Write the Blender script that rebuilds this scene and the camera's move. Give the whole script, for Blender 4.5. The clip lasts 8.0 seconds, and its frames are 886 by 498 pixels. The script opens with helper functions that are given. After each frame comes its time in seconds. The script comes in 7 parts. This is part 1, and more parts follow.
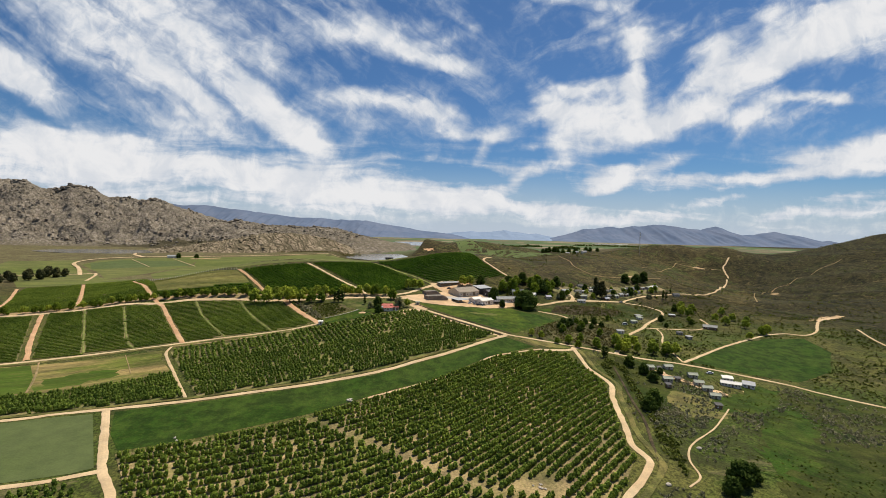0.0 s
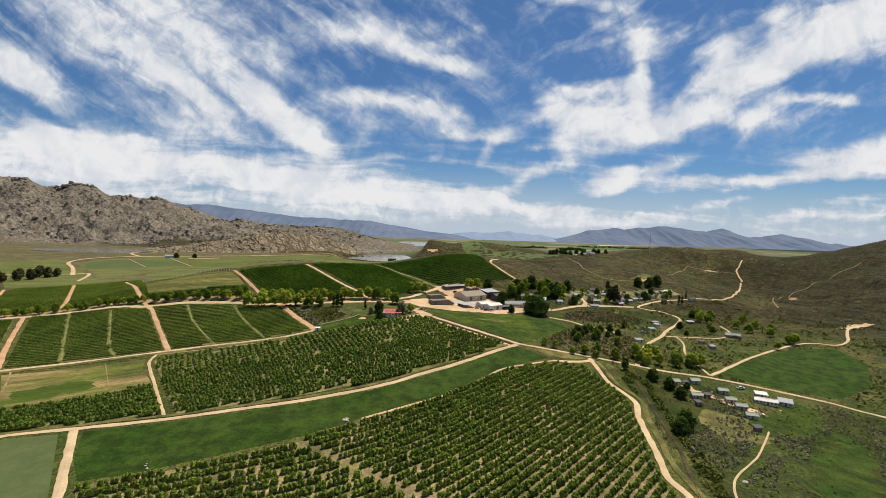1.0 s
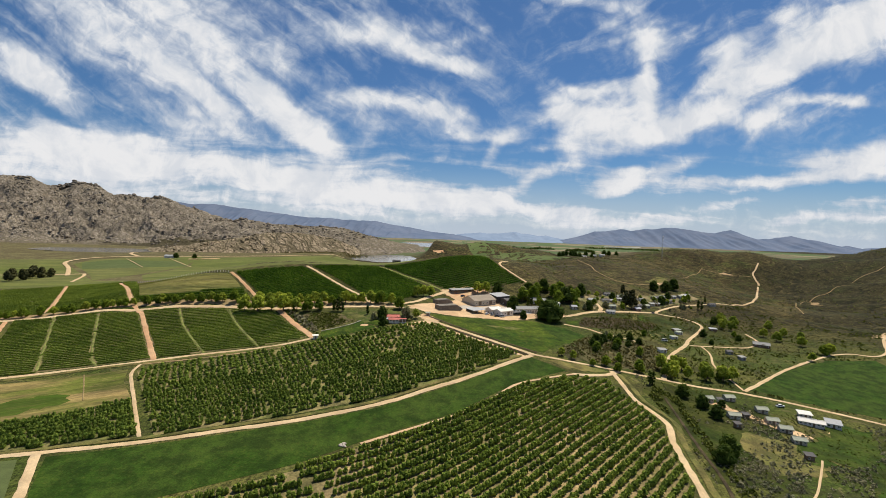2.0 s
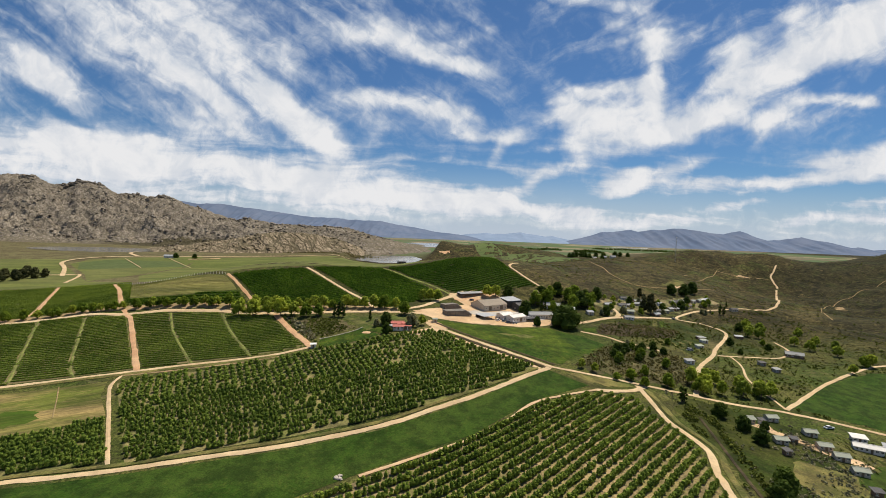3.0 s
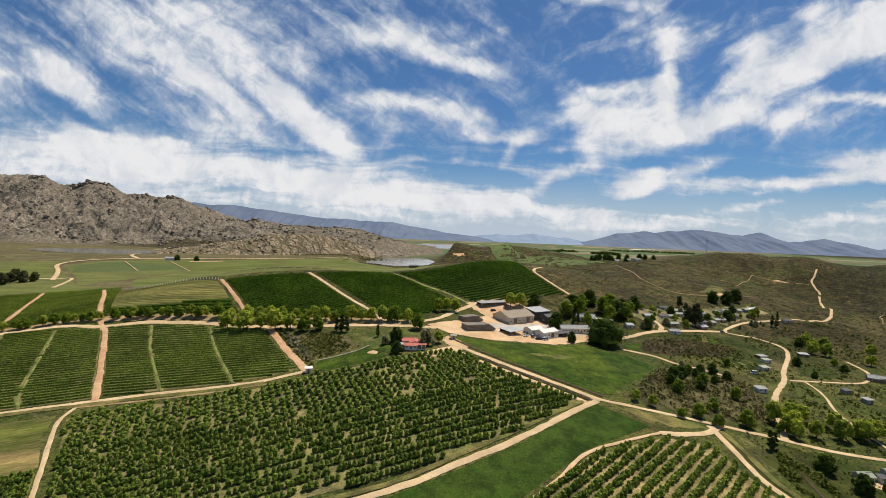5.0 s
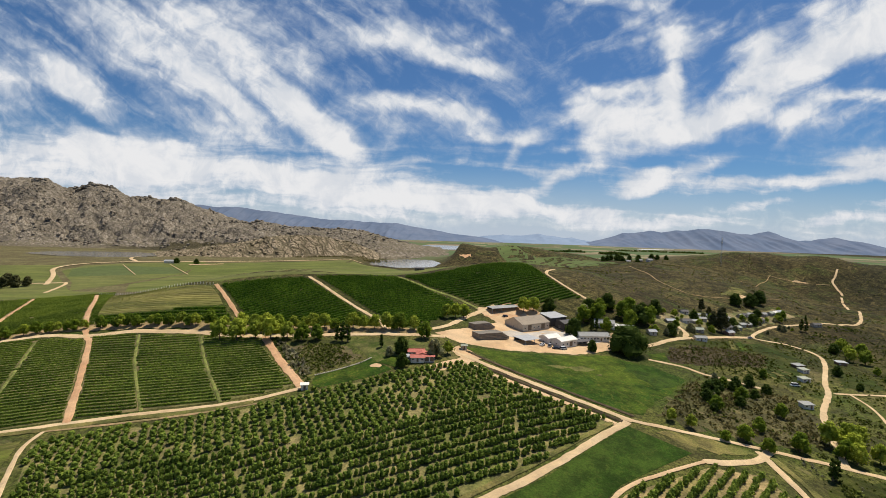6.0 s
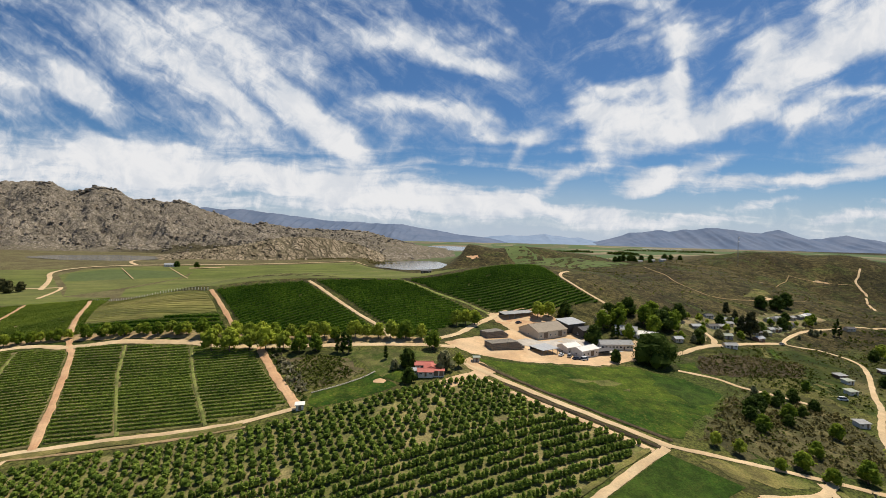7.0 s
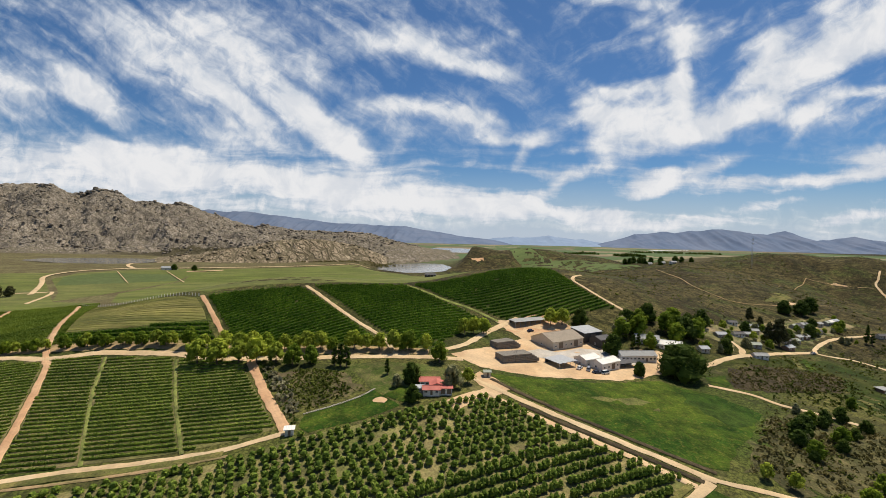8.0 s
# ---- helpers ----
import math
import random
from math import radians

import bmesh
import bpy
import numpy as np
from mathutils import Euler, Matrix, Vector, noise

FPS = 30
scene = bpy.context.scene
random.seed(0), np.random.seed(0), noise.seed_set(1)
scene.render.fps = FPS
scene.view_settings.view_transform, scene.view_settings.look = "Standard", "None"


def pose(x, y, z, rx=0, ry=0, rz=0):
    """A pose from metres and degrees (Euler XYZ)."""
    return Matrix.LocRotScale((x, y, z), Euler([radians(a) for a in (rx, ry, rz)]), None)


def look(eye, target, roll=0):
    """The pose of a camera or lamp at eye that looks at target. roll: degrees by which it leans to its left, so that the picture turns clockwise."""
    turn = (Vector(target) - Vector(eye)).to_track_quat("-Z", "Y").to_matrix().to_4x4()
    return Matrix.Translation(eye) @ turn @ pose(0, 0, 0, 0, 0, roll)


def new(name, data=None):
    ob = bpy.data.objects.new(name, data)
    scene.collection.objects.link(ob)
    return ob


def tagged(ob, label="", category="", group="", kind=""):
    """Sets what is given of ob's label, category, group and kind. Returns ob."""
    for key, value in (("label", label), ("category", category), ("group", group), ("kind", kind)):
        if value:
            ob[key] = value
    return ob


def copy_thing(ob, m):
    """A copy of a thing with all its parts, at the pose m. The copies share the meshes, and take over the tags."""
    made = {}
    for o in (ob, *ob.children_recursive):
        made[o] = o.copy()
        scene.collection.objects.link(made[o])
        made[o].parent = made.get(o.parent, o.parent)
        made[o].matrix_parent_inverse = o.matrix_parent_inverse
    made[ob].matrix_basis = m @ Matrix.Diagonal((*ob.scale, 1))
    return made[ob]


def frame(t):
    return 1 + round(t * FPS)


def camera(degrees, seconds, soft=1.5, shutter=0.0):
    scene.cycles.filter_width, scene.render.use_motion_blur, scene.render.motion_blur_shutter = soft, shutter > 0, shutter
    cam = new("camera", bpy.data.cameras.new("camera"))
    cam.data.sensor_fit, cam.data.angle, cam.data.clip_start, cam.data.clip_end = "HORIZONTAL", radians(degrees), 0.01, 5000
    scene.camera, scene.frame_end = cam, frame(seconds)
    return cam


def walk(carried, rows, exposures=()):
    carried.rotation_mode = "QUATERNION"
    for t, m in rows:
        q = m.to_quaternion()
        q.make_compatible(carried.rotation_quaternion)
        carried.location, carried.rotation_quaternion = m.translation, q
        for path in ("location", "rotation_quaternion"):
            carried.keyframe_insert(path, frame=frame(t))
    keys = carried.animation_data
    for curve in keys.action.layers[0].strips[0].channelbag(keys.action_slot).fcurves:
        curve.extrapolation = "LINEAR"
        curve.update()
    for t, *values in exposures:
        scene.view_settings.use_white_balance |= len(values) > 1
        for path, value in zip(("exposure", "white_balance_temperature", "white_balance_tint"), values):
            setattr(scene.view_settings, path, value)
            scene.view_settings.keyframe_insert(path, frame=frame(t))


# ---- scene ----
cam = camera(89.2, 8.0, soft=0.8)
PATH = [
    (0, (-0.742, 0.509, 74.592), (-0.743, 2.508, 74.52), 1.5),
    (0.5, (-1.711, 11.327, 74.572), (-1.719, 13.325, 74.5), 1.7),
    (1, (-2.733, 22.134, 74.551), (-2.749, 24.132, 74.481), 1.8),
    (1.5, (-3.833, 32.931, 74.527), (-3.859, 34.93, 74.457), 2.0),
    (2.8, (-6.981, 61.034, 74.442), (-7.038, 63.033, 74.377), 2.1),
    (3, (-7.503, 65.322, 74.437), (-7.564, 67.32, 74.369), 2.2),
    (3.5, (-8.89, 75.938, 74.419), (-8.964, 77.936, 74.352), 2.3),
    (4, (-10.354, 86.424, 74.405), (-10.443, 88.421, 74.338), 2.3),
    (4.5, (-11.909, 96.748, 74.403), (-12.01, 98.744, 74.337), 2.3),
    (6, (-16.763, 127.075, 74.399), (-16.896, 129.07, 74.337), 1.9),
    (6.5, (-18.365, 136.924, 74.396), (-18.51, 138.918, 74.335), 1.7),
    (7, (-19.947, 146.524, 74.39), (-20.104, 148.517, 74.331), 1.5),
    (7.5, (-21.486, 155.93, 74.379), (-21.651, 157.922, 74.325), 1.4),
    (8, (-23.001, 165.242, 74.366), (-23.173, 167.234, 74.315), 1.4),
]
walk(cam, [(t, look(eye, target, roll)) for t, eye, target, roll in PATH])

# ---- light ----
SUN_AZ, SUN_EL = 36.0, 66.0  # degrees from straight ahead towards the right, and above the horizon
sun = new("sun", bpy.data.lights.new("sun", "SUN"))
sun.data.energy, sun.data.angle, sun.data.color = 5.0, radians(0.6), (1.0, 0.905, 0.75)
sun.matrix_world = look((300 * math.sin(radians(SUN_AZ)), 300 * math.cos(radians(SUN_AZ)), 300 * math.tan(radians(SUN_EL))), (0, 0, 0))
scene.view_settings.exposure = 0.0


def node(tree, kind, **values):
    n = tree.nodes.new(kind)
    for key, value in values.items():
        setattr(n, key, value)
    return n


def wire(tree, *pairs):
    for a, b in pairs:
        tree.links.new(a, b)


def maths(tree, op, a, b=None, c=None, clamp=False):
    n = node(tree, "ShaderNodeMath", operation=op, use_clamp=clamp)
    for i, v in enumerate((a, b, c)):
        if v is None:
            continue
        if isinstance(v, (int, float)):
            n.inputs[i].default_value = v
        else:
            tree.links.new(v, n.inputs[i])
    return n.outputs[0]


def noise_tex(tree, vec, scale, detail=4.0, rough=0.55, distort=0.0):
    n = node(tree, "ShaderNodeTexNoise")
    n.inputs["Scale"].default_value, n.inputs["Detail"].default_value = scale, detail
    n.inputs["Roughness"].default_value, n.inputs["Distortion"].default_value = rough, distort
    if vec is not None:
        tree.links.new(vec, n.inputs["Vector"])
    return n.outputs["Fac"]


def spread(tree, value, lo, hi, a=0.0, b=1.0, smooth=True):
    n = node(tree, "ShaderNodeMapRange", interpolation_type="SMOOTHSTEP" if smooth else "LINEAR")
    for i, v in enumerate((lo, hi, a, b)):
        n.inputs[1 + i].default_value = v
    tree.links.new(value, n.inputs[0])
    return n.outputs[0]


def blend(tree, fac, a, b, mode="MIX"):
    n = node(tree, "ShaderNodeMix", data_type="RGBA", blend_type=mode)
    for sock, v in ((n.inputs[0], fac), (n.inputs[6], a), (n.inputs[7], b)):
        if isinstance(v, (int, float)):
            sock.default_value = v
        elif isinstance(v, tuple):
            sock.default_value = (*v, 1.0)
        else:
            tree.links.new(v, sock)
    return n.outputs[2]


def make_sky():
    world = bpy.data.worlds.new("sky")
    scene.world = world
    world.use_nodes = True
    tree = world.node_tree
    tree.nodes.clear()
    sky = node(tree, "ShaderNodeTexSky", sky_type="NISHITA", sun_disc=False)
    sky.sun_elevation, sky.sun_rotation = radians(SUN_EL), radians(SUN_AZ)
    sky.air_density, sky.dust_density, sky.ozone_density, sky.altitude = 1.0, 0.6, 2.0, 300.0
    way = node(tree, "ShaderNodeTexCoord").outputs["Generated"]
    parts = node(tree, "ShaderNodeSeparateXYZ")
    tree.links.new(way, parts.inputs[0])
    ahead = maths(tree, "ADD", maths(tree, "ABSOLUTE", parts.outputs[1]), 0.02)
    across = maths(tree, "DIVIDE", parts.outputs[0], ahead)
    above = maths(tree, "DIVIDE", parts.outputs[2], ahead)
    flat = node(tree, "ShaderNodeCombineXYZ")
    wire(tree, (across, flat.inputs[0]), (above, flat.inputs[1]))
    # a slow and a quick warp curl the streaks of cirrus
    def curled(vec, scale, amount):
        warp = node(tree, "ShaderNodeTexNoise")
        warp.inputs["Scale"].default_value, warp.inputs["Detail"].default_value = scale, 3.0
        tree.links.new(vec, warp.inputs["Vector"])
        shift = node(tree, "ShaderNodeVectorMath", operation="MULTIPLY_ADD")
        shift.inputs[1].default_value = (amount, amount * 0.7, 0.0)
        shift.inputs[2].default_value = (-amount / 2, -amount * 0.35, 0.0)
        tree.links.new(warp.outputs["Color"], shift.inputs[0])
        add = node(tree, "ShaderNodeVectorMath", operation="ADD")
        wire(tree, (vec, add.inputs[0]), (shift.outputs[0], add.inputs[1]))
        return add.outputs[0]

    bent = curled(curled(flat.outputs[0], 4.0, 0.055), 13.0, 0.034)
    total = None

    def cloud(x, y, long, wide, angle, amount):
        """One streak: its middle and half axes in thousandths of the distance, its slope in degrees."""
        nonlocal total
        at = node(tree, "ShaderNodeMapping", vector_type="TEXTURE")
        at.inputs["Location"].default_value = (x / 1000, y / 1000, 0)
        at.inputs["Rotation"].default_value = (0, 0, radians(angle))
        at.inputs["Scale"].default_value = (long / 1000, wide / 1000, 1)
        tree.links.new(bent, at.inputs["Vector"])
        ball = node(tree, "ShaderNodeTexGradient", gradient_type="SPHERICAL")
        tree.links.new(at.outputs[0], ball.inputs[0])
        total = maths(tree, "MULTIPLY_ADD", ball.outputs["Fac"], amount, total if total is not None else 0.0)

    # the left half of the sky
    cloud(-773, 403, 208, 74, -31, 1.3)
    cloud(-599, 310, 184, 62, -36, 1.4)
    cloud(-505, 232, 86, 37, -43, 0.9)
    cloud(-698, 466, 196, 55, -23, 0.9)
    cloud(-574, 421, 159, 86, -28, 0.7)
    cloud(-463, 448, 135, 61, -18, 0.6)
    cloud(-612, 474, 123, 36, 11, 0.5)
    cloud(-934, 332, 111, 59, -13, 1.3)
    cloud(-885, 296, 122, 50, -28, 0.9)
    cloud(-798, 274, 136, 31, -13, 0.5)
    cloud(-512, 337, 172, 74, -38, 0.7)
    cloud(-400, 340, 85, 62, -58, 0.7)
    cloud(-418, 272, 56, 49, 1, 0.6)
    cloud(-386, 254, 148, 43, -33, 1.1)
    cloud(-311, 206, 117, 43, -33, 1.4)
    cloud(-279, 180, 68, 22, -18, 1)
    cloud(-336, 237, 105, 56, -28, 0.8)
    cloud(-252, 423, 185, 48, 13, 0.7)
    cloud(-166, 419, 148, 48, -13, 1)
    cloud(-91, 390, 154, 36, -13, 1.2)
    cloud(8, 362, 117, 26, -6, 1)
    cloud(7, 417, 111, 26, 11, 0.5)
    cloud(-79, 439, 86, 26, 6, 0.5)
    cloud(-213, 285, 161, 29, 7, 1)
    cloud(-125, 279, 124, 27, -10, 0.9)
    cloud(-38, 257, 99, 32, -13, 1.1)
    cloud(12, 217, 74, 22, -6, 0.9)
    cloud(-237, 239, 87, 30, -8, 0.6)
    cloud(-186, 210, 55, 31, 71, 0.5)
    cloud(-911, 178, 161, 49, -6, 1.4)
    cloud(-761, 155, 199, 56, -6, 1.5)
    cloud(-573, 138, 212, 43, -3, 1.5)
    cloud(-397, 117, 162, 37, -2, 1.3)
    cloud(-235, 134, 150, 24, 4, 1.2)
    cloud(-610, 80, 526, 75, -2, 1)
    cloud(-183, 73, 313, 56, -2, 1.3)
    cloud(-284, 95, 150, 37, -3, 0.9)
    cloud(-33, 83, 213, 37, -1, 1.2)
    cloud(-836, 118, 275, 62, -3, 1)
    cloud(-873, 210, 74, 19, -13, 0.8)
    cloud(-761, 195, 111, 31, -10, 0.8)
    cloud(-648, 185, 112, 31, -8, 0.8)
    cloud(-573, 206, 99, 37, -18, 0.6)
    cloud(-461, 190, 74, 24, -8, 0.6)
    cloud(-335, 156, 99, 17, -3, 0.5)
    cloud(-135, 161, 56, 11, 6, 0.7)
    cloud(-41, 163, 22, 9, 1, 0.8)
    cloud(-1133, 333, 196, 74, -18, 1.1)
    cloud(-1136, 148, 249, 75, -3, 1.3)
    # the right half
    cloud(845, 481, 206, 92, 19, 1.6)
    cloud(725, 411, 182, 68, 29, 1.4)
    cloud(565, 407, 91, 44, 36, 1.3)
    cloud(629, 366, 134, 68, 31, 1.1)
    cloud(543, 339, 115, 34, 46, 1.1)
    cloud(919, 483, 133, 73, 21, 1.5)
    cloud(813, 401, 135, 36, 11, 0.8)
    cloud(655, 342, 109, 49, 36, 0.8)
    cloud(678, 483, 72, 62, 72, 1.1)
    cloud(416, 416, 86, 54, -47, 1.1)
    cloud(399, 360, 115, 34, 87, 1.1)
    cloud(327, 456, 80, 21, -13, 0.8)
    cloud(439, 447, 72, 62, 61, 0.5)
    cloud(408, 311, 73, 31, 82, 0.9)
    cloud(209, 300, 55, 43, -38, 1.3)
    cloud(273, 265, 136, 39, 6, 1.4)
    cloud(333, 316, 123, 36, 9, 1.2)
    cloud(246, 319, 74, 22, -28, 0.9)
    cloud(385, 255, 186, 51, 6, 1.3)
    cloud(497, 258, 148, 44, 15, 1.3)
    cloud(558, 284, 98, 31, 21, 1)
    cloud(262, 221, 74, 55, -57, 0.8)
    cloud(244, 184, 56, 37, -57, 0.8)
    cloud(337, 217, 111, 43, 11, 1)
    cloud(424, 219, 111, 37, 16, 0.9)
    cloud(264, 159, 74, 22, 6, 0.8)
    cloud(233, 508, 117, 19, -8, 1)
    cloud(351, 493, 86, 30, -18, 0.6)
    cloud(112, 217, 74, 22, 6, 1.2)
    cloud(86, 186, 52, 18, 56, 0.9)
    cloud(188, 188, 37, 12, 1, 0.8)
    cloud(25, 209, 39, 16, -3, 0.7)
    cloud(164, 144, 74, 24, 6, 0.7)
    cloud(153, 119, 93, 22, 31, 0.9)
    cloud(91, 93, 118, 24, 6, 0.8)
    cloud(341, 112, 93, 35, 26, 1.3)
    cloud(402, 138, 117, 32, 26, 1.1)
    cloud(488, 171, 80, 21, 21, 1.1)
    cloud(503, 122, 168, 31, 4, 1.2)
    cloud(627, 141, 112, 18, 3, 0.9)
    cloud(346, 149, 62, 14, 6, 0.8)
    cloud(670, 275, 91, 44, 31, 1.4)
    cloud(627, 262, 68, 24, 1, 0.9)
    cloud(635, 228, 67, 20, 46, 0.7)
    cloud(805, 309, 99, 19, -3, 1)
    cloud(756, 308, 74, 19, 11, 0.7)
    cloud(843, 308, 50, 17, -18, 0.8)
    cloud(862, 187, 161, 42, 9, 1.4)
    cloud(936, 208, 111, 44, 9, 1.3)
    cloud(763, 178, 87, 27, 6, 1)
    cloud(740, 144, 162, 21, 4, 1.3)
    cloud(888, 163, 136, 24, 4, 1)
    cloud(768, 73, 137, 25, 6, 1.2)
    cloud(894, 70, 149, 27, 4, 1.3)
    cloud(867, 107, 137, 16, 5, 0.9)
    cloud(719, 59, 99, 20, 11, 0.9)
    cloud(519, 54, 187, 30, 6, 1.2)
    cloud(555, 86, 99, 18, 13, 0.9)
    cloud(642, 101, 52, 13, 1, 0.8)
    cloud(268, 41, 175, 35, -3, 1.3)
    cloud(167, 63, 175, 37, -4, 1.1)
    cloud(54, 54, 150, 43, -1, 1.1)
    cloud(381, 31, 187, 25, 4, 0.9)
    cloud(946, 40, 150, 27, 1, 1)
    cloud(708, 34, 188, 25, 1, 0.7)
    cloud(1068, 463, 193, 111, 21, 1.4)
    cloud(1086, 193, 197, 62, 9, 1.3)

    # fibres combed along the streaks, billows where the cloud is thick
    def fibres(angle, along, across_, seed):
        comb = node(tree, "ShaderNodeMapping", vector_type="TEXTURE")
        comb.inputs["Rotation"].default_value = (0, 0, radians(angle))
        comb.inputs["Scale"].default_value = (1 / along, 1 / across_, 1)
        comb.inputs["Location"].default_value = (seed, seed * 0.7, 0)
        tree.links.new(bent, comb.inputs["Vector"])
        return noise_tex(tree, comb.outputs[0], 1.0, 8.0, 0.55, 0.35)

    falling, rising, level = fibres(-34, 4.5, 20.0, 3.0), fibres(26, 6.5, 20.0, 8.0), fibres(-2, 4.5, 34.0, 15.0)
    strands = node(tree, "ShaderNodeMix", data_type="FLOAT")
    wire(tree, (spread(tree, across, 0.02, 0.22), strands.inputs[0]), (falling, strands.inputs[2]), (rising, strands.inputs[3]))
    low = node(tree, "ShaderNodeMix", data_type="FLOAT")
    wire(tree, (spread(tree, above, 0.26, 0.16), low.inputs[0]), (strands.outputs[0], low.inputs[2]), (level, low.inputs[3]))
    strands = low.outputs[0]
    fine = noise_tex(tree, bent, 30.0, 9.0, 0.64, 0.4)
    body = maths(tree, "MULTIPLY_ADD", maths(tree, "SUBTRACT", strands, 0.5), 2.35, maths(tree, "MULTIPLY_ADD", total, 0.84, -0.02))
    body = maths(tree, "MULTIPLY_ADD", maths(tree, "SUBTRACT", fine, 0.5), 1.0, body)
    veil = maths(tree, "MULTIPLY", spread(tree, across, 0.12, -0.25, 0.02, 0.22), spread(tree, above, 0.62, 0.05, 0.8, 1.0))
    body = maths(tree, "ADD", body, veil)
    body = maths(tree, "SUBTRACT", body, spread(tree, above, 0.65, 1.1, 0.0, 0.6))
    cover = spread(tree, body, -0.18, 1.15)
    haze = spread(tree, above, -0.01, 0.17, 0.92, 0.0)
    cover = maths(tree, "MAXIMUM", cover, haze)
    cover = maths(tree, "MULTIPLY", cover, spread(tree, parts.outputs[2], -0.03, 0.0))
    puff = maths(tree, "MULTIPLY_ADD", maths(tree, "SUBTRACT", fine, 0.5), 1.6, body)
    white = blend(tree, spread(tree, puff, 0.1, 1.6), (0.50, 0.57, 0.67), (0.82, 0.82, 0.83))
    fold = noise_tex(tree, bent, 9.0, 7.0, 0.6, 0.5)
    white = blend(tree, spread(tree, fold, 0.56, 0.38, 0.0, 0.42), white, (0.50, 0.56, 0.65))
    blue = blend(tree, 1.0, sky.outputs[0], (SKY_GAIN[0], SKY_GAIN[1], SKY_GAIN[2]), "MULTIPLY")
    shine = node(tree, "ShaderNodeBackground")
    out = node(tree, "ShaderNodeOutputWorld")
    wire(tree, (blend(tree, cover, blue, white), shine.inputs["Color"]), (shine.outputs[0], out.inputs["Surface"]))


SKY_GAIN = (0.037, 0.057, 0.076)
make_sky()


# ---- materials ----
def material(name, rough=0.9, gloss=0.2):
    m = bpy.data.materials.new(name)
    m.use_nodes = True
    tree = m.node_tree
    tree.nodes.clear()
    out, surf = node(tree, "ShaderNodeOutputMaterial"), node(tree, "ShaderNodeBsdfPrincipled")
    surf.inputs["Roughness"].default_value, surf.inputs["Specular IOR Level"].default_value = rough, gloss
    tree.links.new(surf.outputs[0], out.inputs["Surface"])
    return m, tree, surf, out


def bump(tree, surf, height, strength, distance):
    b = node(tree, "ShaderNodeBump")
    b.inputs["Strength"].default_value, b.inputs["Distance"].default_value = strength, distance
    wire(tree, (height, b.inputs["Height"]), (b.outputs[0], surf.inputs["Normal"]))


def where(tree):
    return node(tree, "ShaderNodeNewGeometry").outputs["Position"]


def earth(name, a, b, c, coarse=0.03, grain=0.6, rough=0.95, relief=0.25, amount=0.45, uneven=1.0, drawn=None):
    """Ground cover: two colours in large patches, a third in small flecks."""
    m, tree, surf, _ = material(name, rough, 0.1)
    p = where(tree)
    if drawn:
        lay = node(tree, "ShaderNodeMapping", vector_type="TEXTURE")
        lay.inputs["Rotation"].default_value, lay.inputs["Scale"].default_value = (0, 0, radians(drawn[0])), (drawn[1], 1, 1)
        tree.links.new(p, lay.inputs["Vector"])
        p = lay.outputs[0]
    big = spread(tree, noise_tex(tree, p, coarse, 5, 0.6, 0.6), 0.36, 0.64)
    small = noise_tex(tree, p, grain, 5, 0.65)
    tint = blend(tree, big, a, b)
    tint = blend(tree, maths(tree, "MULTIPLY", spread(tree, small, 0.48, 0.72), amount), tint, c)
    mid = noise_tex(tree, p, grain * 0.22, 3, 0.6)
    tint = blend(tree, 1.0, tint, blend(tree, spread(tree, mid, 0.3, 0.7), (1 - 0.38 * uneven, 1 - 0.36 * uneven, 1 - 0.34 * uneven), (1 + 0.34 * uneven, 1 + 0.31 * uneven, 1 + 0.22 * uneven)), "MULTIPLY")
    tint = blend(tree, 1.0, tint, blend(tree, spread(tree, noise_tex(tree, p, grain * 2.4, 3, 0.6), 0.3, 0.7), (1 - 0.28 * uneven, 1 - 0.28 * uneven, 1 - 0.28 * uneven), (1 + 0.25 * uneven, 1 + 0.24 * uneven, 1 + 0.2 * uneven)), "MULTIPLY")
    tree.links.new(tint, surf.inputs["Base Color"])
    bump(tree, surf, small, 0.7, relief)
    return m


def paint(name, colour, rough=0.7, wear=0.25, metal=0.0, ridges=0.0):
    """Painted, plastered or sheet-metal surfaces with stains; ridges: corrugation pitch in metres along the object's x."""
    m, tree, surf, _ = material(name, rough, 0.3)
    surf.inputs["Metallic"].default_value = metal
    p = where(tree)
    dirt = spread(tree, noise_tex(tree, p, 0.5, 5, 0.65, 0.4), 0.4, 0.75)
    grain = noise_tex(tree, p, 4.0, 3, 0.6)
    dark = tuple(v * 0.55 for v in colour)
    tint = blend(tree, maths(tree, "MULTIPLY", dirt, wear), colour, dark)
    tint = blend(tree, 1.0, tint, blend(tree, grain, (0.85, 0.85, 0.85), (1.12, 1.12, 1.12)), "MULTIPLY")
    tree.links.new(tint, surf.inputs["Base Color"])
    if ridges:
        wave = node(tree, "ShaderNodeTexWave", bands_direction="X")
        wave.inputs["Scale"].default_value = 0.314 / ridges
        tree.links.new(node(tree, "ShaderNodeTexCoord").outputs["Object"], wave.inputs["Vector"])
        bump(tree, surf, wave.outputs["Fac"], 0.8, 0.06)
    return m


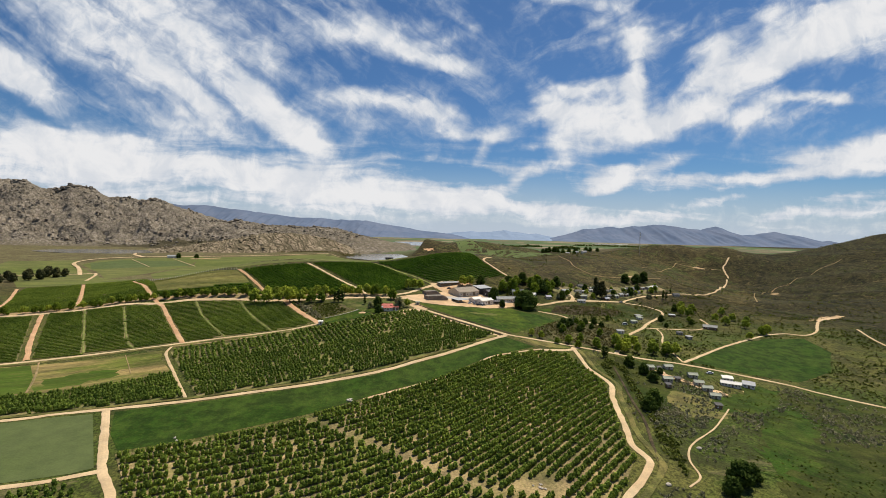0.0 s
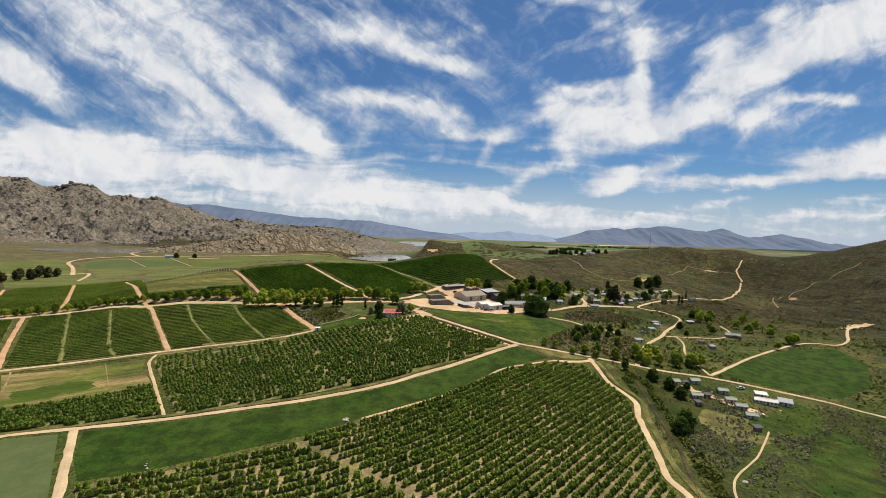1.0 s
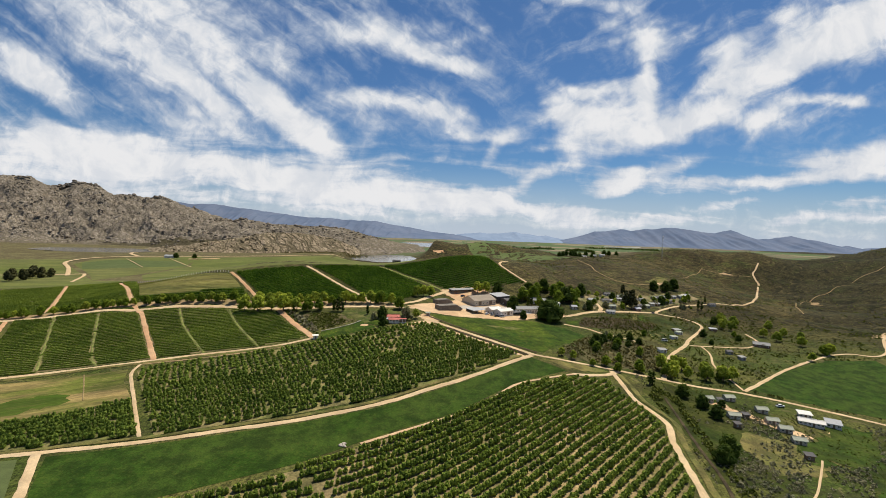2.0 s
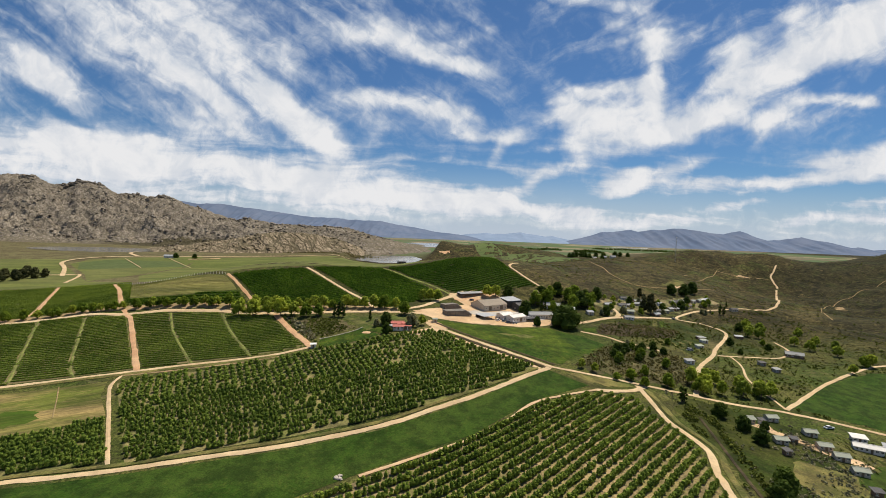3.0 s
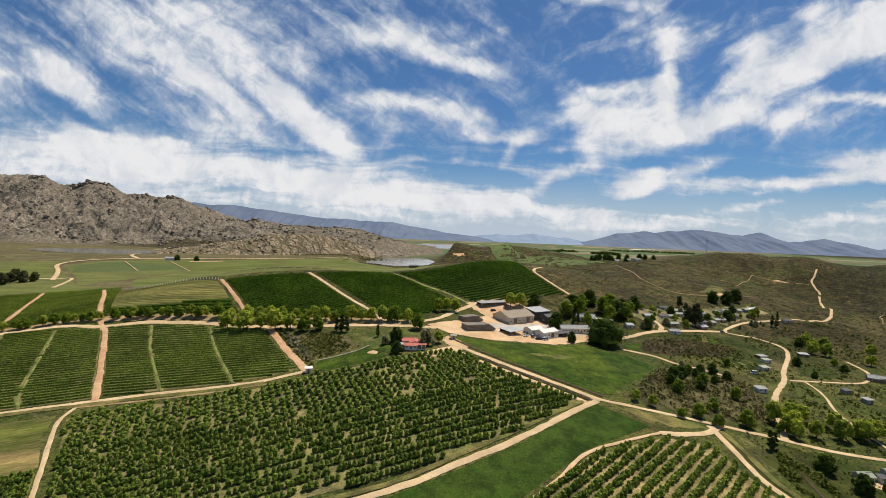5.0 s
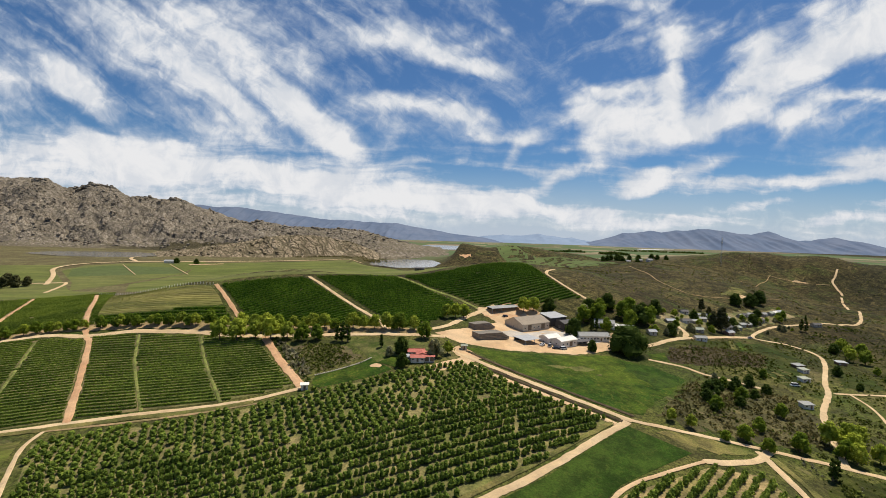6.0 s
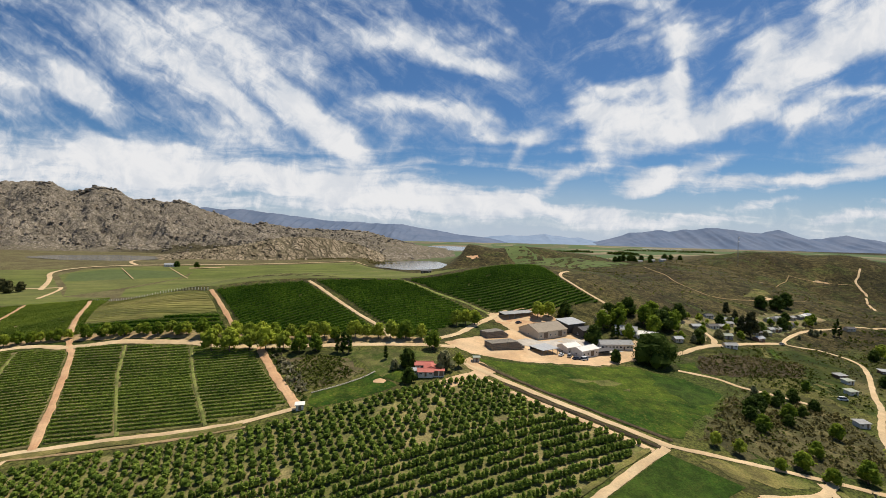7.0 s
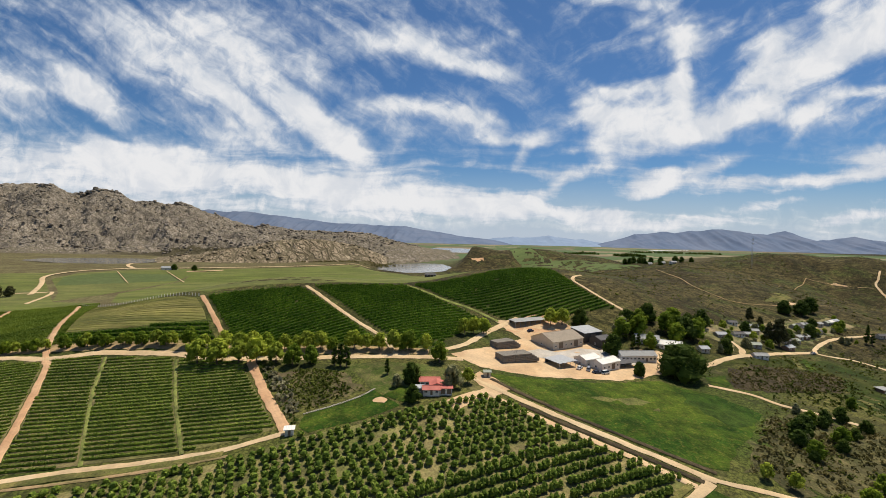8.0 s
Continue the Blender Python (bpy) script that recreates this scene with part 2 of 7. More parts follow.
def leafy(name, dark, light, through_light=0.3, tone=0.12):
    m, tree, surf, out = material(name, 0.8, 0.08)
    geo = node(tree, "ShaderNodeNewGeometry")
    tint = blend(tree, geo.outputs["Random Per Island"], dark, light)
    patch = spread(tree, noise_tex(tree, geo.outputs["Position"], tone, 3, 0.6), 0.3, 0.7)
    tint = blend(tree, 1.0, tint, blend(tree, patch, (0.72, 0.76, 0.7), (1.25, 1.2, 1.1)), "MULTIPLY")
    own = node(tree, "ShaderNodeObjectInfo").outputs["Random"]
    tint = blend(tree, 1.0, tint, blend(tree, own, (0.85, 0.88, 0.85), (1.18, 1.12, 1.0)), "MULTIPLY")
    tree.links.new(tint, surf.inputs["Base Color"])
    glow = node(tree, "ShaderNodeBsdfTranslucent")
    mix = node(tree, "ShaderNodeMixShader")
    mix.inputs[0].default_value = through_light
    wire(tree, (tint, glow.inputs["Color"]), (surf.outputs[0], mix.inputs[1]), (glow.outputs[0], mix.inputs[2]), (mix.outputs[0], out.inputs["Surface"]))
    return m


def veld_material():
    """Open land: brown scrub, olive grass, bare soil; far off a patchwork of farmed fields."""
    m, tree, surf, _ = material("veld", 0.95, 0.1)
    p = where(tree)
    axes = node(tree, "ShaderNodeSeparateXYZ")
    tree.links.new(p, axes.inputs[0])
    big = spread(tree, noise_tex(tree, p, 0.009, 6, 0.62, 1.2), 0.36, 0.62)
    mid = spread(tree, noise_tex(tree, p, 0.045, 5, 0.65, 0.5), 0.42, 0.66)
    small = noise_tex(tree, p, 0.5, 5, 0.7)
    # the hills: brown heath, grey-green and green tracts, straw-coloured seams
    scrub = blend(tree, big, (0.058, 0.046, 0.021), (0.108, 0.088, 0.038))
    tract = spread(tree, noise_tex(tree, p, 0.016, 7, 0.65, 1.6), 0.50, 0.62)
    scrub = blend(tree, maths(tree, "MULTIPLY", tract, 0.8), scrub, (0.070, 0.088, 0.024))
    seam = spread(tree, noise_tex(tree, p, 0.028, 8, 0.7, 2.2), 0.57, 0.66)
    scrub = blend(tree, maths(tree, "MULTIPLY", seam, 0.65), scrub, (0.19, 0.15, 0.075))
    murk = spread(tree, noise_tex(tree, p, 0.038, 8, 0.72, 1.4), 0.52, 0.40)
    scrub = blend(tree, maths(tree, "MULTIPLY", murk, 0.75), scrub, (0.026, 0.026, 0.011))
    scrub = blend(tree, maths(tree, "MULTIPLY", spread(tree, small, 0.56, 0.74), 0.5), scrub, (0.25, 0.19, 0.105))
    # a darker tone covers the eastern hill and its foot
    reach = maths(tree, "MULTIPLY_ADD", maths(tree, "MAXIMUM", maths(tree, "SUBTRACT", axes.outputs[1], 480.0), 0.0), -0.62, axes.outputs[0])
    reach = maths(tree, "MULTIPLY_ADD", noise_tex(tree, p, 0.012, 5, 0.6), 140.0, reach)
    east_tone = blend(tree, murk, (0.050, 0.045, 0.021), (0.021, 0.021, 0.011))
    east_tone = blend(tree, maths(tree, "MULTIPLY", seam, 0.6), east_tone, (0.15, 0.115, 0.06))
    east_tone = blend(tree, maths(tree, "MULTIPLY", tract, 0.4), east_tone, (0.042, 0.052, 0.016))
    scrub = blend(tree, maths(tree, "MULTIPLY", spread(tree, reach, 375, 425), 0.9), scrub, east_tone)
    speck = noise_tex(tree, p, 0.9, 4, 0.72)
    clod = noise_tex(tree, p, 0.22, 4, 0.7)
    scrub = blend(tree, 1.0, scrub, blend(tree, spread(tree, speck, 0.35, 0.65), (0.40, 0.41, 0.42), (1.7, 1.62, 1.5)), "MULTIPLY")
    scrub = blend(tree, 1.0, scrub, blend(tree, spread(tree, clod, 0.36, 0.64), (0.34, 0.36, 0.35), (1.04, 1.08, 0.96)), "MULTIPLY")
    fields = node(tree, "ShaderNodeTexVoronoi", feature="F1", distance="CHEBYCHEV")
    fields.inputs["Scale"].default_value = 0.0042
    tree.links.new(p, fields.inputs["Vector"])
    pick = node(tree, "ShaderNodeSeparateColor")
    tree.links.new(fields.outputs["Color"], pick.inputs[0])
    farm = blend(tree, spread(tree, pick.outputs[0], 0.22, 0.3), (0.145, 0.125, 0.075), (0.085, 0.125, 0.050))
    farm = blend(tree, spread(tree, pick.outputs[1], 0.7, 0.8), farm, (0.24, 0.20, 0.12))
    plain = maths(tree, "MULTIPLY", spread(tree, axes.outputs[1], 960, 1120), spread(tree, axes.outputs[0], 2600, 2200))
    tint = blend(tree, plain, scrub, farm)
    dry = blend(tree, mid, (0.105, 0.088, 0.044), (0.15, 0.135, 0.062))
    dry = blend(tree, 1.0, dry, blend(tree, spread(tree, small, 0.35, 0.65), (0.7, 0.7, 0.7), (1.3, 1.3, 1.25)), "MULTIPLY")
    tint = blend(tree, maths(tree, "MULTIPLY", spread(tree, axes.outputs[0], -150, -330), maths(tree, "MULTIPLY", spread(tree, axes.outputs[1], 430, 520), spread(tree, axes.outputs[1], 1250, 950))), tint, dry)
    green = maths(tree, "MULTIPLY", maths(tree, "MULTIPLY", spread(tree, axes.outputs[1], 500, 330), spread(tree, reach, 430, 370)), 0.75)
    lush = blend(tree, spread(tree, noise_tex(tree, p, 0.02, 5, 0.6), 0.4, 0.6), (0.052, 0.082, 0.014), (0.115, 0.118, 0.034))
    lush = blend(tree, 1.0, lush, blend(tree, spread(tree, speck, 0.35, 0.65), (0.42, 0.43, 0.43), (1.6, 1.55, 1.4)), "MULTIPLY")
    lush = blend(tree, maths(tree, "MULTIPLY", murk, 0.6), lush, (0.046, 0.044, 0.020))
    lush = blend(tree, maths(tree, "MULTIPLY", seam, 0.5), lush, (0.20, 0.17, 0.085))
    tint = blend(tree, green, tint, lush)
    tree.links.new(tint, surf.inputs["Base Color"])
    bump(tree, surf, small, 0.8, 0.5)
    return m


def cracks(tree, p, along, across_, turn, seed, width):
    """Joints between blocks: 1 in the joint, 0 on the block; the blocks are drawn out by the turn (degrees about y)."""
    lay = node(tree, "ShaderNodeMapping", vector_type="TEXTURE")
    lay.inputs["Location"].default_value = (seed, seed * 1.7, 0)
    lay.inputs["Rotation"].default_value = (0, radians(turn), 0)
    lay.inputs["Scale"].default_value = (along, along, across_)
    bent = node(tree, "ShaderNodeVectorMath", operation="MULTIPLY_ADD")
    warp = node(tree, "ShaderNodeTexNoise")
    warp.inputs["Scale"].default_value, warp.inputs["Detail"].default_value = 0.7 / along, 3.0
    bent.inputs[1].default_value = (along * 0.9,) * 3
    wire(tree, (p, warp.inputs["Vector"]), (warp.outputs["Color"], bent.inputs[0]), (p, bent.inputs[2]), (bent.outputs[0], lay.inputs["Vector"]))
    cell = node(tree, "ShaderNodeTexVoronoi", feature="DISTANCE_TO_EDGE")
    cell.inputs["Scale"].default_value = 1.0
    tree.links.new(lay.outputs[0], cell.inputs["Vector"])
    return spread(tree, cell.outputs["Distance"], width, width * 0.15)


def rock_material(name, overgrown):
    """Weathered, jointed granite with lichen; low scrub on the flats and in a hollow at the foot."""
    m, tree, surf, _ = material(name, 0.92, 0.15)
    geo = node(tree, "ShaderNodeNewGeometry")
    p = geo.outputs["Position"]
    up, axes = node(tree, "ShaderNodeSeparateXYZ"), node(tree, "ShaderNodeSeparateXYZ")
    wire(tree, (geo.outputs["True Normal"], up.inputs[0]), (p, axes.inputs[0]))
    blot = spread(tree, noise_tex(tree, p, 0.014, 6, 0.65, 0.5), 0.36, 0.64)
    stone = blend(tree, blot, (0.205, 0.176, 0.140), (0.320, 0.274, 0.215))
    rust = spread(tree, noise_tex(tree, p, 0.03, 5, 0.6, 0.8), 0.55, 0.72)
    stone = blend(tree, maths(tree, "MULTIPLY", rust, 0.45), stone, (0.33, 0.245, 0.155))
    fine = noise_tex(tree, p, 0.16, 7, 0.72)
    stone = blend(tree, spread(tree, fine, 0.52, 0.34), stone, (0.15, 0.13, 0.10))
    joint = maths(tree, "MAXIMUM", cracks(tree, p, 20.0, 26.0, 8, 3.0, 0.10), maths(tree, "MULTIPLY", cracks(tree, p, 7.0, 10.0, -12, 11.0, 0.13), 0.75))
    stone = blend(tree, maths(tree, "MULTIPLY", joint, 0.62 if overgrown else 0.2), stone, (0.075, 0.064, 0.042))
    if overgrown:
        scrub = blend(tree, noise_tex(tree, p, 0.05, 4, 0.6), (0.085, 0.075, 0.040), (0.17, 0.14, 0.085))
        cover = spread(tree, maths(tree, "ADD", up.outputs[2], maths(tree, "MULTIPLY_ADD", fine, 0.5, -0.25)), 0.84, 0.98)
        stone = blend(tree, maths(tree, "MULTIPLY", cover, 0.7), stone, scrub)
        dx = maths(tree, "DIVIDE", maths(tree, "ADD", axes.outputs[0], 590.0), 190.0)
        dy = maths(tree, "DIVIDE", maths(tree, "SUBTRACT", axes.outputs[1], 1015.0), 42.0)
        reach = maths(tree, "ADD", maths(tree, "MULTIPLY", dx, dx), maths(tree, "MULTIPLY", dy, dy))
        reach = maths(tree, "MULTIPLY_ADD", noise_tex(tree, p, 0.02, 5, 0.6), 1.4, reach)
        stone = blend(tree, spread(tree, reach, 1.9, 1.4), stone, blend(tree, fine, (0.050, 0.043, 0.024), (0.10, 0.085, 0.045)))
    tree.links.new(stone, surf.inputs["Base Color"])
    bump(tree, surf, maths(tree, "MULTIPLY_ADD", joint, -0.5, fine), 0.8, 2.2)
    return m


def slab_material():
    """Tan granite slabs, seamed aslant with dark scrub."""
    m, tree, surf, _ = material("tan_granite_slab", 0.93, 0.12)
    p = where(tree)
    stone = blend(tree, spread(tree, noise_tex(tree, p, 0.02, 6, 0.65, 0.6), 0.36, 0.64), (0.30, 0.235, 0.155), (0.43, 0.345, 0.235))
    fine = noise_tex(tree, p, 0.2, 6, 0.7)
    stone = blend(tree, spread(tree, fine, 0.54, 0.36), stone, (0.17, 0.14, 0.09))
    seam = maths(tree, "MAXIMUM", cracks(tree, p, 44.0, 9.0, 38, 5.0, 0.16), maths(tree, "MULTIPLY", cracks(tree, p, 17.0, 5.0, 30, 21.0, 0.15), 0.7))
    brush = spread(tree, noise_tex(tree, p, 0.018, 5, 0.62, 1.0), 0.56, 0.66)
    stone = blend(tree, maths(tree, "MAXIMUM", maths(tree, "MULTIPLY", seam, 0.7), maths(tree, "MULTIPLY", brush, 0.85)), stone, blend(tree, fine, (0.045, 0.040, 0.020), (0.10, 0.085, 0.042)))
    tree.links.new(stone, surf.inputs["Base Color"])
    bump(tree, surf, maths(tree, "MULTIPLY_ADD", seam, -0.9, fine), 1.0, 2.0)
    return m


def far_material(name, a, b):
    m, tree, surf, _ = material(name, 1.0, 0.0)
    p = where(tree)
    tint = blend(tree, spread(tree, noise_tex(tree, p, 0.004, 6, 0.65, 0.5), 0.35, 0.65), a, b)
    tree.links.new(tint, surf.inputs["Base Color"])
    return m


def water_material():
    m, tree, surf, _ = material("water", 0.14, 0.6)
    surf.inputs["Base Color"].default_value = (0.16, 0.165, 0.155, 1)
    bump(tree, surf, noise_tex(tree, where(tree), 0.6, 4, 0.6), 0.05, 0.1)
    return m


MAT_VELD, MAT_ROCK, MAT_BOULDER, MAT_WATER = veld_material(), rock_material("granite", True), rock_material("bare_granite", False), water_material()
MAT_SAND = earth("sandy_track", (0.61, 0.465, 0.285), (0.53, 0.385, 0.225), (0.40, 0.30, 0.19), 0.05, 0.9, relief=0.08, uneven=0.3)
MAT_RED_SAND = earth("red_track", (0.50, 0.29, 0.16), (0.56, 0.36, 0.21), (0.33, 0.21, 0.12), 0.05, 0.9, relief=0.08, uneven=0.3)
MAT_YARD = earth("yard_sand", (0.60, 0.43, 0.26), (0.52, 0.35, 0.20), (0.42, 0.31, 0.20), 0.05, 0.5, relief=0.06, uneven=0.3)
MAT_VERGE = earth("dry_verge", (0.40, 0.27, 0.15), (0.26, 0.20, 0.10), (0.12, 0.115, 0.04), 0.08, 0.6, relief=0.1, amount=0.7, uneven=0.5)
MAT_CONCRETE = earth("concrete_apron", (0.50, 0.46, 0.41), (0.44, 0.39, 0.33), (0.33, 0.29, 0.25), 0.08, 0.8, relief=0.02, uneven=0.3)
MAT_MEADOW = earth("meadow_grass", (0.018, 0.050, 0.005), (0.060, 0.092, 0.010), (0.16, 0.145, 0.03), 0.03, 0.7, amount=0.5)
MAT_DARK_GRASS = earth("dark_grass", (0.024, 0.055, 0.006), (0.037, 0.066, 0.010), (0.08, 0.092, 0.018), 0.03, 0.8, amount=0.4)
MAT_PALE_GRASS = earth("pale_crop", (0.095, 0.120, 0.045), (0.085, 0.112, 0.038), (0.11, 0.13, 0.05), 0.02, 0.7, amount=0.25, uneven=0.3)
MAT_STUBBLE = earth("stubble", (0.27, 0.205, 0.085), (0.105, 0.125, 0.026), (0.31, 0.23, 0.11), 0.07, 0.7, drawn=(22, 7.0))
MAT_ORCHARD_SOIL = earth("orchard_floor", (0.31, 0.235, 0.125), (0.18, 0.16, 0.066), (0.10, 0.105, 0.03), 0.035, 0.5, amount=0.6)
MAT_ORCHARD_GRASS = earth("orchard_grass", (0.125, 0.135, 0.043), (0.225, 0.19, 0.088), (0.07, 0.088, 0.022), 0.06, 0.6)
MAT_VINE_SOIL = earth("vineyard_floor", (0.115, 0.115, 0.042), (0.20, 0.165, 0.080), (0.065, 0.075, 0.022), 0.03, 0.5)
# grass floor with the shade between vine rows put into its colour
MAT_VINE_SHADE_GRASS = earth("shade_tinted_vine_floor", (0.030, 0.044, 0.008), (0.050, 0.058, 0.014), (0.085, 0.080, 0.030), 0.03, 0.5)
MAT_SLAB = slab_material()
MAT_PALE_FIELD = earth("pale_field", (0.20, 0.18, 0.065), (0.145, 0.155, 0.045), (0.24, 0.20, 0.09), 0.03, 0.5, drawn=(-8, 9.0))
MAT_OLIVE_GRASS = earth("olive_grass", (0.028, 0.046, 0.007), (0.047, 0.055, 0.012), (0.09, 0.078, 0.033), 0.03, 0.6)
MAT_ROUGH_GRASS = earth("rough_grass", (0.030, 0.064, 0.007), (0.048, 0.070, 0.011), (0.088, 0.085, 0.030), 0.04, 0.6)
MAT_PASTURE = earth("pasture", (0.105, 0.130, 0.030), (0.135, 0.145, 0.048), (0.18, 0.16, 0.07), 0.02, 0.4, uneven=0.6, drawn=(10, 4.0))
MAT_FAR_GREEN = earth("far_green_field", (0.085, 0.125, 0.040), (0.110, 0.140, 0.050), (0.13, 0.14, 0.055), 0.008, 0.1, uneven=0.4, drawn=(30, 5.0))
MAT_DRY_GRASS = earth("dry_grass", (0.16, 0.14, 0.05), (0.11, 0.12, 0.035), (0.22, 0.17, 0.09), 0.06, 0.7)
MAT_HAMLET = earth("trodden_ground", (0.25, 0.20, 0.115), (0.115, 0.13, 0.045), (0.38, 0.30, 0.19), 0.07, 0.45, amount=0.6)
MAT_BURNT = earth("dark_scrub_soil", (0.05, 0.04, 0.026), (0.075, 0.058, 0.035), (0.11, 0.085, 0.05), 0.05, 0.6)
MAT_GARDEN = earth("rank_garden_ground", (0.085, 0.080, 0.034), (0.135, 0.105, 0.062), (0.07, 0.10, 0.025), 0.09, 0.6, amount=0.7)
MAT_GARDEN_GRASS = earth("garden_grass", (0.060, 0.088, 0.018), (0.105, 0.110, 0.036), (0.20, 0.16, 0.08), 0.11, 0.6, amount=0.6)
MAT_GREEN_CROP = earth("green_crop", (0.050, 0.092, 0.010), (0.068, 0.105, 0.015), (0.15, 0.135, 0.04), 0.05, 0.6, uneven=0.6, drawn=(20, 6.0))
MAT_SCRUB_SOIL = earth("shaded_scrub_ground", (0.060, 0.062, 0.025), (0.100, 0.090, 0.042), (0.20, 0.155, 0.085), 0.06, 0.5, amount=0.5)
WALL_NET = paint("pale_netting", (0.72, 0.72, 0.70), 0.8, 0.2)
MAT_GREEN_PATH = earth("grass_lane", (0.16, 0.19, 0.05), (0.19, 0.20, 0.065), (0.24, 0.20, 0.10), 0.1, 0.8)
MAT_LEAF_ORCHARD = leafy("orchard_leaves", (0.080, 0.142, 0.023), (0.28, 0.355, 0.068), 0.36)
MAT_LEAF_VINE = leafy("vine_leaves", (0.095, 0.160, 0.026), (0.28, 0.36, 0.068), 0.38, 0.04)
MAT_LEAF_VINE_DEEP = leafy("deep_vine_leaves", (0.044, 0.110, 0.010), (0.17, 0.28, 0.03), 0.36, 0.03)
MAT_LEAF_VINE_PALE = leafy("young_vine_leaves", (0.19, 0.20, 0.055), (0.32, 0.31, 0.09), 0.45, 0.05)
MAT_LEAF_LIME = leafy("spring_leaves", (0.18, 0.245, 0.025), (0.45, 0.52, 0.085), 0.5)
MAT_LEAF_GREEN = leafy("green_leaves", (0.09, 0.155, 0.014), (0.25, 0.33, 0.04), 0.48)
MAT_LEAF_DARK = leafy("dark_leaves", (0.028, 0.055, 0.009), (0.085, 0.125, 0.022), 0.28)
MAT_LEAF_GUM = leafy("gum_leaves", (0.035, 0.042, 0.018), (0.10, 0.10, 0.045), 0.2)
MAT_LEAF_GREY = leafy("silver_leaves", (0.15, 0.165, 0.09), (0.30, 0.30, 0.18), 0.35)
MAT_SHRUB_GREY = leafy("grey_shrub", (0.13, 0.13, 0.088), (0.30, 0.29, 0.21), 0.32, 0.03)
MAT_SHRUB_DARK = leafy("dark_shrub", (0.080, 0.076, 0.032), (0.18, 0.165, 0.075), 0.3, 0.03)
MAT_SHRUB_GREEN = leafy("green_shrub", (0.05, 0.075, 0.014), (0.15, 0.17, 0.035), 0.25, 0.03)
MAT_BARK = paint("bark", (0.13, 0.10, 0.075), 0.95, 0.5)


# ---- the lie of the land ----
BUMPS = (
    (0, 40, 260, 150, -35.7), (210, 290, 95, 90, -10.4), (340, 560, 170, 180, -12.2), (-40, 500, 130, 80, 26.4),
    (-400, 430, 200, 170, -16.5), (975, 760, 230, 230, 86.0), (380, 880, 170, 100, 35.9), (-70, 320, 80, 50, 3.4),
    (-230, 230, 110, 90, -13.6), (30, 900, 180, 110, 17.1), (690, 1080, 150, 120, -34.4), (-480, 780, 160, 120, 4.1),
    (30, 950, 70, 60, 11.0), (-190, 450, 70, 60, 14.6), (60, 560, 80, 70, 6.5),
)
DIPS = (
    (470, 720, 110, 110, -25.6), (70, 390, 60, 50, -6.8), (210, 460, 80, 80, -15.0), (-620, 620, 150, 150, -6.3),
    (230, 700, 110, 110, 24.1), (0, 250, 110, 70, -1.8), (120, 250, 70, 60, -4.4), (560, 420, 160, 150, -17.4),
    (500, 850, 60, 60, -23.9), (500, 1120, 130, 130, 25.7), (830, 1080, 130, 130, 8.9), (5, 432, 45, 35, -11.0),
    (-140, 360, 60, 40, -4.5), (300, 210, 100, 80, -16.4),
)
HILLS = (
    (-80, 515, 45, 40, -7.5), (20, 560, 55, 50, 2.4), (30, 690, 70, 60, 17.0), (110, 700, 70, 60, -10.2), (110, 610, 60, 50, 2.9), (-40, 800, 80, 70, -9.7),
    (20, 920, 60, 60, -7.8), (-60, 920, 45, 60, 24.1), (110, 980, 80, 60, 20.1), (90, 850, 90, 70, -14.1), (220, 960, 90, 90, -18.4), (260, 640, 60, 60, 0.9),
    (260, 780, 70, 60, -4.1), (340, 860, 80, 60, -18.9), (450, 900, 80, 70, -2.0), (560, 900, 90, 80, 32.2), (480, 780, 80, 80, -12.5), (620, 840, 80, 80, -21.6),
    (700, 960, 110, 90, -10.2), (780, 800, 100, 90, 9.2), (360, 720, 80, 80, -3.5),
)
LAKES = ((-134, 932, 47, 92, 22.0), (-662, 866, 82, 58, 22.0), (-160, 2050, 110, 260, 22.5))


def ease(v):
    v = np.clip(v, 0, 1)
    return v * v * (3 - 2 * v)


def rolls(x, y):
    """Low rolls and gullies on the open hills, none under the fields."""
    wild = np.maximum(ease((x - 250) / 120) * ease((y - 420) / 80), ease((y - 640) / 150) * ease((x + 60) / 120)) * ease((2600 - y) / 900)
    swell = 3.0 * np.sin(x * 0.031 + 1.3 * np.sin(y * 0.017)) * np.sin(y * 0.027 + 1.1 * np.sin(x * 0.013 + 2))
    lump = 1.1 * np.sin(x * 0.083 + 0.9 * np.sin(y * 0.051 + 1)) * np.sin(y * 0.071 + 1.2 * np.sin(x * 0.044))
    gully = np.abs(np.sin(x * 0.024 + y * 0.012 + 1.6 * np.sin(y * 0.011) + 0.7 * np.sin(x * 0.05 + y * 0.03)))
    return wild * (swell + lump + (gully ** 0.7 - 0.6) * 5.5)


def height(x, y):
    x, y = np.asarray(x, float), np.asarray(y, float)
    z = np.full(np.broadcast(x, y).shape, 24.0)
    for a, b, s, u, w in BUMPS + DIPS + HILLS:
        z = z + w * np.exp(-((x - a) / s) ** 2 / 2 - ((y - b) / u) ** 2 / 2)
    z = z + rolls(x, y)
    for a, b, s, u, level in LAKES:
        r = np.hypot((x - a) / s, (y - b) / u)
        z = z + (level + 0.25 - z) * ease((2.1 - r) / 0.6)
        z = z - 1.5 * ease((1.42 - r) / 0.25)
    return z


def ground(x, y):
    return float(height(x, y))


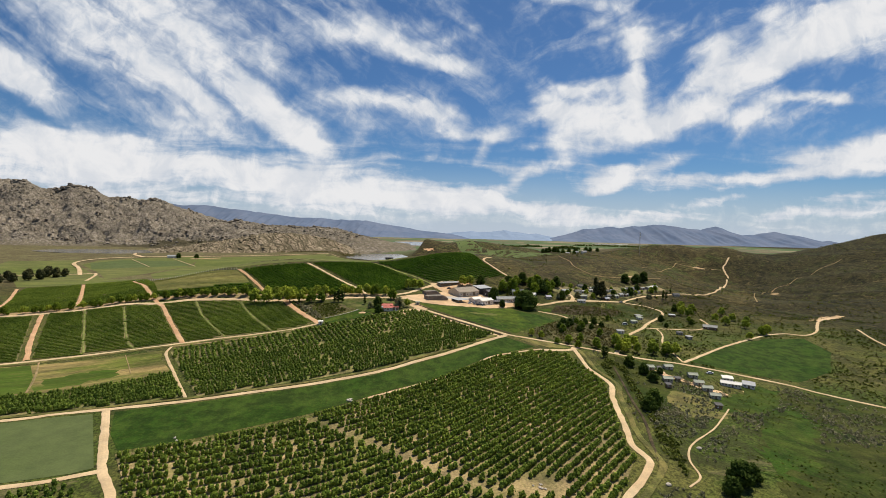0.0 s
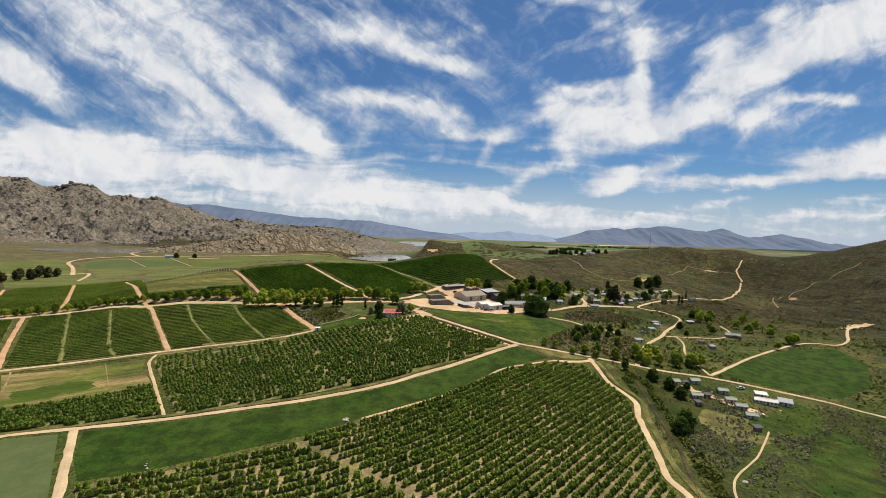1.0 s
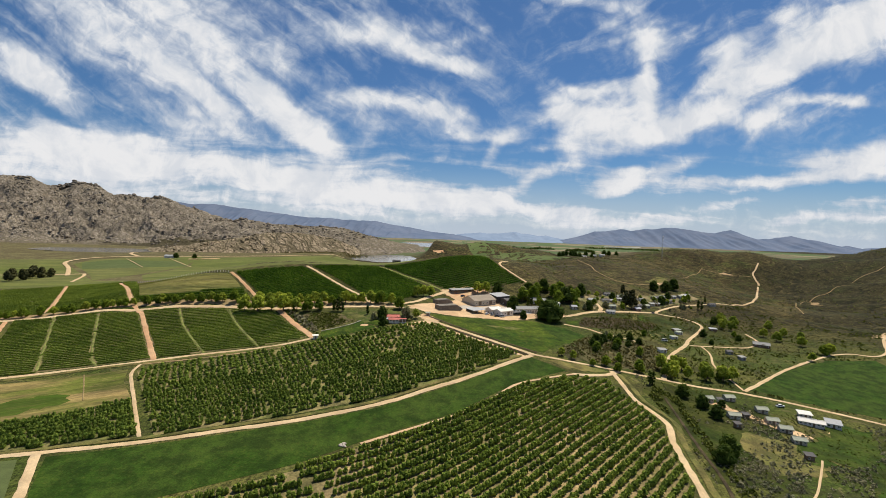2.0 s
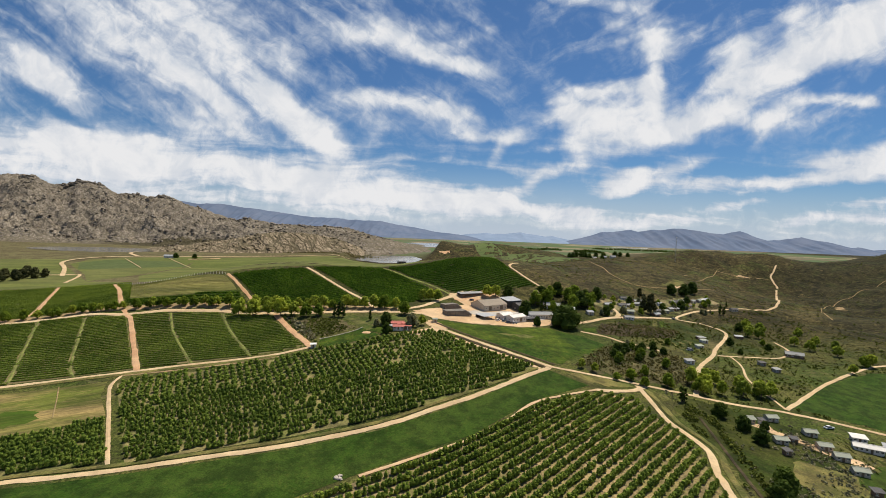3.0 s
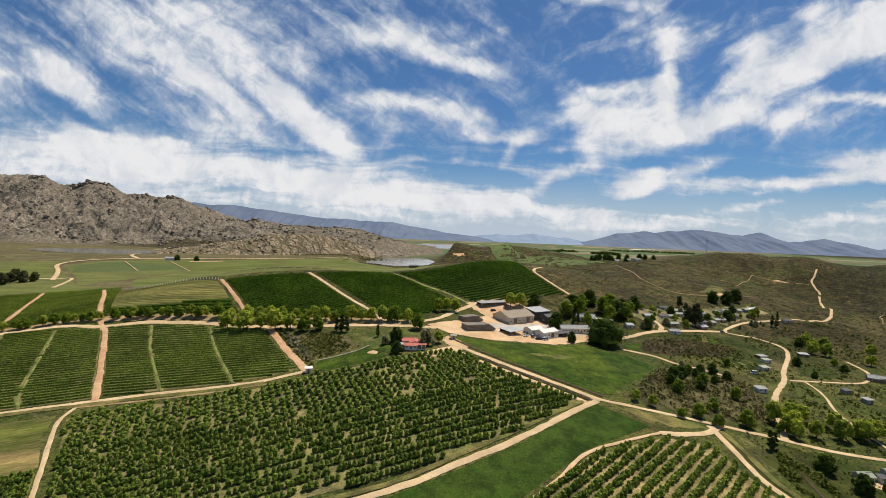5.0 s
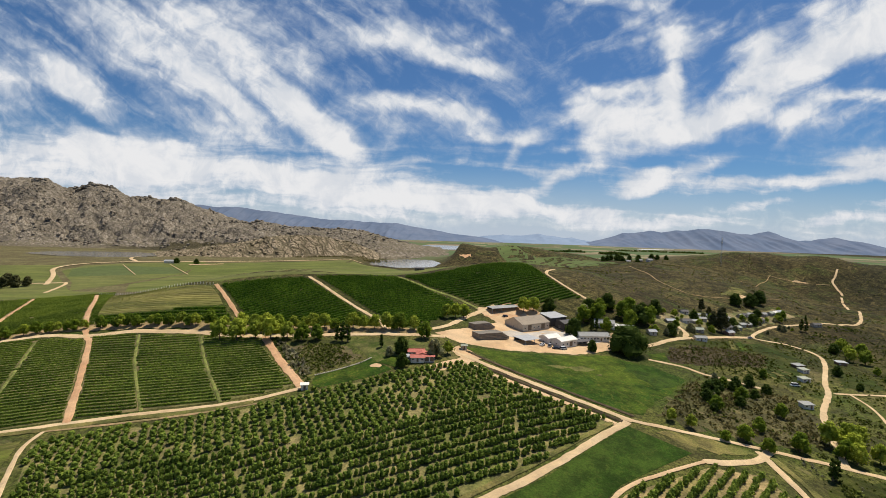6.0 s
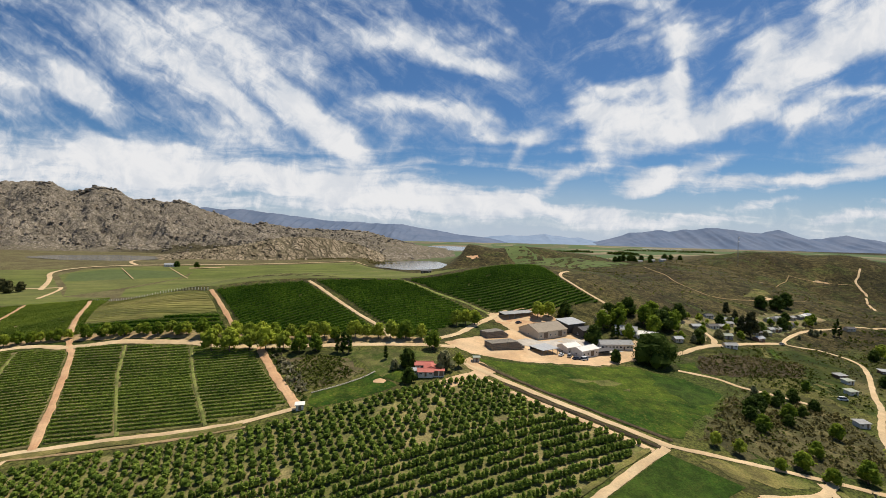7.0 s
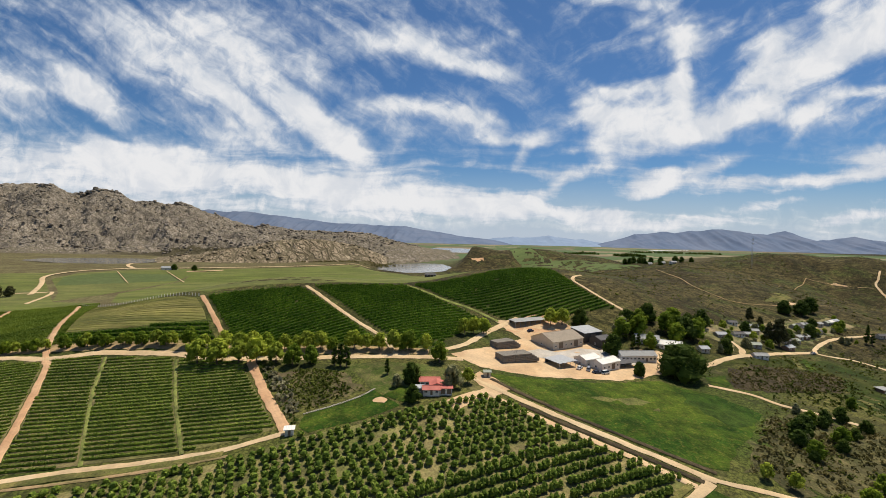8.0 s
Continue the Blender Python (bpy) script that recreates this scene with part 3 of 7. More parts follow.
def mesh_object(name, verts, faces, mat, parent=None, label=""):
    """One mesh object from arrays: verts n x 3, faces m x k."""
    verts, faces = np.ascontiguousarray(verts, dtype=np.float32), np.ascontiguousarray(faces, dtype=np.int32)
    me = bpy.data.meshes.new(name)
    me.vertices.add(len(verts))
    me.vertices.foreach_set("co", verts.ravel())
    me.loops.add(faces.size)
    me.loops.foreach_set("vertex_index", faces.ravel())
    me.polygons.add(len(faces))
    me.polygons.foreach_set("loop_start", np.arange(0, faces.size, faces.shape[1], dtype=np.int32))
    me.update(calc_edges=True)
    me.materials.append(mat)
    ob = new(name, me)
    if parent:
        ob.parent = parent
    if label:
        ob["label"] = label
    return ob


def part(name, bm, mat, parent=None, label="", smooth=False):
    me = bpy.data.meshes.new(name)
    bm.to_mesh(me)
    bm.free()
    me.materials.append(mat)
    if smooth:
        me.polygons.foreach_set("use_smooth", [True] * len(me.polygons))
    ob = new(name, me)
    if parent:
        ob.parent = parent
    if label:
        ob["label"] = label
    return ob


def grid_faces(rows, cols):
    k = np.arange(rows * cols).reshape(rows, cols)
    return np.stack([k[:-1, :-1], k[:-1, 1:], k[1:, 1:], k[1:, :-1]], -1).reshape(-1, 4)


def axis(lo, fine_lo, fine_hi, hi, step, growth):
    out = list(np.arange(fine_lo, fine_hi + step, step))
    d = step
    while out[-1] < hi:
        d *= growth
        out.append(out[-1] + d)
    d = step
    while out[0] > lo:
        d *= growth
        out.insert(0, out[0] - d)
    return np.array(out)


def smooth(ob):
    ob.data.polygons.foreach_set("use_smooth", [True] * len(ob.data.polygons))
    return ob


def make_ground():
    xs = axis(-4900, -360, 420, 4900, 5.0, 1.06)
    ys = axis(-1500, 80, 640, 4950, 5.0, 1.05)
    gx, gy = np.meshgrid(xs, ys)
    gz = height(gx, gy)
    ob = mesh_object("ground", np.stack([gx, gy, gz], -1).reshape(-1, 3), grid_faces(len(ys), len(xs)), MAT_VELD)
    tagged(smooth(ob), "brown and olive scrub land of a wide farming valley", "ground", kind="structure")


make_ground()


def inside(x, y, poly):
    x, y = np.asarray(x, float), np.asarray(y, float)
    hit = np.zeros(x.shape, bool)
    for (ax, ay), (bx, by) in zip(poly, poly[1:] + poly[:1]):
        if ay != by:
            hit ^= ((ay > y) != (by > y)) & (x < (bx - ax) * (y - ay) / (by - ay) + ax)
    return hit


def curve_points(points, step):
    """A smooth line through the points, at about even steps."""
    p = np.array(points, float)
    p = np.vstack([2 * p[0] - p[1], p, 2 * p[-1] - p[-2]])
    out = []
    for i in range(1, len(p) - 2):
        n = max(2, int(np.hypot(*(p[i + 1] - p[i])) / step))
        t = np.linspace(0, 1, n, endpoint=False)[:, None]
        a, b, c, d = p[i - 1], p[i], p[i + 1], p[i + 2]
        out.append(0.5 * (2 * b + (c - a) * t + (2 * a - 5 * b + 4 * c - d) * t**2 + (3 * b - a - 3 * c + d) * t**3))
    return np.vstack([*out, p[-2:-1]])


ROAD_COUNT, ROAD_LINES, ROAD_HALF = [0], [], []


def road(name, points, width, mat, label, category="road", lift=0.0):
    """A worn, slightly crowned strip with two wheel ruts, laid on the land."""
    c = curve_points(points, 1.6)
    ROAD_LINES.append(c)
    ROAD_HALF.append(width / 2)
    d = np.gradient(c, axis=0)
    d /= np.linalg.norm(d, axis=1)[:, None]
    side = np.stack([d[:, 1], -d[:, 0]], -1)
    ROAD_COUNT[0] += 1
    rng = np.random.default_rng(ROAD_COUNT[0])
    base = 0.12 + lift + 0.0025 * ROAD_COUNT[0]
    across = np.array([-1.0, -0.86, -0.5, -0.25, 0.0, 0.25, 0.5, 0.86, 1.0])
    up = np.array([0.0, 0.10, 0.06, 0.10, 0.14, 0.10, 0.06, 0.10, 0.0])
    wob = width / 2 * (1 + 0.18 * rng.standard_normal((len(c), 2)))
    k = np.ones(3) / 3
    wob = np.stack([np.convolve(np.pad(wob[:, i], 1, "edge"), k, "valid") for i in (0, 1)], -1)
    half = np.where(across[None, :] < 0, wob[:, :1], wob[:, 1:])
    xy = c[:, None, :] + side[:, None, :] * (across[None, :, None] * half[:, :, None])
    z = height(xy[..., 0], xy[..., 1]) + base + up[None, :] + 0.7 * ease((xy[..., 1] - 540) / 100)
    v = np.concatenate([xy, z[..., None]], -1).reshape(-1, 3)
    ob = mesh_object(name, v, grid_faces(len(c), len(across)), mat)
    return tagged(smooth(ob), label, category, kind="structure")


def field(name, poly, mat, label, lift=0.10, cell=8.0, ragged=0.0, category="field"):
    """A piece of land cover with its own outline, draped on the land."""
    rng = np.random.default_rng(int(abs(poly[0][0]) * 7 + abs(poly[0][1])))
    edge = []
    for (ax, ay), (bx, by) in zip(poly, poly[1:] + poly[:1]):
        n = max(1, int(math.hypot(bx - ax, by - ay) / (3.0 if ragged else 12.0)))
        for i in range(n):
            f = i / n
            edge.append((ax + (bx - ax) * f + ragged * rng.standard_normal(), ay + (by - ay) * f + ragged * rng.standard_normal()))
    bm = bmesh.new()
    face = bm.faces.new([bm.verts.new((x, y, 0)) for x, y in edge])
    bmesh.ops.triangulate(bm, faces=[face])
    p = np.array(edge)
    for ax, way in ((0, (1, 0, 0)), (1, (0, 1, 0))):
        for v in np.arange(p[:, ax].min() + cell / 2, p[:, ax].max(), cell):
            at = (v, 0, 0) if ax == 0 else (0, v, 0)
            bmesh.ops.bisect_plane(bm, geom=bm.verts[:] + bm.edges[:] + bm.faces[:], plane_co=at, plane_no=way)
    xy = np.array([v.co[:2] for v in bm.verts])
    for v, z in zip(bm.verts, height(xy[:, 0], xy[:, 1])):
        v.co.z = z + lift
    for f in bm.faces:
        if f.normal.z < 0:
            f.normal_flip()
    bm.normal_update()
    ob = part(name, bm, mat, smooth=True)
    return tagged(ob, label, category, kind="structure")


# ---- fields ----
ORCHARD_A = [(-74, 106), (-95, 133), (-101, 141), (-116, 158), (-103, 162), (-84, 170), (-54, 185), (-29, 203), (1, 223), (28, 253), (60, 272), (76, 272),
             (80, 255), (85, 235), (79, 206), (73, 180), (70, 168), (71, 161), (57, 139), (38, 112)]
STRIP = [(-141, 192), (-113, 199), (-89, 206), (-62, 214), (-33, 227), (-12, 242), (8, 258), (41, 291), (58, 279), (28, 257), (1, 227), (-29, 207), (-54, 189),
         (-84, 174), (-103, 165), (-117, 160.5), (-128, 172)]
PALE = [(-250, 158), (-182, 180), (-163, 187), (-149, 190), (-126, 161), (-117, 149.5), (-122, 146), (-136, 141), (-196, 121)]
BROWN = [(-300, 214), (-240, 243), (-168, 268), (-160, 254), (-144, 237), (-162, 224), (-194, 211), (-205, 207), (-260, 180)]
ORCHARD_C = [(-205, 205), (-162, 222), (-142, 234), (-120, 206), (-139, 200), (-165, 194), (-182, 188), (-240, 167), (-258, 178)]
ORCHARD_B = [(-162, 266), (-140, 274), (-115, 280), (-92, 289), (-78, 299), (-60, 307), (-46, 316), (-35, 324), (-17, 329), (-7, 320), (14, 303), (36, 293),
             (8, 265), (-15, 248), (-35, 235), (-63, 222), (-91, 213), (-113, 206)]
VINES_LEFT = [(-420, 280), (-306, 334), (-240.5, 252), (-300, 222)]
VINES_MID = [(-300, 340), (-262, 358), (-226.5, 357.5), (-165, 281), (-191, 273), (-222, 261), (-236, 256)]
VINES_RIGHT = [(-225, 360), (-208, 363), (-166, 362), (-129.5, 358), (-88, 304), (-99, 297), (-117, 291), (-140, 287), (-162, 282.5)]
PALE_VINES = [(-343, 497), (-270, 466), (-199, 429), (-180, 408), (-172, 398), (-209, 394), (-252, 393)]
STRIP_VINES = [(-252, 391), (-209, 392), (-170, 396), (-160, 385), (-152, 376), (-235, 375)]
BACK_WEST = [(-192, 429), (-136, 441), (-90, 398), (-66, 373), (-148, 374), (-153, 387)]
BACK_MID = [(-130, 445), (-76, 466), (-50, 446), (-19, 427), (-34, 398), (-44, 377), (-58, 374), (-68, 386)]
BACK_EAST = [(-70, 470), (-51, 486), (-28, 507), (-9, 527), (30, 545), (44, 491), (64, 463), (-8, 435), (-27, 443), (-48, 451)]
UPPER_WEST = [(-425, 455), (-385, 488), (-338, 513), (-246, 388), (-236, 372), (-260, 370), (-295, 354), (-330, 338), (-365, 368)]
field("orchard_field", ORCHARD_A, MAT_ORCHARD_SOIL, "bare sandy orchard ground with weeds between tree rows")
field("orchard_field", ORCHARD_B, MAT_ORCHARD_GRASS, "grassy orchard ground with dry straw between trees")
field("orchard_field", ORCHARD_C, MAT_ORCHARD_GRASS, "grassy orchard ground below a stubble field")
field("grass_field", STRIP, MAT_DARK_GRASS, "long mown dark green grass strip beside a sand road")
field("crop_field", PALE, MAT_PALE_GRASS, "smooth grey-green young crop field")
field("stubble_field", BROWN, MAT_STUBBLE, "green and brown striped stubble field")
field("crop_field", [(-298, 213), (-242, 241), (-228, 247), (-212, 231), (-199, 213), (-206, 208), (-260, 182)], MAT_GREEN_CROP, "green young crop beside striped stubble", lift=0.13)
field("crop_field", [(-206, 229), (-190, 240), (-176, 240), (-170, 233), (-180, 224), (-196, 213)], MAT_GREEN_CROP, "green strip in a stubble field", lift=0.13, ragged=1.5)
for poly in (VINES_LEFT, VINES_MID, VINES_RIGHT, UPPER_WEST):
    field("vineyard_field", poly, MAT_VINE_SOIL, "weedy brown vineyard ground under trellised rows")
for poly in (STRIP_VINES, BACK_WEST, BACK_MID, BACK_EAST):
    field("vineyard_field", poly, MAT_VINE_SHADE_GRASS, "grassy vineyard ground coloured dark for the shade between dense rows")
field("vineyard_field", PALE_VINES, MAT_PALE_FIELD, "pale olive vineyard ground with young vines")
field("grass_field", [(-360, 645), (-400, 735), (-330, 768), (-267, 802), (-205, 845), (-150, 790), (-60, 640), (-30, 545), (-60, 500), (-78, 476), (-135, 452), (-199, 440), (-336, 520), (-372, 570)],
      MAT_PASTURE, "wide pale olive pasture behind the vineyards", cell=12)
field("sports_field", [(-520, 660), (-501, 696), (-410, 693), (-362, 651), (-417, 631), (-477, 608)], MAT_PALE_GRASS, "mown pale green playing field", lift=0.12, cell=12)
field("grass_field", [(-440, 575), (-520, 645), (-530, 690), (-490, 724), (-400, 750), (-365, 640), (-385, 560), (-400, 530)], MAT_PASTURE, "olive pasture round a playing field", cell=12)
field("grass_field", [(-440, 462), (-500, 520), (-600, 590), (-640, 660), (-560, 690), (-535, 650), (-450, 575), (-398, 528), (-345, 520), (-388, 492)], MAT_PASTURE, "olive pasture west of the vineyards", cell=12, lift=0.08)
field("meadow", [(-19, 351), (1, 350), (31, 358), (57, 372), (66, 366), (78, 363), (88, 350), (72, 328), (60, 315), (50, 301), (33, 305), (8, 323)], MAT_MEADOW,
      "lush bright green meadow with worn yellow patches", ragged=0.4)
for worn in ([(20, 340), (25, 343), (29, 341), (26, 337), (22, 337)], [(30, 341), (38, 346), (43, 343), (38, 338), (32, 337)], [(41, 336), (44, 338), (45, 335)]):
    field("worn_patch", worn, MAT_DRY_GRASS, "worn yellow patch in a green meadow", lift=0.13, ragged=0.7, cell=4)
field("sandy_clearing", [(332, 408), (345, 418), (362, 424), (384, 436), (388, 430), (366, 416), (346, 408)], MAT_YARD, "sandy diggings on a scrub slope", ragged=1.4)
field("dry_ground", [(138, 366), (142, 376), (154, 392), (168, 396), (160, 384), (150, 368)], MAT_DRY_GRASS, "dry grass plot beside hamlet shacks", ragged=0.8)
field("rubble_ground", [(50, 290), (58, 293), (72, 289), (84, 285), (80, 283), (66, 281), (56, 284)], MAT_DRY_GRASS, "stony dry ground at a road junction", ragged=0.8)
field("lawn", [(-81, 305), (-82, 313), (-65, 326), (-62, 330), (-50, 319), (-60, 310), (-76, 302)], MAT_MEADOW, "bright green mown lawn by a farmhouse", ragged=0.2)
field("meadow", [(158, 289), (206, 325), (250, 349), (283, 350), (277, 318), (248, 284), (213, 266), (189, 274)], MAT_DARK_GRASS, "dark green fenced meadow beside a gravel road", ragged=0.4)
field("grass_slope", [(110, 140), (128, 175), (150, 215), (178, 246), (215, 245), (330, 165), (300, 120), (160, 100)], MAT_OLIVE_GRASS, "rough green grass slope with grey bushes", ragged=1.2)
field("grass_slope", [(86, 190), (95, 235), (92, 268), (104, 280), (130, 276), (145, 262), (138, 225), (112, 190)], MAT_OLIVE_GRASS, "rough green grass slope below cottages", ragged=1.2, lift=0.08)
field("dry_grass", [(112, 200), (112, 222), (122, 236), (138, 228), (142, 216), (133, 204)], MAT_DRY_GRASS, "dry yellow grass below the cottages", ragged=1.0, lift=0.14)
field("garden_ground", [(-112, 347), (-92, 349), (-79, 346), (-66, 331), (-80, 318), (-94, 322)], MAT_GARDEN, "rank dark garden ground with reeds", ragged=1.0)
field("lawn", [(-84, 354), (-50, 356), (-30, 350), (-30, 340), (-48, 322), (-62, 330), (-72, 344)], MAT_GARDEN_GRASS, "patchy garden grass round a farmhouse", ragged=0.6, lift=0.08)
field("farmyard", [(-36, 369), (-16, 388), (0, 412), (-15, 432), (16, 450), (34, 434), (52, 412), (72, 414), (88, 402), (78, 388), (64, 383), (37, 363), (1, 353), (-22, 356)],
      MAT_YARD, "bare sandy farmyard between sheds", ragged=0.5, category="yard")
field("red_yard", [(-8, 420), (-2, 436), (8, 446), (20, 448), (30, 437), (22, 428), (8, 424)], MAT_RED_SAND, "bare orange soil before a long shelter", ragged=0.5, lift=0.13, category="yard")
field("concrete_apron", [(-4, 384), (8, 398), (16, 396), (30, 408), (44, 408), (60, 395), (44, 386), (22, 388), (10, 380)], MAT_CONCRETE, "worn pale concrete apron before the packing shed", lift=0.15, category="yard")
field("dry_ground", [(-26, 346), (-20, 336), (-28, 330), (-36, 322), (-30, 318), (-16, 330), (-10, 338), (-22, 352)], MAT_YARD, "bare pale sand drive by a farmhouse", ragged=0.5, category="yard", lift=0.13)
field("dark_scrub", [(100, 398), (120, 412), (142, 417), (168, 420), (166, 408), (146, 391), (113, 379), (92, 376)], MAT_BURNT, "dark reedy marsh scrub below the hamlet", ragged=1.2)
field("scrub_ground", [(56, 302), (62, 314), (76, 330), (92, 350), (104, 352), (120, 352), (134, 344), (128, 318), (118, 300), (104, 292), (78, 296)], MAT_SCRUB_SOIL, "dark olive ground under dense scrub", ragged=2.0, lift=0.09)
field("meadow", [(84, 386), (96, 392), (90, 376), (82, 376)], MAT_MEADOW, "small bright green meadow by an oak", ragged=0.5, lift=0.13)
field("grass_slope", [(98, 405), (122, 421), (160, 440), (186, 452), (196, 440), (176, 420), (142, 419), (118, 413)], MAT_OLIVE_GRASS, "green grass bank below the hamlet", ragged=0.8)
field("vegetable_bed", [(148, 420), (156, 439), (160, 441), (153, 422)], MAT_DRY_GRASS, "pale tilled vegetable bed", lift=0.16)
field("vegetable_bed", [(155, 422), (163, 443), (168, 445), (161, 425)], MAT_MEADOW, "green planted vegetable bed", lift=0.16)
field("grass_slope", [(178, 372), (196, 400), (216, 432), (226, 424), (214, 400), (205, 378)], MAT_OLIVE_GRASS, "rough green grass among hamlet paths", ragged=1.0)
field("grass_slope", [(146, 352), (158, 376), (186, 410), (200, 430), (186, 440), (160, 408), (140, 372)], MAT_OLIVE_GRASS, "rough green grass beside the hamlet road", ragged=1.0)
field("green_hill", [(26, 962), (60, 948), (73, 923), (112, 886), (176, 867), (196, 800), (160, 769), (130, 790), (101, 822), (74, 848), (60, 700), (34, 690), (26, 760), (40, 872), (30, 903)], MAT_FAR_GREEN, "smooth green field on a far slope", cell=14)
for soil in ([(-40, 862), (-30, 870), (-21, 878), (-19, 868), (-29, 857)], [(4, 866), (14, 870), (22, 868), (12, 862)]):
    field("sandy_clearing", soil, MAT_RED_SAND, "reddish bare diggings below a brown hill", ragged=0.8)
field("shade_net", [(990, 2890), (1300, 3170), (1330, 3260), (980, 3000)], WALL_NET, "long pale shade nets on a far plain", lift=3.0, cell=90)
field("sandy_clearing", [(464, 846), (472, 848), (486, 842), (494, 838), (480, 838), (470, 841)], MAT_YARD, "bare sandy clearing on a hillside", ragged=1.0)
field("sandy_clearing", [(123, 261), (127, 265), (136, 258), (145, 249), (154, 238), (150, 234), (141, 243), (132, 253)], MAT_YARD, "bare trodden sand among cottages", ragged=0.7, lift=0.13)
field("sandy_clearing", [(165, 243), (176, 256), (186, 247), (176, 240)], MAT_YARD, "bare trodden sand by white buildings", ragged=0.7, lift=0.13)

field("grass_slope", [(133, 214), (166, 249), (186, 250), (173, 226), (154, 214)], MAT_ROUGH_GRASS, "bright green grass below white buildings", ragged=3.2, lift=0.15)
field("grass_slope", [(152, 206), (160, 213), (177, 222), (176, 208), (168, 196), (150, 180), (144, 168), (132, 154), (120, 150), (116, 160), (126, 172), (128, 184), (140, 192)], MAT_ROUGH_GRASS, "bright green grass between grey bushes", ragged=3.2, lift=0.15)
field("trodden_ground", [(118, 430), (135, 448), (165, 472), (200, 492), (230, 514), (268, 540), (262, 556), (215, 536), (172, 508), (138, 478), (110, 452)], MAT_HAMLET, "patchy trodden ground between hamlet houses", ragged=2.0, lift=0.07)
field("sandy_clearing", [(472, 640), (480, 650), (490, 682), (498, 684), (492, 662), (482, 640)], MAT_VERGE, "reddish bare diggings on a dark slope", ragged=2.0)
field("sandy_clearing", [(238, 585), (252, 593), (260, 589), (246, 581)], MAT_YARD, "small bare sandy cutting on a hillside", ragged=0.9)
field("dry_grass", [(226, 584), (262, 626), (275, 627), (250, 588)], MAT_DRY_GRASS, "yellow-green grass patch on a hillside", ragged=1.6)
# rank grass, its dark colour spread wider to paint the oak's shade
field("worn_patch", [(60, 350), (64, 361), (76, 362), (86, 350), (80, 338), (68, 332), (62, 340)], MAT_DARK_GRASS, "dark rank meadow patch, widened to paint in the oak's shade", lift=0.13, ragged=1.0, cell=4)

# ---- roads and tracks ----
road("sand_road", [(-290, 150), (-182, 183), (-165, 190), (-139, 196), (-113, 202), (-89, 209), (-62, 217), (-33, 230), (-12, 245), (8, 261), (42, 294)], 2.7, MAT_SAND, "pale sand farm road between fields")
road("sand_road", [(-147, 195), (-121, 159), (-114, 149), (-100, 134), (-80, 106)], 2.9, MAT_SAND, "pale sand track between crop field and grass")
road("sand_road", [(-200, 118), (-136, 138), (-127, 141), (-119, 145), (-113, 148)], 2.4, MAT_SAND, "narrow sand track below a crop field")
road("dirt_track", [(-330, 205), (-244, 247), (-222, 258), (-191, 270), (-165, 278), (-140, 284), (-117, 288), (-99, 293), (-83, 302)], 2.6, MAT_SAND, "sandy track along the foot of vineyards")
road("dirt_track", [(-166, 274), (-138, 279), (-115, 284), (-96, 290)], 1.4, MAT_VERGE, "narrow sandy wheel track above an orchard")
road("dirt_track", [(-166, 275), (-162, 262), (-142, 236), (-117, 204)], 1.5, MAT_SAND, "straight sandy track between stubble and orchard")
road("avenue_road", [(-430, 280), (-327, 330), (-294, 346), (-259, 363), (-230, 362), (-209, 367), (-190, 367), (-166, 366), (-142, 362), (-111, 361), (-82, 361), (-40, 363), (-30, 364)], 4.3, MAT_SAND, "wide pale gravel road under an avenue of trees")
road("red_track", [(-348, 503), (-300, 446), (-252, 386), (-229, 361), (-218, 350), (-162, 279)], 2.8, MAT_RED_SAND, "straight reddish dirt track between vineyards")
road("red_track", [(-303, 338), (-265, 288), (-237, 254)], 2.7, MAT_RED_SAND, "straight reddish dirt track between vineyards")
road("red_track", [(-430, 452), (-363, 370), (-345, 326)], 2.7, MAT_RED_SAND, "straight reddish dirt track between vineyards")
road("red_track", [(-390, 486), (-311, 383), (-295, 352)], 2.7, MAT_RED_SAND, "straight reddish dirt track between vineyards")
road("red_track", [(-197, 432), (-176, 408), (-157, 387), (-144, 371)], 2.4, MAT_RED_SAND, "straight reddish dirt track between vineyards")
road("dirt_track", [(-135, 445), (-109, 419), (-90, 401), (-71, 383), (-60, 364)], 2.2, MAT_SAND, "straight sandy track between back vineyards")
road("dirt_track", [(-74, 468), (-48, 448), (-27, 440), (-12, 431)], 2.6, MAT_GREEN_PATH, "straight grassy track between back vineyards")
road("dirt_track", [(-127, 361), (-104, 329), (-84, 303)], 3.6, MAT_RED_SAND, "reddish dirt track beside a bushy garden")
road("sand_road", [(44, 295), (25, 307), (8, 318), (-7, 329), (-23, 342), (-29, 350)], 2.8, MAT_SAND, "pale sand road between orchard and meadow")
road("sand_road", [(40, 296), (68, 292), (102, 287), (128, 282), (150, 281), (175, 274), (201, 262), (214, 251), (235, 235), (290, 195)], 2.2, MAT_SAND, "pale sand road leading past cottages")
road("sand_road", [(60, 275), (70, 277), (80, 281), (88, 288)], 2.6, MAT_SAND, "sandy turn at the head of an orchard")
road("sand_road", [(84, 287), (84, 270), (84, 254), (89, 234), (84, 218), (79, 194), (76, 179), (74, 171), (76, 161), (73, 155), (67, 147), (58, 137), (38, 110)], 2.6, MAT_SAND, "winding reddish sand track beside orchard rows")
road("sand_road", [(112, 286), (135, 327), (160, 358), (174, 379), (216, 439), (211, 463), (189, 467), (226, 505), (273, 525), (302, 534), (321, 540), (378, 610), (440, 702), (495, 782), (508, 800), (512, 814), (519, 832), (530, 842), (546, 860)], 2.6, MAT_SAND, "winding pale sand road through the hamlet")
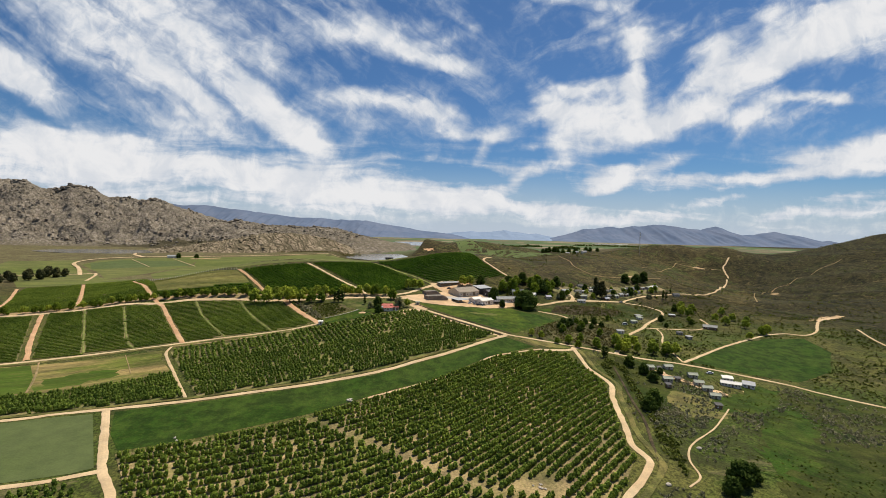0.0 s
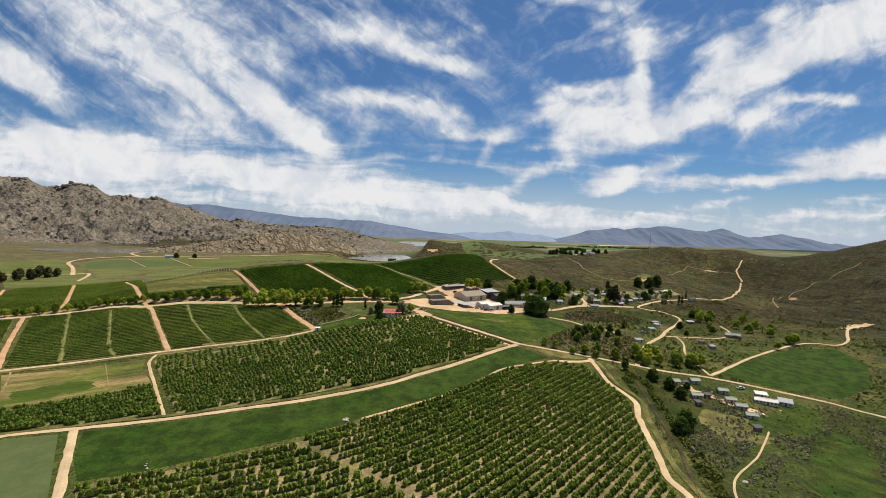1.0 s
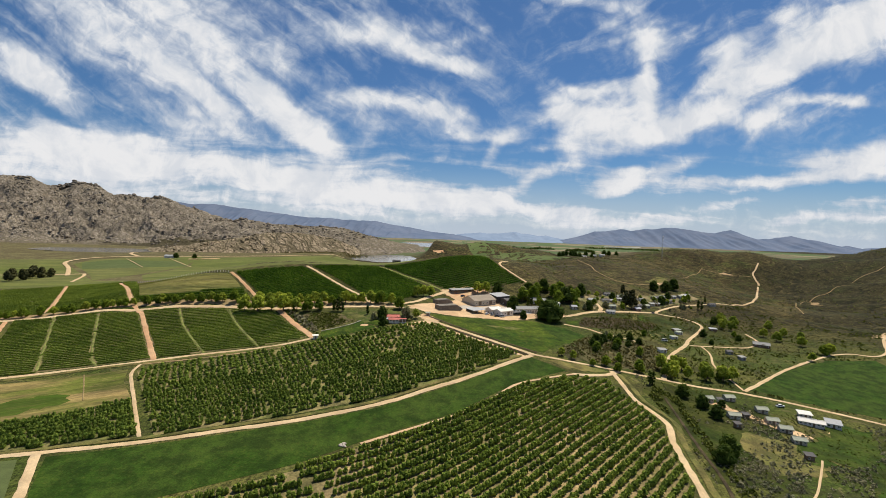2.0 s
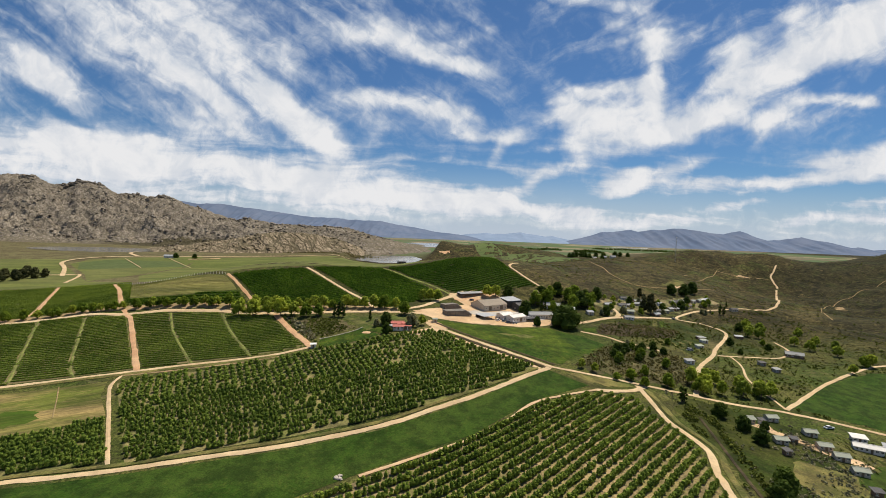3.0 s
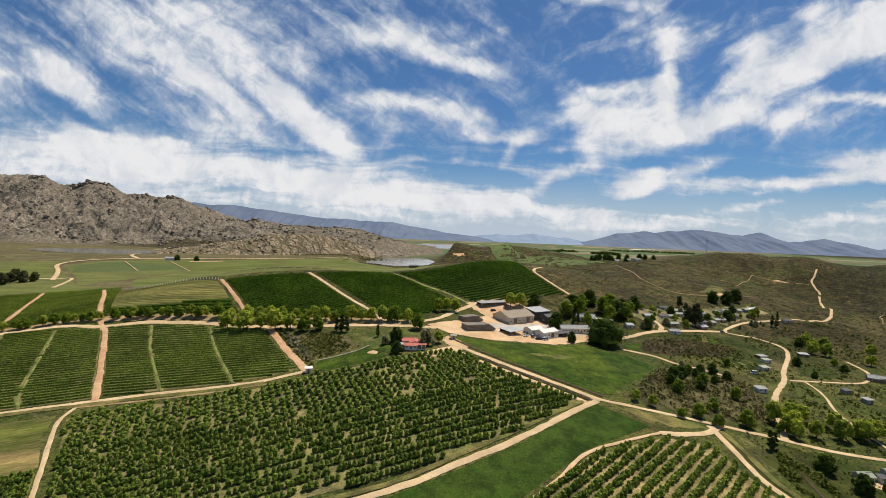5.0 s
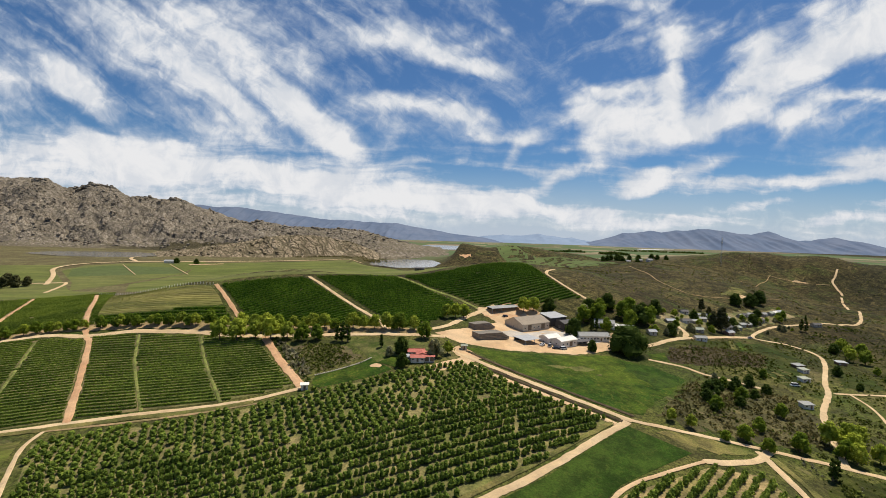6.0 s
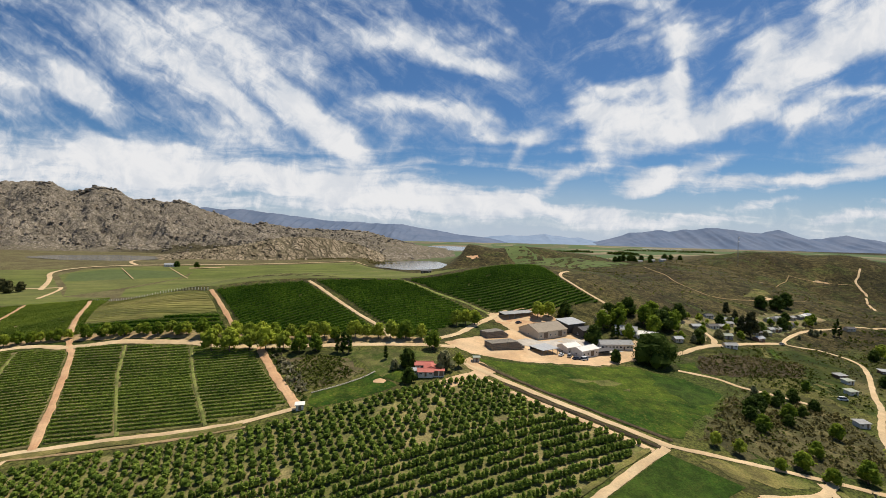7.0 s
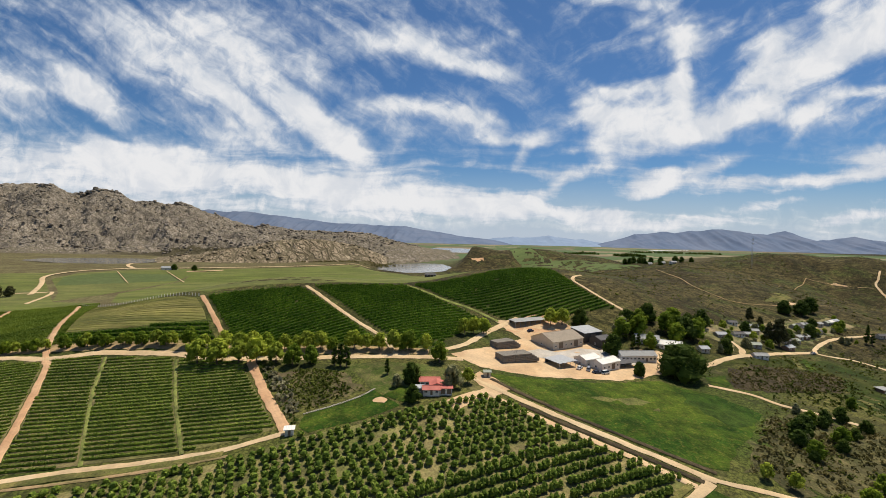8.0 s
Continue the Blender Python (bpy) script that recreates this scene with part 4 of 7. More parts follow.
road("sand_road", [(66, 388), (88, 399), (108, 415), (121, 424), (132, 430), (165, 452), (189, 467)], 3.3, MAT_SAND, "pale sand road from farmyard to hamlet")
road("sand_road", [(122, 426), (127, 436), (126, 452)], 3.2, MAT_SAND, "short sandy turning in the hamlet")
road("footpath", [(80, 375), (96, 371), (104, 363), (115, 359), (128, 352)], 2.6, MAT_SAND, "sandy track below a big oak")
road("footpath", [(154, 284), (208, 327), (253, 356), (277, 364), (290, 358), (306, 366), (327, 390), (345, 408), (377, 426)], 2.1, MAT_SAND, "sandy track above a green meadow")
road("footpath", [(345, 372), (328, 336), (322, 300), (330, 262)], 1.5, MAT_SAND, "sandy track on a scrub slope")
road("footpath", [(165, 361), (190, 367), (213, 373), (230, 388), (238, 402), (243, 421)], 1.7, MAT_SAND, "sandy loop path in the hamlet")
road("footpath", [(174, 364), (172, 352), (168, 340), (158, 318), (154, 284)], 1.3, MAT_SAND, "narrow trodden path in the hamlet")
road("footpath", [(140, 216), (134, 209), (117, 190), (101, 176), (95, 169), (91, 161), (89, 151), (82, 145)], 0.75, MAT_SAND, "narrow winding sandy footpath through scrub")
road("footpath", [(182, 713), (184, 658), (176, 609), (180, 584), (186, 570)], 1.3, MAT_VERGE, "pale track across a brown hillside")
road("footpath", [(440, 852), (452, 847), (472, 841), (492, 838), (511, 826)], 1.2, MAT_VERGE, "pale track across a brown hillside")
road("footpath", [(72, 458), (65, 467), (57, 478), (49, 492), (45, 502), (47, 514), (56, 530)], 2.4, MAT_SAND, "pale sandy track climbing behind vineyards")
road("sand_road", [(-453, 559), (-493, 607), (-542, 660), (-540, 705), (-493, 732), (-385, 759), (-270, 811), (-198, 861)], 4.6, MAT_SAND, "wide pale sand road round far pastures")
road("ditch_bank", [(101, 261), (97, 238), (92, 212), (89, 194), (83, 174), (79, 160)], 1.3, MAT_BURNT, "dark overgrown stream bed beside a track", "verge", 0.0)
road("footpath", [(352, 501), (400, 575), (466, 653), (552, 711), (600, 727), (660, 745)], 1.2, MAT_VERGE, "faint pale trail up a dark hill")
road("sand_road", [(-489, 732), (-530, 770), (-556, 820)], 5.0, MAT_SAND, "pale sand road towards a rocky mountain")
road("footpath", [(-489, 704), (-452, 668), (-412, 629)], 1.0, MAT_SAND, "pale footpath across a playing field")
road("footpath", [(-432, 717), (-392, 677), (-352, 637)], 1.2, MAT_SAND, "pale footpath beside a playing field")
road("footpath", [(-403, 716), (-384, 722), (-364, 733)], 6.0, MAT_YARD, "bare sandy yard strip beside a white house")
road("sand_road", [(-560, 530), (-461, 566), (-441, 569), (-412, 517)], 3.3, MAT_SAND, "pale sand road beside far fields")
for line in ([(-280, 350), (-234, 291), (-214, 266)], [(-253, 355), (-205, 290), (-188, 272)], [(-200, 363), (-177, 331), (-139, 286)], [(-163, 361), (-141, 330), (-111, 291)]):
    road("grass_lane", line, 1.25, MAT_GREEN_PATH, "narrow yellow-green grass lane through vine rows", category="path")

road("verge", [(-420, 288), (-327, 337), (-294, 354), (-259, 371), (-235, 373), (-209, 374.5), (-190, 374.5), (-166, 373.5), (-142, 369.5), (-111, 368.5), (-82, 368), (-46, 369)], 8.5, MAT_VERGE, "bare reddish sand verge under avenue trees", "verge", -0.10)
road("sand_road", [(-44, 368), (-30, 384), (-22, 404), (-12, 424), (0, 440)], 3.6, MAT_SAND, "sandy track climbing behind the yard")
road("footpath", [(186, 570), (197, 566), (228, 573), (276, 590), (300, 604)], 1.1, MAT_VERGE, "thin pale trail across a scrub hillside")
road("footpath", [(308, 697), (366, 765), (440, 850)], 1.1, MAT_VERGE, "thin pale trail across a scrub hillside")
road("dirt_track", [(-35, 201), (-14, 214.5), (1, 225), (15, 239), (28, 255), (44, 265.5), (60, 275)], 1.3, MAT_YARD, "narrow sandy path along the orchard edge")
road("grass_lane", [(-227, 251), (-211, 231), (-198, 212)], 0.9, MAT_VERGE, "pale narrow lane across a stubble field", category="path")
road("grass_lane", [(-186, 262), (-176, 250), (-164, 235)], 0.5, MAT_VERGE, "faint pale lane across a stubble field", category="path")
road("verge", [(37, 291), (21, 302), (4, 313), (-10, 323), (-19, 332)], 2.6, MAT_YARD, "bare sandy verge beside an orchard", "verge", -0.05)
road("ditch_bank", [(40, 293.5), (23, 304.5), (6, 315.5), (-8, 326)], 2.0, MAT_BURNT, "dark overgrown ditch beside a sand road", "verge", -0.04)
road("ditch_bank", [(46, 299), (27, 310.5), (10, 321.5), (-4, 332), (-18, 345)], 1.8, MAT_BURNT, "dark overgrown ditch beside a meadow", "verge", -0.04)
road("ditch_bank", [(-330, 202), (-244, 244), (-191, 267.5), (-165, 275.5), (-140, 281.5), (-117, 285.5), (-98, 291)], 3.0, MAT_DRY_GRASS, "dry grassy bank between two wheel tracks", "verge", -0.05)
road("ditch_bank", [(-283, 155), (-182, 186.5), (-139, 199), (-113, 205), (-89, 212), (-62, 220), (-33, 233), (-13, 248.5), (6, 264), (36, 292)], 2.0, MAT_DRY_GRASS, "dry grassy verge beside a sand road", "verge", -0.04)
road("ditch_bank", [(87, 284), (88, 270), (88, 254), (93, 236), (88, 218), (83, 194), (80, 178), (80, 160), (76, 152), (60, 134)], 2.4, MAT_DRY_GRASS, "dry grassy verge beside a winding track", "verge", -0.04)

# ---- water ----
for a, b, s, u, level in LAKES:
    turn = np.linspace(0, 2 * math.pi, 72, endpoint=False)
    ripple = 1.30 + 0.07 * np.sin(turn * 3 + a) + 0.04 * np.sin(turn * 7)
    shore = np.stack([a + s * ripple * np.cos(turn), b + u * ripple * np.sin(turn), np.full(72, level)], -1)
    verts = np.vstack([shore, [[a, b, level]]])
    tri = np.stack([np.arange(72), (np.arange(72) + 1) % 72, np.full(72, 72)], -1)
    tagged(mesh_object("reservoir_water", verts, tri, MAT_WATER), "still farm reservoir reflecting the pale sky", "water", kind="structure")


# ---- mountains ----
CREST = ((-1.7, 150), (-1.3, 190), (-0.985, 203), (-0.93, 205), (-0.89, 181), (-0.855, 180), (-0.83, 196), (-0.78, 187), (-0.745, 160), (-0.68, 153), (-0.645, 157),
         (-0.61, 145), (-0.545, 114), (-0.48, 92), (-0.45, 97), (-0.395, 82), (-0.33, 81), (-0.28, 83), (-0.24, 80), (-0.205, 66), (-0.12, 42), (-0.05, 22))


def make_mountain():
    us, ys = np.arange(-1.55, -0.06, 0.0034), np.concatenate([np.arange(868, 1500, 4.0), np.arange(1500, 2000, 20.0)])
    gu, gy = np.meshgrid(us, ys)
    gx = gu * gy
    top = np.interp(gu, [c[0] for c in CREST], [c[1] for c in CREST])
    ridge = np.interp(gu, [-1.6, -0.98, -0.6, -0.3, -0.1], [1420, 1410, 1480, 1370, 1280])
    foot = np.interp(gu, [-1.6, -0.98, -0.7, -0.5, -0.3, -0.1], [930, 940, 985, 890, 900, 1000])
    base = height(gx, gy)
    rise = (gy - foot) / (ridge - foot)
    climb = np.where(rise < 1, 0.45 * ease(rise) + 0.55 * np.clip(rise, 0, 1), 1 - 0.5 * ease((gy - ridge) / 500))
    z = base - 6 + (top - base + 6) * climb
    flat = np.stack([gx.ravel(), gy.ravel()], -1)
    block, crack, soft = np.empty(len(flat)), np.empty(len(flat)), np.empty(len(flat))
    for i, (x, y) in enumerate(flat):
        d, q = noise.voronoi((x / 34, y / 46, 1.0))
        e, r = noise.voronoi((x / 12, y / 15, 5.0))
        block[i] = noise.noise(q[0] * 9.7) * 8 + noise.noise(r[0] * 5.3) * 6
        crack[i] = min(d[1] - d[0], 0.25) * 16 + min(e[1] - e[0], 0.3) * 12
        soft[i] = noise.fractal((x / 150, y / 110, 9.0), 0.8, 2.0, 6)
    rib = np.array([noise.ridged_multi_fractal((x / 62, y / 80, 3.0), 0.9, 2.1, 5, 1.0, 2.0) for x, y in flat]).reshape(gx.shape)
    crag = (rib - 1.1) * 8 + (block + crack - 5).reshape(gx.shape) * 1.15 + soft.reshape(gx.shape) * 17
    steep = ease(rise * 3.2) * (0.30 + 0.70 * ease((top - 60) / 60))
    z = z + crag * steep * (1 - 0.5 * ease((rise - 0.75) / 0.25))
    rng = np.random.default_rng(4)
    side = np.stack([gx, gy, z], -1)
    side[..., :2] += rng.uniform(-1.6, 1.6, side[..., :2].shape)
    ob = mesh_object("rocky_mountain", side.reshape(-1, 3), grid_faces(*gx.shape), MAT_ROCK)
    tagged(ob, "bare grey-brown granite mountain with crags and boulders", "mountain", kind="structure")
    return us, ys, z, rise, top


def rock_shape(rng):
    """A squarish weathered block."""
    bm = bmesh.new()
    bmesh.ops.create_icosphere(bm, subdivisions=1, radius=1.0)
    v = np.array([w.co[:] for w in bm.verts])
    f = np.array([[w.index for w in face.verts] for face in bm.faces])
    bm.free()
    v = np.sign(v) * np.abs(v) ** 0.7
    return v * rng.uniform(0.8, 1.2, v.shape), f


def boulder_field(name, sites, sizes, shapes, rng, label, mat):
    turn = rng.uniform(0, 2 * math.pi, len(sizes))
    verts, faces, base = [], [], 0
    for i, (at, s, w) in enumerate(zip(sites, sizes, turn)):
        v, f = shapes[i % len(shapes)]
        c, d = math.cos(w), math.sin(w)
        g = np.stack([v[:, 0] * c - v[:, 1] * d, v[:, 0] * d + v[:, 1] * c, v[:, 2] * 0.6], -1) * s
        verts.append(g + at)
        faces.append(f + base)
        base += len(v)
    ob = mesh_object(name, np.vstack(verts), np.vstack(faces), mat)
    tagged(ob, label, "boulders", kind="stuff")


def mountain_boulders(us, ys, z, rise, top):
    rng = np.random.default_rng(77)
    shapes = [rock_shape(rng) for _ in range(8)]
    n = 12000
    iu, iy = rng.integers(0, len(us), n), rng.integers(0, 158, n)
    ok = (rise[iy, iu] > 0.10) & (rise[iy, iu] < 1.04) & (top[iy, iu] > 45)
    clump = np.array([noise.fractal((us[a] * 9, ys[b] / 70, 2.0), 0.8, 2.0, 4) for a, b in zip(iu, iy)])
    ok &= clump + rng.uniform(-0.35, 0.35, n) > -0.05
    iu, iy = iu[ok], iy[ok]
    x, y = us[iu] * ys[iy], ys[iy]
    size = 1.2 + 3.4 * rng.uniform(0, 1, len(x)) ** 2.6
    sites = [np.stack([x, y, z[iy, iu] + size * 0.2], -1)]
    sizes = [size]
    # castle-like tors on the crest: bearing, half width, height, count
    for u, half, tall, count in ((-0.945, 0.012, 17, 26), (-0.845, 0.03, 20, 70), (-0.80, 0.025, 10, 26), (-0.65, 0.022, 9, 40), (-0.70, 0.02, 7, 16), (-0.46, 0.012, 15, 16),
                                 (-0.40, 0.015, 8, 14), (-0.335, 0.014, 8, 14), (-0.29, 0.016, 13, 20), (-0.25, 0.014, 7, 12)):
        uu = u + half * rng.uniform(-1, 1, count)
        a = np.clip(((uu - us[0]) / 0.0034).astype(int), 0, len(us) - 1)
        crest = np.array([int(np.argmin(np.abs(rise[:158, k] - 0.985))) for k in a])
        crest = np.clip(crest - rng.integers(0, 6, count), 0, 157)
        lift = np.maximum(0, 1 - np.abs(uu - u) / half) * rng.uniform(0, 1, count) * tall * 0.6
        sites.append(np.stack([us[a] * ys[crest], ys[crest], z[crest, a] + lift], -1))
        sizes.append(rng.uniform(3.5, 7.0, count))
    sites, sizes = np.vstack(sites), np.concatenate(sizes)
    boulder_field("granite_boulders", sites, sizes, shapes, rng, "countless weathered granite boulders piled over a mountain", MAT_BOULDER)


mountain_boulders(*make_mountain())


def granite_outcrop():
    """A long whaleback of tan slabs at the mountain's foot, seamed aslant."""
    us, ys = np.arange(-0.68, -0.20, 0.0024), np.arange(800, 1060, 4.0)
    gu, gy = np.meshgrid(us, ys)
    gx = gu * gy
    foot = np.interp(gu, [-0.68, -0.6, -0.5, -0.4, -0.3, -0.2], [830, 826, 832, 858, 900, 960])
    top = np.interp(gu, [-0.68, -0.62, -0.55, -0.48, -0.40, -0.33, -0.26, -0.20], [0, 6, 12, 22, 36, 38, 28, 5])
    rise = ease((gy - foot) / 70) * ease((foot + 190 - gy) / 90)
    seam = np.array([noise.fractal(((x + 0.5 * y) / 46, (y - 0.5 * x) / 75, 4.0), 0.7, 2.2, 6) for x, y in zip(gx.ravel(), gy.ravel())]).reshape(gx.shape)
    z = height(gx, gy) - 1.5 + top * rise + (0.35 - np.minimum(np.abs(seam), 0.5)) * 9 * ease(rise * 1.5) * ease(top / 12)
    ob = mesh_object("granite_outcrop", np.stack([gx, gy, z], -1).reshape(-1, 3), grid_faces(*gx.shape), MAT_SLAB)
    tagged(ob, "low tan granite slabs seamed with dark scrub", "rock outcrop", kind="structure")
    rng = np.random.default_rng(12)
    shapes = [rock_shape(rng) for _ in range(6)]
    a, b = rng.integers(0, len(ys), 3600), rng.integers(0, len(us), 3600)
    ok = (rise[a, b] > 0.15) & (top[a, b] > 5) & (seam[a, b] + rng.uniform(-0.2, 0.2, 3600) > 0.12)
    a, b = a[ok], b[ok]
    sizes = 0.7 + 2.4 * rng.uniform(0, 1, len(a)) ** 3
    boulder_field("tan_boulders", np.stack([gx[a, b], gy[a, b], z[a, b] + sizes * 0.2], -1), sizes, shapes, rng, "small tan granite boulders on low slabs", MAT_SLAB)


granite_outcrop()


def far_range(name, profile, depth, mat, seed, label, spur=34.0):
    """A distant range: its skyline as pairs of bearing and height, with spurs running down to the plain."""
    us = np.arange(profile[0][0], profile[-1][0], 0.0025)
    vs = np.linspace(0, 1, 26)
    gu, gv = np.meshgrid(us, vs)
    top = np.interp(gu, [p[0] for p in profile], [p[1] for p in profile])
    y = depth - 700 * (1 - gv)
    fold = np.array([noise.ridged_multi_fractal((u * 17, seed + 0.5 * v, seed), 0.8, 2.1, 6, 1.0, 2.0) for u, v in zip(gu.ravel(), gv.ravel())]).reshape(gu.shape)
    z = 10 + (top - 10) * gv ** 1.15 + (fold - 1.2) * spur * np.sin(gv * math.pi) * ease((top - 20) / 200)
    z = z + (fold - 1.2) * spur * 0.24 * gv * ease((top - 20) / 120)
    x = gu * depth
    ob = mesh_object(name, np.stack([x, y, z], -1).reshape(-1, 3), grid_faces(*gu.shape), mat)
    tagged(smooth(ob), label, "mountain", kind="structure")


# the haze of distance is put into the blue base colours of these slopes
MAT_FAR = far_material("haze_blue_slope", (0.125, 0.165, 0.245), (0.165, 0.200, 0.275))
MAT_FARTHEST = far_material("haze_pale_blue_slope", (0.21, 0.28, 0.39), (0.25, 0.32, 0.43))
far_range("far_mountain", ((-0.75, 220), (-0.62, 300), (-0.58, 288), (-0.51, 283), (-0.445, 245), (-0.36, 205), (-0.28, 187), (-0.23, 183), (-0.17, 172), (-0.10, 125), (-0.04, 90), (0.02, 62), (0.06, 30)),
          4500, MAT_FAR, 2.0, "long flat-topped mountain range tinted blue-grey for haze")
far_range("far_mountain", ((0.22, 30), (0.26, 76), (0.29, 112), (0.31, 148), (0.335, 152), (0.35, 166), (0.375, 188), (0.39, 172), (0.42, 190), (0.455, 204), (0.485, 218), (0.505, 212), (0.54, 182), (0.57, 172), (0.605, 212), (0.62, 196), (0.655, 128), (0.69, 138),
          (0.735, 172), (0.76, 150), (0.785, 138), (0.80, 128), (0.83, 74), (0.855, 96), (0.88, 72), (0.93, 84), (1.0, 40)), 4600, MAT_FAR, 7.0, "jagged mountain range tinted blue-grey for haze")
far_range("far_mountain", ((-0.03, 40), (0.02, 82), (0.05, 92), (0.06, 102), (0.075, 92), (0.10, 98), (0.125, 112), (0.135, 120), (0.15, 104), (0.17, 98), (0.19, 84), (0.205, 92), (0.22, 78), (0.27, 40)), 4850, MAT_FARTHEST, 11.0, "mountain range on the horizon tinted palest blue for haze", 25.0)


# ---- plants ----
def leaf_quads(rng, points, outward, size, lean=0.7, narrow=0.62):
    """A bent four-cornered leaf clump at each point, facing outwards, unevenly."""
    n = len(points)
    face = outward + lean * rng.standard_normal((n, 3))
    face /= np.linalg.norm(face, axis=1)[:, None] + 1e-9
    a = np.cross(face, rng.standard_normal((n, 3)))
    a /= np.linalg.norm(a, axis=1)[:, None] + 1e-9
    b = np.cross(face, a)
    s = size * rng.uniform(0.6, 1.35, (n, 1))
    dip = -0.25 * s * face
    corners = np.stack([points - a * s * 0.5 + dip, points - b * s * 0.5 * narrow, points + a * s * 0.5 + dip, points + b * s * 0.5 * narrow], 1)
    return corners.reshape(-1, 3)


def quads(count):
    return np.arange(count * 4).reshape(-1, 4)


def lobe(rng, n, centre, radius, fill=0.55):
    """Points in the outer part of an uneven blob, with the outward direction of each."""
    d = rng.standard_normal((n, 3))
    d /= np.linalg.norm(d, axis=1)[:, None]
    r = (fill + (1 - fill) * rng.uniform(0, 1, (n, 1)) ** 0.6) * (1 + 0.16 * rng.standard_normal((n, 1)))
    return np.array(centre) + d * r * np.array(radius), d


BALL = [(f, i, j) for f in range(6) for i in (-1, 0) for j in (-1, 0)]


def core_quads(rng, centre, radius):
    """The dense inside of a crown or bush: a lumpy ball of 24 separate leaf masses."""
    phase = rng.uniform(0, 6.28, 3)
    out = []
    for f, i, j in BALL:
        for a, b in ((i, j), (i + 1, j), (i + 1, j + 1), (i, j + 1)):
            q = np.roll(np.array((1.0 if f < 3 else -1.0, a, b if f < 3 else -b)), f % 3)
            q /= np.linalg.norm(q)
            lump = 1 + 0.16 * math.sin(5 * q[0] + phase[0]) + 0.16 * math.sin(5 * q[1] + phase[1]) + 0.12 * math.sin(6 * q[2] + phase[2])
            out.append(np.array(centre) + q * lump * np.array(radius))
    return np.array(out)


def crown_shape(seed, height, radius, lobes, leaves, leaf, low=0.25, peak=1.0, core=0.0):
    """Leaf clumps for a crown of several lobes between low * height and the top; returns vertices."""
    rng = np.random.default_rng(seed)
    out = []
    for i in range(lobes):
        f = (i + 0.5) / lobes
        up = low + (1 - low) * (0.12 + 0.78 * f)
        wide = radius * math.sin(math.pi * min(1.0, 0.30 + 0.66 * f * peak)) * 0.68
        turn = i * 2.4 + rng.uniform(-0.5, 0.5)
        r = radius * rng.uniform(0.50, 0.68) * (1.0 - 0.3 * f)
        c = (wide * math.cos(turn) * rng.uniform(0.5, 1.0), wide * math.sin(turn) * rng.uniform(0.5, 1.0), height * up)
        pts, d = lobe(rng, leaves // lobes, c, (r, r, r * rng.uniform(0.75, 1.1)))
        out.append(leaf_quads(rng, pts, d + np.array((0, 0, 0.5)), leaf, 0.4))
        if core:
            out.append(core_quads(rng, c, (r * core, r * core, r * core)))
    v = np.vstack(out)
    v[:, 2] = np.maximum(v[:, 2], 0.15)
    return v


def trunk_bmesh(height, radius, limbs, seed, reach):
    """A tapered, leaning trunk with limbs that rise into the crown."""
    rng = random.Random(seed)
    bm = bmesh.new()

    def tube(points, radii, sides=6):
        rings = []
        for p, r in zip(points, radii):
            rings.append([bm.verts.new((p[0] + r * math.cos(k * 2 * math.pi / sides), p[1] + r * math.sin(k * 2 * math.pi / sides), p[2])) for k in range(sides)])
        for lower, upper in zip(rings, rings[1:]):
            for k in range(sides):
                bm.faces.new((lower[k], lower[(k + 1) % sides], upper[(k + 1) % sides], upper[k]))
        bm.faces.new(rings[-1])

    lean = (rng.uniform(-0.05, 0.05) * height, rng.uniform(-0.05, 0.05) * height)
    tube([(0, 0, -0.4), (0, 0, 0.3), (lean[0] * 0.5, lean[1] * 0.5, height * 0.4), (lean[0], lean[1], height * 0.75)], [radius * 1.5, radius, radius * 0.75, radius * 0.25])
    for i in range(limbs):
        a = i * 2 * math.pi / limbs + rng.uniform(-0.4, 0.4)
        z = height * rng.uniform(0.28, 0.5)
        end = (math.cos(a) * reach * 0.6, math.sin(a) * reach * 0.6, z + height * rng.uniform(0.2, 0.32))
        tube([(0, 0, z), (end[0] * 0.5, end[1] * 0.5, z + (end[2] - z) * 0.6), end], [radius * 0.45, radius * 0.3, radius * 0.12], 5)
    return bm


def tree_model(name, seed, height, radius, lobes, leaves, leaf, mat, label, group="", low=0.25, peak=1.0, limbs=4):
    root = new(name)
    part("trunk", trunk_bmesh(height, max(0.12, height * 0.026), limbs, seed, radius), MAT_BARK, root)
    v = crown_shape(seed, height, radius, lobes, leaves, leaf, low, peak, 0.72)
    mesh_object("crown", v, quads(len(v) // 4), mat, root)
    return tagged(root, label, "tree", group)


PLANTED = set()


def plant(models, places, seed, tall):
    """Copies of the models, each 1 m high in turn and scaled, at (x, y, height)."""
    rng = random.Random(seed)
    for i, (x, y, size) in enumerate(places):
        ob = models[i % len(models)]
        s = size / tall
        m = Matrix.Translation((x, y, ground(x, y))) @ Matrix.Rotation(rng.uniform(0, 6.28), 4, "Z") @ Matrix.Diagonal((s * rng.uniform(0.9, 1.12), s * rng.uniform(0.9, 1.12), s, 1))
        if ob.name not in PLANTED:
            PLANTED.add(ob.name)
            ob.matrix_basis = m
        else:
            copy_thing(ob, Matrix.Identity(4)).matrix_basis = m


